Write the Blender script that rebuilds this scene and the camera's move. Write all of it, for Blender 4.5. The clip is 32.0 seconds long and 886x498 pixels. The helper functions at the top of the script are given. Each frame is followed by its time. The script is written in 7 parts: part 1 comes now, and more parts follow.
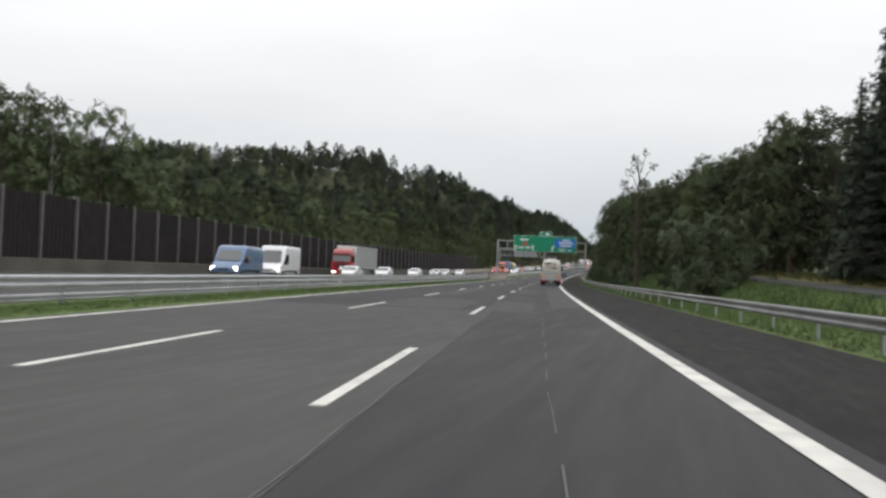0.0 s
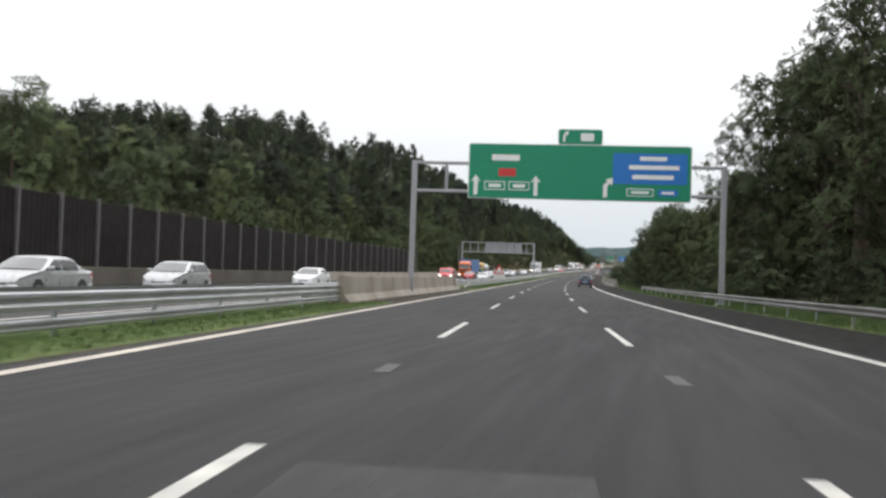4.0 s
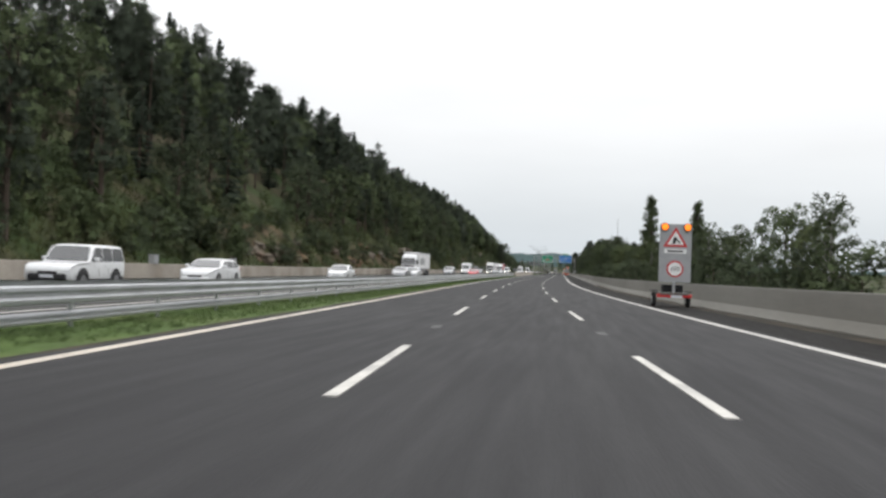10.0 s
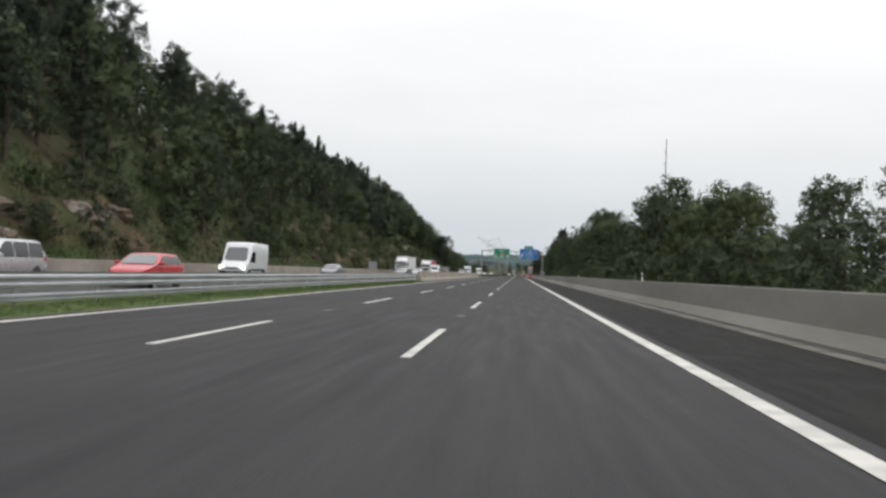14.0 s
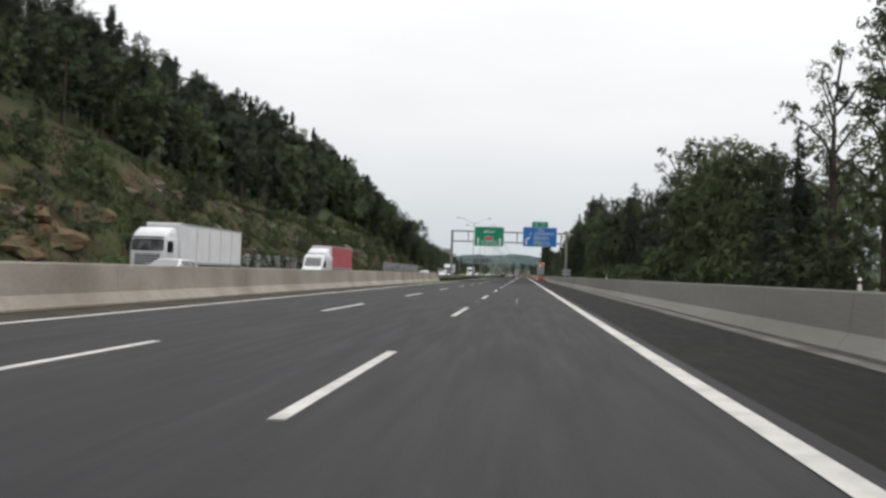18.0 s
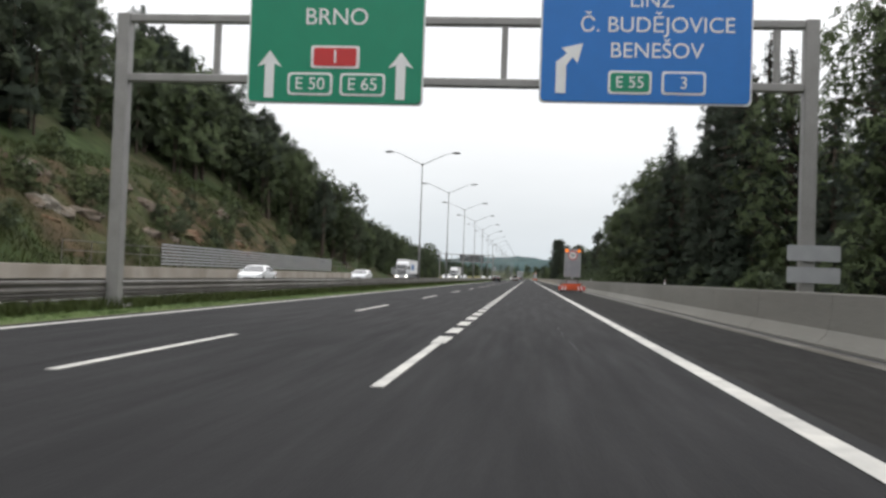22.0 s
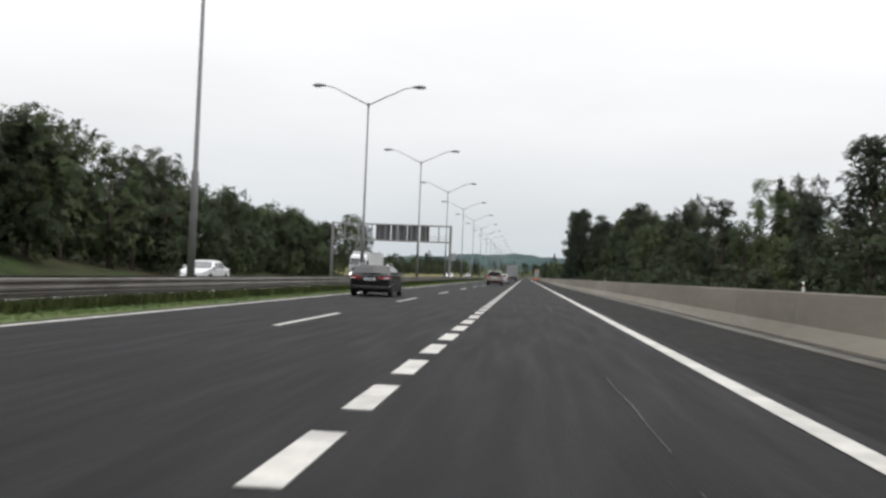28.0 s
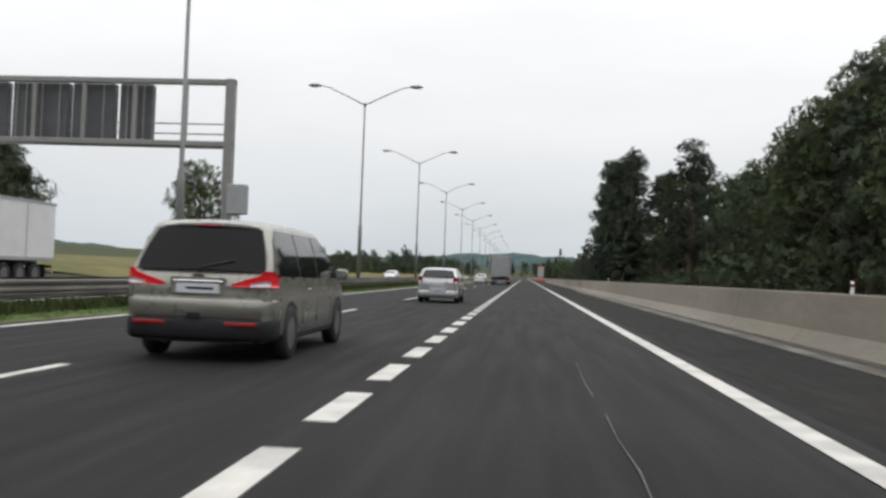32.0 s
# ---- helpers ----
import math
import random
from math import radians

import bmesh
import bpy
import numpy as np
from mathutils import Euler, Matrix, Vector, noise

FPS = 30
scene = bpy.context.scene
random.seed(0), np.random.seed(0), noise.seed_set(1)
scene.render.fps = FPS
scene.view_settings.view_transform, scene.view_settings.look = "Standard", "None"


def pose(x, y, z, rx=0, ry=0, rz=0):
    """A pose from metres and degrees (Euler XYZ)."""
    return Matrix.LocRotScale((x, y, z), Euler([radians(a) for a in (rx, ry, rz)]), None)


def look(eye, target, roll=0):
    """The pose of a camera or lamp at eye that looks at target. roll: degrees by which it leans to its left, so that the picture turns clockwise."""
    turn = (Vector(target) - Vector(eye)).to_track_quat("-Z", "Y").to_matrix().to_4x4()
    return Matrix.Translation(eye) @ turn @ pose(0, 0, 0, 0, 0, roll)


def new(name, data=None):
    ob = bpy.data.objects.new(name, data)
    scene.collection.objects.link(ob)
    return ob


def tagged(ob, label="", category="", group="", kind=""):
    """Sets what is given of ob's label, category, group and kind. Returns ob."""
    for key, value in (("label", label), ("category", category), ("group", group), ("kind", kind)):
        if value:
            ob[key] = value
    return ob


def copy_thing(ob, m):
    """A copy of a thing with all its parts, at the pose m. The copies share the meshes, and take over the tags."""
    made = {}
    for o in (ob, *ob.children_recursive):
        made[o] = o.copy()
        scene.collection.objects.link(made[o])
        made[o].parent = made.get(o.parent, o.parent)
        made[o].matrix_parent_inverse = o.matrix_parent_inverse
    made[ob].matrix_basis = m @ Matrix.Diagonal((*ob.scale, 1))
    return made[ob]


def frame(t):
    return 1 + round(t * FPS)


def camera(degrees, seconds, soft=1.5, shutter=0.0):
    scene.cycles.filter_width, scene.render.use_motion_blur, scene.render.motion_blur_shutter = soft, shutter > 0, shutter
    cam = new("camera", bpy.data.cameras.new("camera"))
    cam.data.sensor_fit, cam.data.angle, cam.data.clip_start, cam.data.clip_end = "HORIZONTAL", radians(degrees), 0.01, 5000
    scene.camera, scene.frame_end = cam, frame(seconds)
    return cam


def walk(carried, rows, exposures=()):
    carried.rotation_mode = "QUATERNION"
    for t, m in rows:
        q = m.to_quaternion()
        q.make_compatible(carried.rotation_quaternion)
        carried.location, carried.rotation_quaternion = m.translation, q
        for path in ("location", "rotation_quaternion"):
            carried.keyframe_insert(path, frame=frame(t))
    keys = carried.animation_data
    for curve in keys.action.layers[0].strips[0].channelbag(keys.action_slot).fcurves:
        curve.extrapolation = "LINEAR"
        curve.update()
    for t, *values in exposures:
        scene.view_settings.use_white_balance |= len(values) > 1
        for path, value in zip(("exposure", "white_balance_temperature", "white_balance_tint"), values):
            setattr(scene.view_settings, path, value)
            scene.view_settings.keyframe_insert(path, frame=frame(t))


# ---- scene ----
cam = camera(51.15, 32.0, soft=2.7, shutter=0.12)
# seconds, place, turn
PATH = [
    (0.0, -3.413, 8.999, 7.998, 89.992, -2.222, 13.945),
    (1.0, -8.530, 40.818, 7.187, 90.119, -1.981, 14.877),
    (2.0, -14.478, 74.254, 6.330, 90.287, -1.986, 14.541),
    (3.0, -19.921, 108.060, 5.479, 90.394, -1.830, 13.426),
    (4.0, -24.624, 142.474, 4.672, 90.521, -1.812, 12.436),
    (5.0, -28.661, 177.351, 3.940, 90.634, -1.894, 11.621),
    (6.0, -32.351, 212.290, 3.295, 90.749, -1.937, 10.893),
    (7.0, -35.788, 247.159, 2.736, 90.880, -1.901, 10.295),
    (8.0, -38.877, 282.511, 2.258, 90.890, -2.138, 9.619),
    (9.0, -41.155, 317.535, 1.871, 91.043, -2.029, 8.588),
    (10.0, -42.862, 352.321, 1.573, 91.137, -2.150, 7.250),
    (11.0, -43.992, 387.710, 1.356, 91.275, -1.839, 5.874),
    (12.0, -44.298, 423.225, 1.228, 91.176, -2.102, 4.801),
    (13.0, -44.047, 458.379, 1.182, 91.222, -1.875, 4.723),
    (14.0, -43.799, 492.481, 1.178, 91.368, -2.284, 4.657),
    (15.0, -43.539, 526.120, 1.178, 91.485, -2.408, 4.959),
    (16.0, -43.493, 559.269, 1.178, 91.569, -2.305, 5.116),
    (17.0, -43.476, 591.852, 1.178, 91.559, -2.118, 5.110),
    (18.0, -43.419, 623.841, 1.178, 91.436, -1.899, 4.947),
    (19.0, -43.475, 655.679, 1.178, 91.565, -2.018, 4.987),
    (20.0, -43.539, 686.497, 1.178, 91.591, -2.150, 5.238),
    (21.0, -43.735, 717.062, 1.178, 91.577, -2.242, 5.275),
    (22.0, -43.766, 747.390, 1.178, 91.609, -2.040, 5.225),
    (23.0, -43.838, 776.25, 1.178, 91.551, -1.930, 4.820),
    (24.0, -43.822, 806.206, 1.178, 91.503, -2.081, 4.850),
    (25.0, -43.880, 835.266, 1.178, 91.585, -2.487, 5.143),
    (26.0, -43.896, 863.720, 1.178, 91.581, -2.573, 5.247),
    (27.0, -43.898, 891.550, 1.178, 91.528, -2.420, 5.141),
    (28.0, -43.899, 918.704, 1.178, 91.529, -2.273, 5.066),
    (29.0, -43.901, 945.160, 1.178, 91.620, -2.211, 5.101),
    (30.0, -43.906, 971.345, 1.178, 91.666, -2.188, 5.186),
    (31.0, -43.822, 997.40, 1.178, 91.608, -2.277, 5.20),
    (32.0, -43.725, 1023.25, 1.178, 91.559, -2.095, 5.06),
]
walk(cam, [(t, pose(x, y, z, rx, ry, rz)) for t, x, y, z, rx, ry, rz in PATH], exposures=[(0.0, -0.08), (1.0, -0.1), (2.0, 0.0), (3.0, 0.05), (6.0, 0.33), (7.0, 0.13), (8.0, 0.08), (10.0, 0.05), (12.0, -0.08), (14.0, -0.08), (19.0, -0.08), (21.0, 0.0), (22.0, 0.12), (24.0, 0.08), (25.0, -0.15), (28.0, -0.06), (31.0, -0.07), (32.0, -0.1)])

# ---------- sky and light: bright overcast ----------
world = bpy.data.worlds.new("overcast")
scene.world = world
world.use_nodes = True
wn, wl = world.node_tree.nodes, world.node_tree.links
wn.clear()
sky = wn.new("ShaderNodeTexSky")
sky.sky_type, sky.sun_disc = "NISHITA", False
sky.sun_elevation, sky.sun_rotation = radians(56), radians(40)
sky.air_density, sky.dust_density = 1.0, 4.0
coord = wn.new("ShaderNodeTexCoord")
split = wn.new("ShaderNodeSeparateXYZ")
wl.new(coord.outputs["Generated"], split.inputs[0])
ramp = wn.new("ShaderNodeValToRGB")
ramp.color_ramp.elements[0].position, ramp.color_ramp.elements[0].color = 0.0, (0.70, 0.76, 0.81, 1)
ramp.color_ramp.elements[1].position, ramp.color_ramp.elements[1].color = 1.0, (1.9, 1.9, 1.92, 1)
for at, col in ((0.05, (0.78, 0.83, 0.87)), (0.14, (0.97, 0.985, 1.0)), (0.30, (1.2, 1.2, 1.21)), (0.6, (1.6, 1.6, 1.62))):
    ramp.color_ramp.elements.new(at).color = (*col, 1)
wl.new(split.outputs["Z"], ramp.inputs[0])
stretch = wn.new("ShaderNodeMapping")
stretch.inputs["Scale"].default_value = (1, 1, 4)
wl.new(coord.outputs["Generated"], stretch.inputs[0])
cloud = wn.new("ShaderNodeTexNoise")
cloud.inputs["Scale"].default_value, cloud.inputs["Detail"].default_value = 2.6, 5
wl.new(stretch.outputs[0], cloud.inputs["Vector"])
veil = wn.new("ShaderNodeMapRange")
veil.inputs["From Min"].default_value, veil.inputs["From Max"].default_value = 0.3, 0.7
veil.inputs["To Min"].default_value, veil.inputs["To Max"].default_value = 0.95, 1.05
wl.new(cloud.outputs["Fac"], veil.inputs[0])
deck = wn.new("ShaderNodeVectorMath")
deck.operation = "SCALE"
wl.new(ramp.outputs[0], deck.inputs[0])
wl.new(veil.outputs[0], deck.inputs["Scale"])
dim = wn.new("ShaderNodeVectorMath")
dim.operation = "SCALE"
dim.inputs["Scale"].default_value = 0.08
wl.new(sky.outputs[0], dim.inputs[0])
blend = wn.new("ShaderNodeMix")
blend.data_type = "RGBA"
blend.inputs[0].default_value = 0.9
wl.new(dim.outputs[0], blend.inputs[6])
wl.new(deck.outputs[0], blend.inputs[7])
back = wn.new("ShaderNodeBackground")
back.inputs["Strength"].default_value = 1.0
wl.new(blend.outputs[2], back.inputs["Color"])
wout = wn.new("ShaderNodeOutputWorld")
wl.new(back.outputs[0], wout.inputs[0])

sun = new("sun", bpy.data.lights.new("sun", "SUN"))
sun.data.energy, sun.data.angle, sun.data.color = 0.5, radians(60), (1.0, 0.98, 0.95)
sun.matrix_world = look((0, 0, 50), (-22, -26, 0))

# ---------- the road's line: s metres along, u metres right of the edge line ----------
KNOT_S = [-400, 0, 60, 120, 180, 240, 300, 360, 420, 480, 515, 5000]
KNOT_H = [9.5, 8.5, 7.75, 7.004, 6.128, 5.128, 3.979, 3.016, 2.0, 0.5, 0.0, 0.0]
LINE_S = np.arange(-400, 5001, 5.0)
LINE_H = np.radians(np.interp(LINE_S, KNOT_S, KNOT_H))
_dx, _dy = -np.sin(LINE_H) * 5.0, np.cos(LINE_H) * 5.0
LINE_X = np.concatenate([[0], np.cumsum((_dx[1:] + _dx[:-1]) / 2)])
LINE_Y = np.concatenate([[0], np.cumsum((_dy[1:] + _dy[:-1]) / 2)])
LINE_X -= np.interp(0, LINE_S, LINE_X)
LINE_Y -= np.interp(0, LINE_S, LINE_Y)
# the road falls at the start and levels out in a long sag
LINE_G = np.cumsum(7e-5 * np.interp(LINE_S, [75, 135, 435, 495], [0, 1, 1, 0]) * 5.0)
LINE_G -= LINE_G[-1]
LINE_Z = np.cumsum(LINE_G) * 5.0
LINE_Z -= LINE_Z[-1]


def along(s):
    s = np.asarray(s, float)
    return s + 3.0 * np.clip((s - 335.5) / 1.5, 0, 1)


def at_road(s, u):
    s = along(s)
    h = np.interp(s, LINE_S, LINE_H)
    return np.interp(s, LINE_S, LINE_X) + u * np.cos(h), np.interp(s, LINE_S, LINE_Y) + u * np.sin(h), h


def rise(s):
    """Height of the road's surface at s."""
    return np.interp(along(s), LINE_S, LINE_Z)


def place(s, u, z=0.0, turn=0.0):
    """Pose on the road: local y runs along it, x to the right; turn in degrees."""
    x, y, h = at_road(s, u)
    slope = math.degrees(math.atan(float(np.interp(along(s), LINE_S, LINE_G))))
    return pose(float(x), float(y), z + float(rise(s)), slope, 0, math.degrees(float(h))) @ pose(0, 0, 0, 0, 0, turn)


# ---------- mesh helpers ----------
class Geo:
    def __init__(self):
        self.v, self.f = [], []

    def add(self, verts, faces, m=None):
        n = len(self.v)
        if m is not None:
            verts = [tuple(m @ Vector(p)) for p in verts]
        self.v += [tuple(p) for p in verts]
        self.f += [tuple(i + n for i in q) for q in faces]
        return self

    def box(self, c, s, m=None, ch=0.0):
        """A box at centre c of size s, its edges chamfered by ch."""
        hx, hy, hz = s[0] / 2, s[1] / 2, s[2] / 2
        if ch <= 0:
            vs = [(c[0] + a * hx, c[1] + b * hy, c[2] + d * hz) for d in (-1, 1) for b in (-1, 1) for a in (-1, 1)]
            return self.add(vs, [(0, 2, 3, 1), (4, 5, 7, 6), (0, 1, 5, 4), (2, 6, 7, 3), (0, 4, 6, 2), (1, 3, 7, 5)], m)
        ch = min(ch, hx * 0.9, hy * 0.9, hz * 0.9)
        rings = []
        for z, inset in ((-hz, ch), (-hz + ch, 0), (hz - ch, 0), (hz, ch)):
            x, y, k = hx - inset, hy - inset, ch if inset == 0 else 0.001
            rings.append([(c[0] + px, c[1] + py, c[2] + z) for px, py in ((x - k, -y), (x, -y + k), (x, y - k), (x - k, y), (-x + k, y), (-x, y - k), (-x, -y + k), (-x + k, -y))])
        return self.loft(rings, m)

    def loft(self, rings, m=None, caps=True, closed=True):
        n, k = len(rings[0]), len(rings)
        vs = [p for r in rings for p in r]
        fs = []
        for i in range(k - 1):
            for j in range(n if closed else n - 1):
                a, b = i * n + j, i * n + (j + 1) % n
                fs.append((a, b, b + n, a + n))
        if caps and closed:
            fs.append(tuple(reversed(range(n))))
            fs.append(tuple(range((k - 1) * n, k * n)))
        return self.add(vs, fs, m)

    def tube(self, pts, radii, n=8, m=None, caps=True):
        pts = [Vector(p) for p in pts]
        if not hasattr(radii, "__len__"):
            radii = [radii] * len(pts)
        rings = []
        for i, p in enumerate(pts):
            d = (pts[min(i + 1, len(pts) - 1)] - pts[max(i - 1, 0)]).normalized()
            a = d.cross(Vector((0, 0, 1)) if abs(d.z) < 0.9 else Vector((1, 0, 0))).normalized()
            b = d.cross(a)
            rings.append([tuple(p + (a * math.cos(t) + b * math.sin(t)) * radii[i]) for t in (2 * math.pi * j / n for j in range(n))])
        return self.loft(rings, m, caps)

    def sheet(self, poly, thick, m=None):
        """A flat polygon in the xz plane, thick along y (towards -y from 0)."""
        n = len(poly)
        vs = [(x, 0, z) for x, z in poly] + [(x, -thick, z) for x, z in poly]
        fs = [tuple(range(n)), tuple(reversed(range(n, 2 * n)))] + [(j, n + j, n + (j + 1) % n, (j + 1) % n) for j in range(n)]
        return self.add(vs, fs, m)

    def mesh(self, name, mat, smooth=False):
        me = bpy.data.meshes.new(name)
        me.from_pydata(self.v, [], self.f)
        me.materials.append(mat)
        if smooth:
            me.shade_smooth()
        return me


def numpy_mesh(name, verts, quads, mat, smooth=False, puff=None):
    me = bpy.data.meshes.new(name)
    me.vertices.add(len(verts))
    me.vertices.foreach_set("co", np.ascontiguousarray(verts, np.float32).ravel())
    k = quads.shape[1]
    me.loops.add(quads.size)
    me.polygons.add(len(quads))
    me.loops.foreach_set("vertex_index", np.ascontiguousarray(quads, np.int32).ravel())
    me.polygons.foreach_set("loop_start", np.arange(0, quads.size, k, dtype=np.int32))
    me.update(calc_edges=True)
    me.validate()
    if puff is not None:
        me.attributes.new("puff", "FLOAT_VECTOR", "POINT").data.foreach_set("vector", np.ascontiguousarray(puff, np.float32).ravel())
    me.materials.append(mat)
    if smooth:
        me.shade_smooth()
    return me


def part(name, geo, mat, parent, label="", m=None, smooth=False, bevel=0.0):
    me = geo if isinstance(geo, bpy.types.Mesh) else geo.mesh(name, mat, smooth)
    ob = new(name, me)
    ob.parent = parent
    if m is not None:
        ob.matrix_basis = m
    if label:
        ob["label"] = label
    if bevel:
        md = ob.modifiers.new("bevel", "BEVEL")
        md.width, md.segments, md.limit_method, md.angle_limit = bevel, 2, "ANGLE", radians(28)
    return ob


def thing(name, m, label, category, group="", kind=""):
    ob = new(name)
    ob.matrix_basis = m
    return tagged(ob, label, category, group, kind)


def ribbon(name, profile, s0, s1, mat, step=10.0, closed=False, m=None):
    """A profile of (u, z) drawn along the road from s0 to s1."""
    n = max(2, int(round((s1 - s0) / step)) + 1)
    rings = []
    for s in np.linspace(s0, s1, n):
        rings.append([(float(at_road(s, u)[0]), float(at_road(s, u)[1]), z + float(rise(s))) for u, z in profile])
    return Geo().loft(rings, m, closed, closed).mesh(name, mat)


# ---------- materials ----------
def material(name, base, rough=0.7, metal=0.0, vary=0.15, scale=3.0, bump=0.0, bump_scale=40.0, second=None, second_scale=0.6, spec=0.5, island=0.0, obj=0.0, emit=0.0, detail=6, coat=0.0, stretch=(1, 1, 1), lacy=0.0, upright=False):
    mat = bpy.data.materials.new(name)
    mat.use_nodes = True
    nt = mat.node_tree
    n, l = nt.nodes, nt.links
    b = n["Principled BSDF"]
    b.inputs["Roughness"].default_value, b.inputs["Metallic"].default_value = rough, metal
    b.inputs["Specular IOR Level"].default_value = spec
    b.inputs["Coat Weight"].default_value = coat
    co = n.new("ShaderNodeTexCoord")
    mp = n.new("ShaderNodeMapping")
    mp.inputs["Scale"].default_value = stretch
    geo = n.new("ShaderNodeNewGeometry")
    l.new(geo.outputs["Position"], mp.inputs[0])

    def tex(sc, det=detail):
        t = n.new("ShaderNodeTexNoise")
        t.inputs["Scale"].default_value, t.inputs["Detail"].default_value = sc, det
        l.new(mp.outputs[0], t.inputs["Vector"])
        return t.outputs["Fac"]

    def rng(src, a, c, lo=0.3, hi=0.7):
        t = n.new("ShaderNodeMapRange")
        t.inputs["From Min"].default_value, t.inputs["From Max"].default_value = lo, hi
        t.inputs["To Min"].default_value, t.inputs["To Max"].default_value = a, c
        l.new(src, t.inputs[0])
        return t.outputs[0]

    col = n.new("ShaderNodeRGB")
    col.outputs[0].default_value = (*base, 1)
    out = col.outputs[0]
    if second:
        mx = n.new("ShaderNodeMix")
        mx.data_type = "RGBA"
        mx.inputs[7].default_value = (*second, 1)
        l.new(out, mx.inputs[6])
        l.new(rng(tex(second_scale), 0, 1, 0.42, 0.62), mx.inputs[0])
        out = mx.outputs[2]

    def scaled(src, fac):
        t = n.new("ShaderNodeVectorMath")
        t.operation = "SCALE"
        l.new(src, t.inputs[0])
        l.new(fac, t.inputs["Scale"])
        return t.outputs[0]

    if vary:
        out = scaled(out, rng(tex(scale), 1 - vary, 1 + vary))
        out = scaled(out, rng(tex(scale * 9), 1 - vary * 0.6, 1 + vary * 0.6))
    if island:
        out = scaled(out, rng(geo.outputs["Random Per Island"], 1 - island, 1 + island, 0, 1))
    if obj:
        oi = n.new("ShaderNodeObjectInfo")
        out = scaled(out, rng(oi.outputs["Random"], 1 - obj, 1 + obj, 0, 1))
    l.new(out, b.inputs["Base Color"])
    if vary:
        l.new(rng(tex(scale * 4), max(rough - 0.08, 0.02), min(rough + 0.08, 1)), b.inputs["Roughness"])
    if bump:
        bp = n.new("ShaderNodeBump")
        bp.inputs["Strength"].default_value, bp.inputs["Distance"].default_value = bump, 0.02
        l.new(tex(bump_scale), bp.inputs["Height"])
        l.new(bp.outputs[0], b.inputs["Normal"])
    if lacy:
        # thin leaves let some light through, with gaps between them
        thin, gaps, both, cut = n.new("ShaderNodeBsdfTranslucent"), n.new("ShaderNodeBsdfTransparent"), n.new("ShaderNodeMixShader"), n.new("ShaderNodeMixShader")
        l.new(out, thin.inputs["Color"])
        both.inputs[0].default_value = 0.30
        l.new(b.outputs[0], both.inputs[1])
        l.new(thin.outputs[0], both.inputs[2])
        l.new(rng(tex(lacy, 6), 0, 1, 0.465, 0.505), cut.inputs[0])
        l.new(gaps.outputs[0], cut.inputs[1])
        l.new(both.outputs[0], cut.inputs[2])
        l.new(cut.outputs[0], n["Material Output"].inputs["Surface"])
    if lacy or upright:
        # leaves are lit as the rounded mass that they stand on, blades as the turf
        def add_scaled(src, k, base=None):
            m_ = n.new("ShaderNodeVectorMath")
            m_.operation = "MULTIPLY_ADD"
            m_.inputs[1].default_value, m_.inputs[2].default_value = (k, k, k), (0, 0, 0.5 if upright else 0.22)
            l.new(src, m_.inputs[0])
            if base:
                l.new(base, m_.inputs[2])
            return m_.outputs[0]
        lean = add_scaled(geo.outputs["Normal"], 0.4 if upright else 0.16)
        if lacy:
            at_ = n.new("ShaderNodeAttribute")
            at_.attribute_name = "puff"
            vt = n.new("ShaderNodeVectorTransform")
            vt.vector_type, vt.convert_from, vt.convert_to = "NORMAL", "OBJECT", "WORLD"
            l.new(at_.outputs["Vector"], vt.inputs[0])
            lean = add_scaled(vt.outputs[0], 0.75, lean)
        unit = n.new("ShaderNodeVectorMath")
        unit.operation = "NORMALIZE"
        l.new(lean, unit.inputs[0])
        l.new(unit.outputs[0], b.inputs["Normal"])
        if lacy:
            l.new(unit.outputs[0], thin.inputs["Normal"])
    if emit:
        b.inputs["Emission Color"].default_value, b.inputs["Emission Strength"].default_value = (*base, 1), emit
    return mat


M_ASPHALT = material("asphalt", (0.0325, 0.0325, 0.0335), 0.84, vary=0.045, scale=0.9, bump=0.5, bump_scale=60, second=(0.028, 0.028, 0.0295), second_scale=0.35, spec=0.25, stretch=(1, 0.06, 1))
M_ASPHALT_NEW = material("newer_asphalt", (0.0160, 0.0160, 0.0168), 0.86, vary=0.045, scale=0.9, bump=0.5, bump_scale=60, second=(0.0130, 0.0130, 0.0138), second_scale=0.35, spec=0.2, stretch=(1, 0.06, 1))
M_ASPHALT_OLD = material("asphalt_worn", (0.054, 0.054, 0.052), 0.85, vary=0.10, scale=1.2, bump=0.5, bump_scale=60, second=(0.046, 0.046, 0.044), second_scale=0.2, spec=0.3, stretch=(1, 0.12, 1))
M_PATCH = material("asphalt_patch", (0.045, 0.045, 0.046), 0.85, vary=0.12, scale=1.5, bump=0.5, bump_scale=60, spec=0.3, stretch=(1, 0.2, 1))
M_SHOULDER = material("asphalt_shoulder", (0.0145, 0.0142, 0.0135), 0.92, vary=0.16, scale=1.1, bump=0.6, bump_scale=50, second=(0.0175, 0.0168, 0.0155), second_scale=0.4, spec=0.15, stretch=(1, 0.2, 1))
M_SEAL = material("joint_sealant", (0.085, 0.085, 0.083), 0.8, vary=0.45, scale=6)
M_GHOST = material("worn_old_paint", (0.075, 0.075, 0.075), 0.8, vary=0.35, scale=8)
M_JOINT = material("bridge_joint_steel", (0.13, 0.13, 0.128), 0.7, vary=0.35, scale=4)
M_PAINT = material("road_paint", (0.56, 0.545, 0.505), 0.7, vary=0.12, scale=3, second=(0.43, 0.42, 0.395), second_scale=1.6)
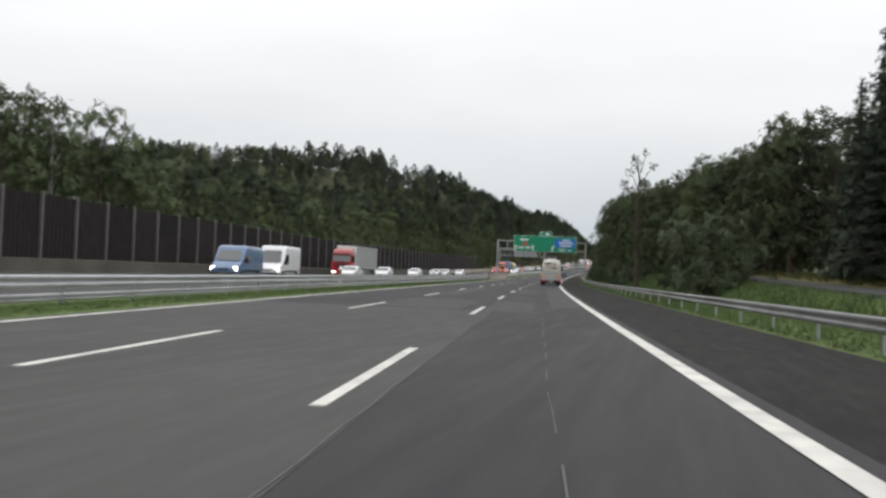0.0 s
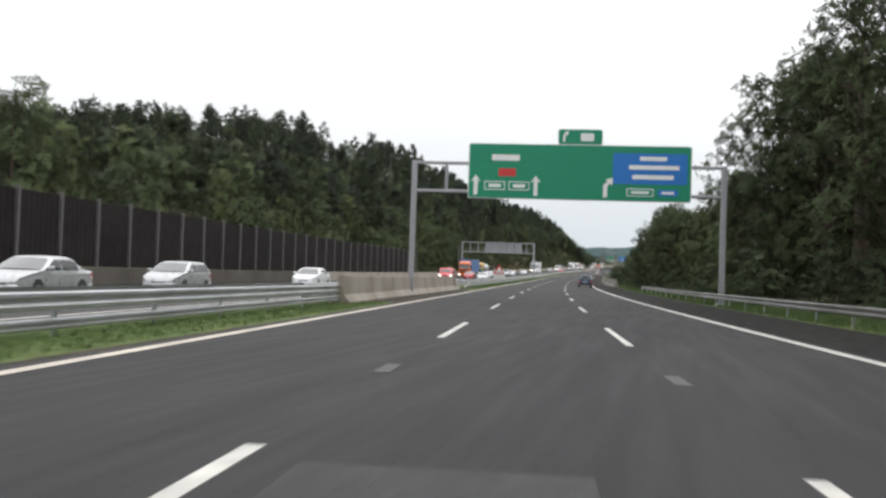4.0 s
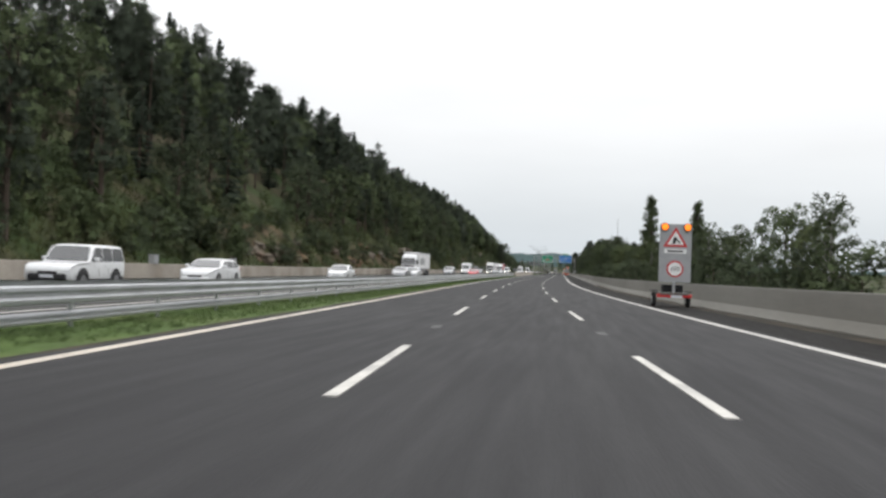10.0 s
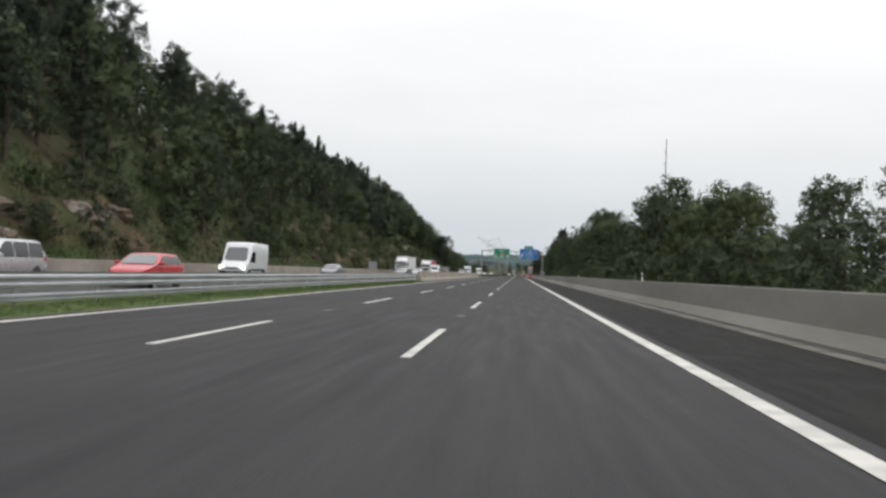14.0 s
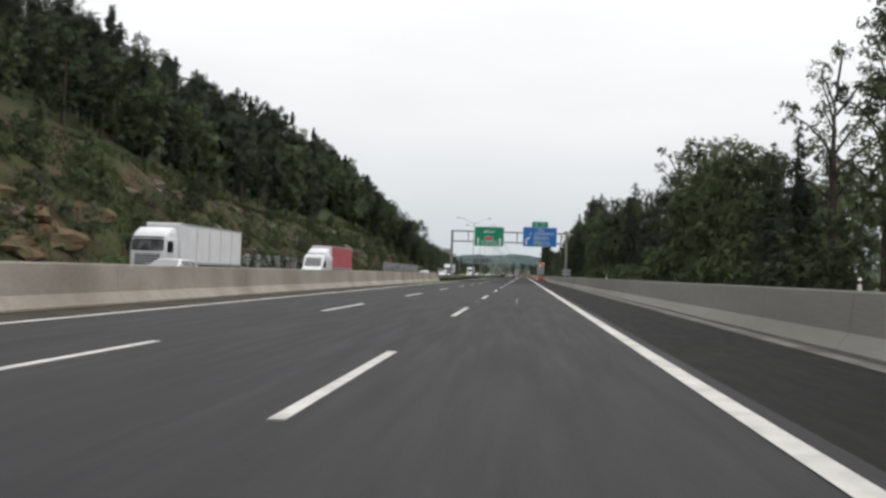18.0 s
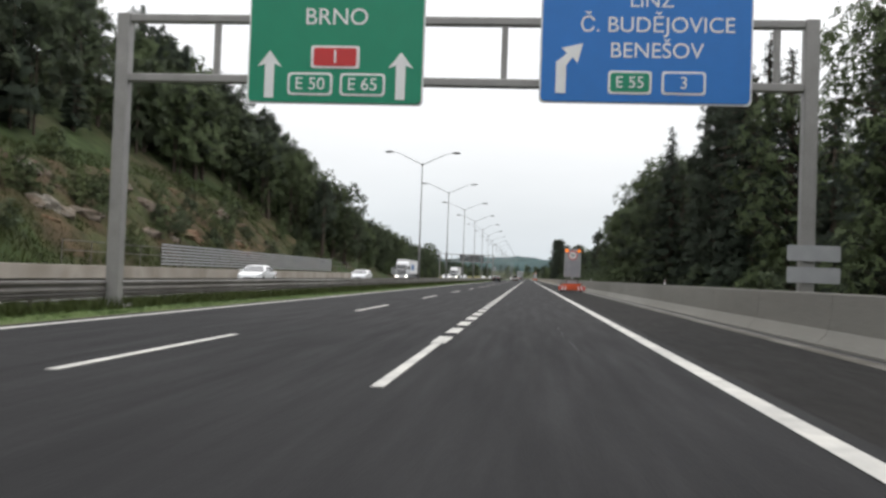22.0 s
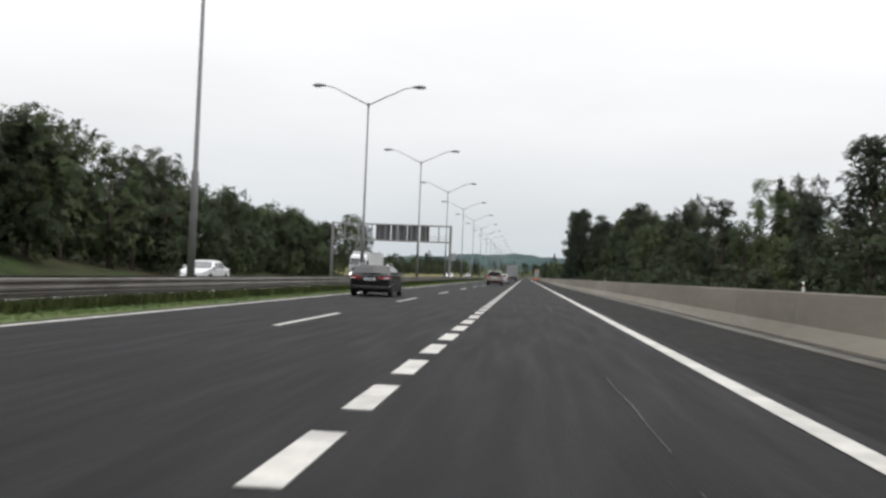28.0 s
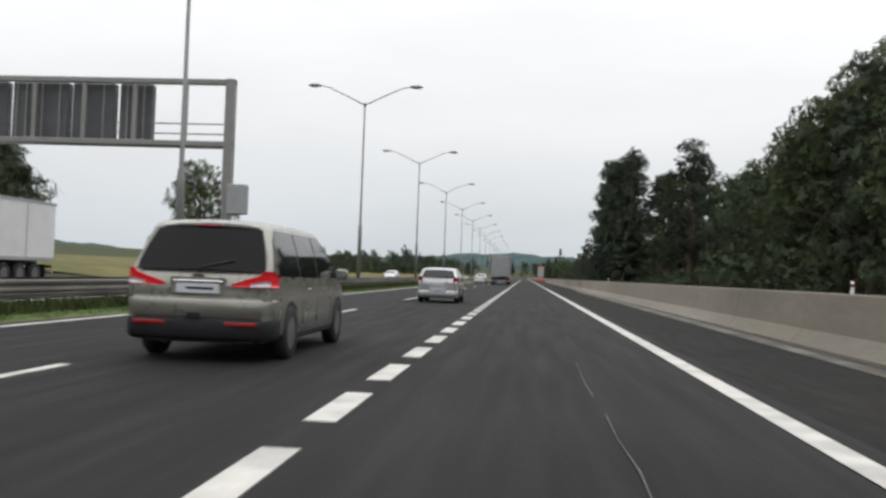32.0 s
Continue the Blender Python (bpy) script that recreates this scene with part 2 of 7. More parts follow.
M_PAINT_DIRTY = material("dirty_road_paint", (0.60, 0.54, 0.46), 0.7, vary=0.14, scale=2, second=(0.48, 0.43, 0.37), second_scale=0.5)
M_CONCRETE = material("concrete", (0.225, 0.219, 0.198), 0.85, vary=0.07, scale=0.7, bump=0.35, bump_scale=18, second=(0.185, 0.178, 0.158), second_scale=0.28, spec=0.25, obj=0.02, stretch=(1, 0.15, 1))
M_CONCRETE_PALE = material("pale_concrete", (0.34, 0.308, 0.265), 0.85, vary=0.15, scale=0.9, bump=0.35, bump_scale=18, second=(0.25, 0.222, 0.185), second_scale=0.45, spec=0.3, obj=0.06)
M_STEEL = material("galvanised_steel", (0.46, 0.47, 0.485), 0.42, metal=0.75, vary=0.15, scale=2.5, second=(0.42, 0.43, 0.45), second_scale=0.9, stretch=(1, 0.3, 1))
M_STEEL_MID = material("dull_steel", (0.27, 0.27, 0.27), 0.5, metal=0.6, vary=0.18, scale=2.5, second=(0.19, 0.185, 0.18), second_scale=0.8, stretch=(1, 0.3, 1))
M_STEEL_DARK = material("weathered_steel", (0.16, 0.15, 0.14), 0.55, metal=0.4, vary=0.2, scale=2.5, second=(0.11, 0.10, 0.09), second_scale=0.8, stretch=(1, 0.3, 1))
M_GANTRY = material("gantry_grey_paint", (0.33, 0.33, 0.35), 0.5, metal=0.2, vary=0.08, scale=2)
M_GANTRY_DARK = material("gantry_dark_steel", (0.27, 0.265, 0.255), 0.5, metal=0.3, vary=0.10, scale=2)
M_LAMP_STEEL = material("lamp_steel", (0.20, 0.20, 0.20), 0.5, metal=0.4, vary=0.12, scale=2)
M_NOISE = material("brown_noise_panel", (0.0195, 0.0165, 0.0162), 0.85, vary=0.2, scale=1.2, bump=0.6, bump_scale=25, obj=0.15, spec=0.15)
M_NOISE_POST = material("noise_wall_post", (0.10, 0.095, 0.093), 0.6, vary=0.15, scale=2)
M_GREEN = material("sign_green", (0.0, 0.235, 0.125), 0.45, vary=0.04, scale=2)
M_BLUE = material("sign_blue", (0.012, 0.165, 0.52), 0.45, vary=0.04, scale=2)
M_WHITE = material("sign_white", (0.78, 0.79, 0.78), 0.5, vary=0.04, scale=2)
M_RED = material("sign_red", (0.55, 0.03, 0.03), 0.45, vary=0.05, scale=2)
M_BLACK = material("black_paint", (0.015, 0.015, 0.016), 0.5, vary=0.1, scale=5)
M_SIGNBACK = material("sign_back_grey", (0.36, 0.37, 0.38), 0.55, metal=0.3, vary=0.08, scale=3)
M_ORANGE = material("orange_paint", (0.58, 0.092, 0.028), 0.5, vary=0.08, scale=3)
M_AMBER = material("amber_lamp", (1.0, 0.22, 0.015), 0.4, vary=0, emit=1.3)
M_GRASS = material("grass", (0.068, 0.108, 0.028), 0.9, vary=0.3, scale=2.2, bump=0.8, bump_scale=25, second=(0.10, 0.125, 0.04), second_scale=0.25, spec=0.2)
M_GROUND = material("ground", (0.038, 0.056, 0.020), 0.95, vary=0.35, scale=0.7, bump=0.9, bump_scale=6, second=(0.060, 0.052, 0.030), second_scale=0.11, spec=0.15)
M_BLADE = material("grass_blades", (0.069, 0.108, 0.031), 0.85, vary=0.25, scale=1.0, spec=0.2, island=0.15, upright=True)
M_BRUSH = material("slope_grass", (0.052, 0.066, 0.022), 0.9, vary=0.3, scale=0.5, spec=0.15, island=0.3)
M_FIELD = material("dry_meadow", (0.155, 0.132, 0.058), 0.95, vary=0.25, scale=0.4, bump=0.8, bump_scale=8, second=(0.105, 0.112, 0.040), second_scale=0.05, spec=0.15)
M_GUTTER = material("gutter_concrete", (0.165, 0.158, 0.14), 0.9, vary=0.2, scale=1.2, bump=0.4, bump_scale=20, second=(0.09, 0.082, 0.07), second_scale=0.5, spec=0.25)
M_WEED = material("dry_weeds", (0.085, 0.088, 0.034), 0.9, vary=0.25, scale=1.0, spec=0.2, island=0.35)
M_ROCK = material("rock", (0.14, 0.118, 0.095), 0.9, vary=0.3, scale=1.0, bump=0.9, bump_scale=5, second=(0.10, 0.072, 0.05), second_scale=0.5, spec=0.25)
M_DUST = material("gutter_dust", (0.058, 0.048, 0.036), 0.95, vary=0.3, scale=1.4, bump=0.8, bump_scale=12, second=(0.036, 0.034, 0.028), second_scale=0.5, spec=0.15)
M_BOARD = material("dark_board_back", (0.10, 0.105, 0.11), 0.55, metal=0.2, vary=0.12, scale=2)
# blue-green base colour holds the distance haze over the wooded ridge
M_FAR_HAZE = material("haze_tinted_ridge", (0.055, 0.085, 0.085), 0.95, vary=0.25, scale=0.02, second=(0.045, 0.075, 0.075), second_scale=0.008, spec=0.1)
M_SOIL = material("brown_soil", (0.15, 0.095, 0.06), 0.95, vary=0.3, scale=1.4, bump=0.8, bump_scale=12, second=(0.10, 0.09, 0.05), second_scale=0.6, spec=0.15)
M_SLOPE = material("soil_and_turf_slope", (0.042, 0.049, 0.019), 0.95, vary=0.35, scale=0.5, bump=1.0, bump_scale=3, second=(0.078, 0.056, 0.033), second_scale=0.22, spec=0.15)
M_ROCK_PALE = material("pale_grey_rock", (0.24, 0.22, 0.19), 0.9, vary=0.3, scale=1.0, bump=0.9, bump_scale=5, second=(0.12, 0.09, 0.065), second_scale=0.7, spec=0.25)
M_TAN_WALL = material("tan_concrete", (0.11, 0.10, 0.088), 0.88, vary=0.15, scale=0.6, bump=0.3, bump_scale=18, second=(0.075, 0.068, 0.058), second_scale=0.3, spec=0.25)
C_NAVY = material("navy_print", (0.03, 0.04, 0.09), 0.5, vary=0.05, scale=3)
M_BARK = material("bark", (0.075, 0.06, 0.048), 0.95, vary=0.3, scale=4, bump=0.8, bump_scale=14, spec=0.15, obj=0.2)
M_BARK_PALE = material("birch_bark", (0.22, 0.21, 0.20), 0.85, vary=0.3, scale=5, second=(0.06, 0.055, 0.05), second_scale=3)
M_LEAF = [
    material("leaves_green", (0.0800, 0.1040, 0.0500), 0.8, vary=0.16, scale=0.35, spec=0.12, island=0.08, obj=0.24, lacy=8.5),
    material("leaves_dark", (0.0690, 0.0880, 0.0500), 0.8, vary=0.16, scale=0.35, spec=0.12, island=0.08, obj=0.24, lacy=8.5),
    material("leaves_fresh", (0.0980, 0.1200, 0.0530), 0.8, vary=0.16, scale=0.35, spec=0.12, island=0.08, obj=0.22, lacy=8.5),
    material("needles_pine", (0.0540, 0.0680, 0.0470), 0.85, vary=0.16, scale=0.35, spec=0.10, island=0.08, obj=0.22, lacy=10.5),
    material("needles_spruce", (0.0470, 0.0610, 0.0440), 0.85, vary=0.16, scale=0.35, spec=0.10, island=0.08, obj=0.22, lacy=10.5),
]
M_RUBBER = material("tyre_rubber", (0.02, 0.02, 0.021), 0.85, vary=0.2, scale=8)
M_RIM = material("alloy_rim", (0.30, 0.30, 0.31), 0.35, metal=0.8, vary=0.1, scale=8)
M_GLASS_DARK = material("tinted_car_glass", (0.010, 0.011, 0.012), 0.05, vary=0, spec=0.55)
M_WINDSCREEN = material("windscreen_glass", (0.022, 0.026, 0.030), 0.06, vary=0, spec=0.9, coat=1.0)
M_PLASTIC = material("black_plastic", (0.022, 0.022, 0.024), 0.75, vary=0.12, scale=6, spec=0.2)
M_GLASS_REAR = material("dark_privacy_glass", (0.008, 0.008, 0.009), 0.08, vary=0, spec=0.16)
M_TAIL = material("red_tail_lamp", (0.33, 0.010, 0.013), 0.2, vary=0, coat=0.5)
M_TAIL_LIT = material("lit_tail_lamp", (0.55, 0.012, 0.02), 0.25, vary=0, emit=0.22)
M_HEAD = material("clear_head_lamp", (0.62, 0.64, 0.66), 0.15, vary=0, spec=0.8, coat=0.6)
M_HEAD_LIT = material("lit_head_lamp", (1.0, 0.95, 0.85), 0.3, vary=0, emit=5.0)
M_PLATE = material("number_plate_white", (0.62, 0.64, 0.68), 0.5, vary=0.03, scale=4)
M_CHROME = material("chrome", (0.75, 0.75, 0.76), 0.15, metal=1.0, vary=0)


def paint(name, rgb, metal=0.0, rough=0.32):
    return material(name, rgb, rough, metal=metal, vary=0.05, scale=1.5, coat=0.5)


C_WHITE = paint("white_car_paint", (0.72, 0.73, 0.74))
C_SILVER = paint("silver_car_paint", (0.48, 0.49, 0.50), 0.5)
C_CHAMPAGNE = paint("champagne_silver_paint", (0.275, 0.272, 0.238), 0.5)
C_BLACK = material("black_car_paint", (0.008, 0.008, 0.009), 0.3, vary=0.05, scale=1.5, spec=0.4)
C_NIVA = paint("dark_blue_paint", (0.020, 0.060, 0.115), 0.0, 0.4)
C_BLUE = paint("blue_van_paint", (0.10, 0.17, 0.29))
C_RED = paint("red_paint", (0.50, 0.03, 0.04))
C_DARKRED = paint("dark_red_paint", (0.28, 0.02, 0.025))
C_GREY = paint("grey_car_paint", (0.20, 0.21, 0.22), 0.4)
C_ORANGE = paint("orange_cab_paint", (0.62, 0.13, 0.03))
C_TEAL = paint("teal_cab_paint", (0.02, 0.20, 0.17))
C_YELLOW = paint("yellow_cab_paint", (0.74, 0.44, 0.04))
C_CREAM = paint("cream_tank_paint", (0.66, 0.63, 0.54))
M_TAILPANEL = material("grey_tail_panel", (0.40, 0.40, 0.39), 0.5, metal=0.2, vary=0.06, scale=0.8)
C_TANK = material("brushed_tank_steel", (0.60, 0.59, 0.56), 0.28, metal=0.85, vary=0.08, scale=2)
M_TARP_BLUE = material("blue_tarpaulin", (0.05, 0.14, 0.33), 0.55, vary=0.1, scale=1.5, bump=0.3, bump_scale=3)
M_TARP_RED = material("red_tarpaulin", (0.42, 0.06, 0.075), 0.6, vary=0.1, scale=1.5, bump=0.3, bump_scale=3)
M_TARP_WHITE = material("white_tarpaulin", (0.70, 0.70, 0.70), 0.6, vary=0.06, scale=1.0, bump=0.25, bump_scale=3)
M_TARP_GREY = material("grey_tarpaulin", (0.30, 0.31, 0.31), 0.6, vary=0.1, scale=1.5, bump=0.3, bump_scale=3)


# ---------- ground ----------
def ease(x, a, b):
    t = np.clip((x - a) / (b - a), 0, 1)
    return t * t * (3 - 2 * t)


HILL_S = [-600, 120, 250, 320, 360, 414, 470, 600, 700, 800, 860, 930, 960, 995, 1100, 5000]
HILL_K = [0.24, 0.22, 0.26, 0.36, 0.50, 0.76, 1.18, 1.12, 0.98, 1.0, 1.12, 1.0, 0.6, 0.10, 0.03, 0.03]
TOP_S = [-600, 100, 300, 380, 470, 520, 640, 760, 860, 930, 975, 1060, 5000]
TOP_H = [26, 30, 32, 36, 46, 50, 42, 45, 56, 54, 20, 5, 4]


SIDE_S = [-600, 0, 45, 90, 130, 200, 260, 600, 640, 5000]
SIDE_Z = [0.5, 0.6, 0.98, 2.0, 1.9, 1.2, 0.2, -0.6, -0.4, -0.3]


def terrain(s, u):
    """Height of the land: a wooded hill on the far side of the other carriageway, a low bank on the near one."""
    s, u = np.asarray(s, float), np.asarray(u, float)
    k, top = np.interp(s, HILL_S, HILL_K), np.interp(s, TOP_S, TOP_H)
    d = np.clip(-33.2 - u, 0, None)
    z = top * (1 - np.exp(-d * k / top))
    bump = np.sin(s * 0.045 + u * 0.11) * 0.9 + np.sin(s * 0.017 - u * 0.06) * 1.6
    z = z + bump * np.clip(d / 14, 0, 1) * np.clip(k * 1.3, 0.1, 1)
    z = z + 6 * ease(d, 62, 125) * ease(s, 330, 430) * (1 - ease(s, 600, 740))
    r = np.clip(u - 6.5, 0, None)
    bank = np.interp(s, SIDE_S, SIDE_Z)
    z = z + bank * ease(r, 0, 4.6) + np.sin(s * 0.03 + u * 0.05) * 0.5 * ease(r, 6, 30)
    far = 14 * ease(s, 1900, 2600) * (0.7 + 0.3 * np.sin(u * 0.006 + 1.0)) + 16 * ease(np.abs(u + 10), 260, 900) * ease(s, 1000, 2000)
    return z + far * np.where((u > -32) & (u < 6), ease(s, 2000, 2500), 1.0) - 0.06


gs = np.concatenate([np.arange(-560, -40, 40), np.arange(-40, 1300, 8), np.arange(1300, 2700, 50), np.arange(2700, 4700, 250)])
gu = np.array([-2600, -1500, -900, -600, -420, -300, -220, -170, -135, -110, -95, -84, -75, -68, -62, -57, -52, -48, -45, -42, -40, -38, -36.5, -35, -34, -33.2, -31.5, -29, -22, -14, -6, 0, 4, 5, 6.5, 8, 9.5, 11, 13, 16, 20, 26, 35, 50, 75, 120, 200, 350, 600, 1000, 1600, 2600])
SS, UU = np.meshgrid(gs, gu, indexing="ij")
GX, GY, _ = at_road(SS, UU)
GZ = terrain(SS, UU) + rise(SS)
gv = np.stack([GX, GY, GZ], -1).reshape(-1, 3)
gi = np.arange(len(gs) * len(gu)).reshape(len(gs), len(gu))
gq = np.stack([gi[:-1, :-1], gi[:-1, 1:], gi[1:, 1:], gi[1:, :-1]], -1).reshape(-1, 4)
ground = tagged(new("ground", numpy_mesh("ground", gv, gq, M_GROUND, True)), "grassy ground rising to a steep hillside beside the motorway", "ground", kind="structure")

# dry meadow beyond the cutting's end, on a slight bank
ms, mu = np.meshgrid(np.arange(1090, 1700, 12.0), np.array([-160, -120, -90, -70, -55, -46, -40, -36, -33.5, -32]), indexing="ij")
mx_, my_, _ = at_road(ms, mu)
mz = terrain(ms, mu) + 0.05 + 0.5 * ease(-mu, 33, 50)
mi = np.arange(ms.size).reshape(ms.shape)
tagged(new("meadow", numpy_mesh("meadow", np.stack([mx_, my_, mz], -1).reshape(-1, 3), np.stack([mi[:-1, :-1], mi[:-1, 1:], mi[1:, 1:], mi[1:, :-1]], -1).reshape(-1, 4), M_FIELD, True)), "yellow-green dry meadow beside the motorway", "meadow", kind="structure")

# wooded ridge far beyond the road's end, distance haze put into its colour
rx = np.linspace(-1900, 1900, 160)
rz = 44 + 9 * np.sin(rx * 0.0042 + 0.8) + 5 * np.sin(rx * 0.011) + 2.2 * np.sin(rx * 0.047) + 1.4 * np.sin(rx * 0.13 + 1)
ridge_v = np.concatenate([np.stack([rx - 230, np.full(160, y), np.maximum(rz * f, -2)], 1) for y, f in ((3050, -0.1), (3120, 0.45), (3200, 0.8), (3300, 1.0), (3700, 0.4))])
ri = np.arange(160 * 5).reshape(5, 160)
tagged(new("backdrop", numpy_mesh("backdrop", ridge_v, np.stack([ri[:-1, :-1], ri[:-1, 1:], ri[1:, 1:], ri[1:, :-1]], -1).reshape(-1, 4), M_FAR_HAZE, True)), "wooded ridge on the horizon, tinted blue-green for haze", "ridge", kind="structure")

# ---------- carriageways ----------
S_END = 2100


def strip(name, u0, u1, s0, s1, mat, z, label, category="road", ripple=0.0):
    n = max(2, int((s1 - s0) / 6) + 1)
    rings = []
    for i, s in enumerate(np.linspace(s0, s1, n)):
        a = u0 + (random.uniform(-ripple, ripple) if ripple else 0)
        b = u1 + (random.uniform(-ripple, ripple) if ripple else 0)
        (xa, ya, _), (xb, yb, _) = at_road(s, a), at_road(s, b)
        zz = z + float(rise(s))
        rings.append([(float(xa), float(ya), zz), (float(xb), float(yb), zz)])
    ob = new(name, Geo().loft(rings, None, False, False).mesh(name, mat))
    return tagged(ob, label, category, kind="structure")


strip("road", -11.55, 0.35, -300, 742, M_ASPHALT, 0.0, "dark asphalt carriageway with three lanes")
strip("road", -11.55, 0.35, 742, S_END, M_ASPHALT_NEW, 0.0, "newer darker asphalt carriageway with three lanes")
strip("road_shoulder", 0.35, 3.75, -300, S_END, M_SHOULDER, -0.004, "dark worn asphalt hard shoulder")
strip("road_opposite", -28.9, -15.9, -300, S_END, M_ASPHALT_OLD, 0.0, "grey asphalt carriageway for oncoming traffic")
strip("road_opposite_shoulder", -30.9, -28.9, -300, S_END, M_SHOULDER, -0.004, "dark asphalt shoulder of the opposite carriageway")
strip("median", -15.9, -11.55, -300, S_END, M_GRASS, -0.015, "grassy median strip between the carriageways", "grass", 0.06)
strip("median_edge", -11.70, -11.5, 150, S_END, M_DUST, -0.003, "narrow sandy edge beside the median grass", "ground", 0.10)
strip("verge", 3.7, 7.4, -300, 292, M_GRASS, -0.012, "grass verge beside the hard shoulder", "grass", 0.08)
strip("median_edge", -13.1, -11.5, 594, 712, M_DUST, -0.002, "bare dusty strip at the foot of the median barrier", "ground", 0.05)
strip("median_edge", -13.7, -12.6, 225, 236, M_DUST, -0.004, "bare brown earth before the guardrail end", "ground", 0.25)
strip("median_edge", -13.1, -11.5, 184, 222, M_DUST, -0.002, "bare dusty strip at the foot of the median barrier", "ground", 0.05)
WALL_S, WALL_U = [286, 300, 440, 490, 960, 1030], [3.3, 2.78, 2.85, 3.6, 3.55, 3.2]


def wall_strip(name, a, b, s0, s1, mat, z, label):
    rings = []
    for s in np.arange(s0, s1 + 1, 6.0):
        u = float(np.interp(s, WALL_S, WALL_U))
        (xa, ya, _), (xb, yb, _) = at_road(s, u + a + random.uniform(-0.02, 0.02)), at_road(s, u + b)
        zz = z + float(rise(s))
        rings.append([(float(xa), float(ya), zz), (float(xb), float(yb), zz)])
    return tagged(new(name, Geo().loft(rings, None, False, False).mesh(name, mat)), label, "gutter", kind="structure")


wall_strip("gutter_dust", -0.75, 0.1, 288, 480, M_DUST, 0.003, "dusty edge of the shoulder at the wall's foot")
wall_strip("gutter_strip", -0.62, -0.24, 468, 1120, M_GUTTER, 0.006, "pale concrete gutter strip before the wall")
wall_strip("gutter_slot", -0.25, 0.1, 468, 1120, M_BLACK, 0.003, "dark drain slot at the wall's foot")
# side road behind the guardrail at the start
rings = []
for s in np.arange(-200, 96, 4.0):
    k = 0.06 + float(np.interp(s, SIDE_S, SIDE_Z)) - 0.02 + float(rise(s))
    rings.append([(float(at_road(s, u)[0]), float(at_road(s, u)[1]), k + dz) for u, dz in ((10.1, -0.5), (10.3, 0.0), (12.0, 0.03), (13.8, 0.0))])
tagged(new("side_road", Geo().loft(rings, None, False, False).mesh("side_road", M_ASPHALT)), "narrow grey asphalt side road above the verge", "road", kind="structure")
# grass bank beyond the guardrail
for s0, s1, cols, mat in ((30, 128, (7.2, 8.0, 9.0, 10.3), M_GRASS), (30, 96, (13.8, 15.0, 16.5, 18.5), M_FIELD), (96, 128, (10.3, 12.0, 14.0, 15.5), M_GRASS)):
    bs, bu = np.meshgrid(np.linspace(s0, s1, 30), np.array(cols), indexing="ij")
    bx_, by_, _ = at_road(bs, bu)
    bi = np.arange(bs.size).reshape(bs.shape)
    bank = numpy_mesh("verge_bank", np.stack([bx_, by_, terrain(bs, bu) + rise(bs) + 0.04 + 0.25 * (bu > 14.5)], -1).reshape(-1, 3), np.stack([bi[:-1, :-1], bi[:-1, 1:], bi[1:, 1:], bi[1:, :-1]], -1).reshape(-1, 4), mat, True)
    tagged(new("verge_bank", bank), "green grass bank beyond the guardrail" if mat is M_GRASS else "dry yellowish grass bank beyond the side road", "grass", kind="structure")
# worn pale paving and patches at the start
strip("pale_paving", -11.0, -3.38, -60, 38.6, M_ASPHALT_OLD, 0.004, "pale worn asphalt paving in the middle and left lanes")
PATCHES = ((-7.5, -4.45, 39.4, 49.7), (-3.65, -2.1, 38.9, 50.2), (-1.38, -0.2, 45, 101), (-7.4, -6.2, 57, 89), (-3.63, -2.2, 70, 85.6), (-7.1, -5.78, 99, 122), (-3.5, -2.3, 104, 117.6), (-7.0, -5.2, 124, 150))
for i, (u0, u1, s0, s1) in enumerate(PATCHES):
    strip("asphalt_patch", u0, u1, s0, s1, M_PATCH, 0.005 + 0.0005 * i, "grey rectangular asphalt repair patch in the lane")


def seam(pts, w=0.06, whole=False, mat=M_SEAL, name="joint_seal", label="pale wavy sealed crack in the asphalt"):
    ss = np.arange(pts[0][0], pts[-1][0] + 0.1, 1.2)
    uu = np.interp(ss, [p[0] for p in pts], [p[1] for p in pts])
    g, rings, drift = Geo(), [], 0.0
    for i, (s, u) in enumerate(zip(ss, uu)):
        drift = 0.7 * drift + random.uniform(-0.035, 0.035)
        h = w * random.uniform(0.2, 0.6)
        (xa, ya, _), (xb, yb, _) = at_road(s, u + drift - h), at_road(s, u + drift + h)
        zz = 0.011 + float(rise(s))
        rings.append([(float(xa), float(ya), zz), (float(xb), float(yb), zz)])
        if len(rings) > 1 and (i == len(ss) - 1 or (not whole and random.random() < 0.4)):
            g.loft(rings, None, False, False)
            rings = []
    return tagged(new(name, g.mesh(name, mat)), label, "crack seal", kind="structure")


for pts in (((-20, -3.4), (38, -3.38)), ((8, -1.85), (27, -1.8), (40, -1.82)), ((39, -4.45), (50, -4.42)), ((39, -3.65), (50, -3.62)), ((39, -2.12), (50, -2.08)), ((45, -1.4), (70, -1.42), (101, -1.38)), ((70, -3.65), (86, -3.62)), ((70, -2.2), (86, -2.18)),
            ((99, -5.78), (122, -5.74)), ((57, -6.2), (89, -6.16)), ((124, -5.2), (150, -5.15)), ((279, -4.8), (289, -4.75)), ((324, -5.28), (330, -5.2)), ((659.9, -2.19), (662.6, -2.20), (669.2, -2.22)), ((724, -2.2), (727, -2.15)),
            ((762, -1.5), (770, -1.6)), ((811, -1.6), (818, -1.68)), ((839, -1.75), (850, -1.65)), ((922, -1.4), (930, -1.5)), ((950, -1.45), (958, -1.5)), ((975, -1.5), (979, -1.55)), ((1027, -1.55), (1036, -1.5))):
    seam(pts, 0.06, True, M_JOINT) if 650 < pts[0][0] < 680 else seam(pts, 0.014)
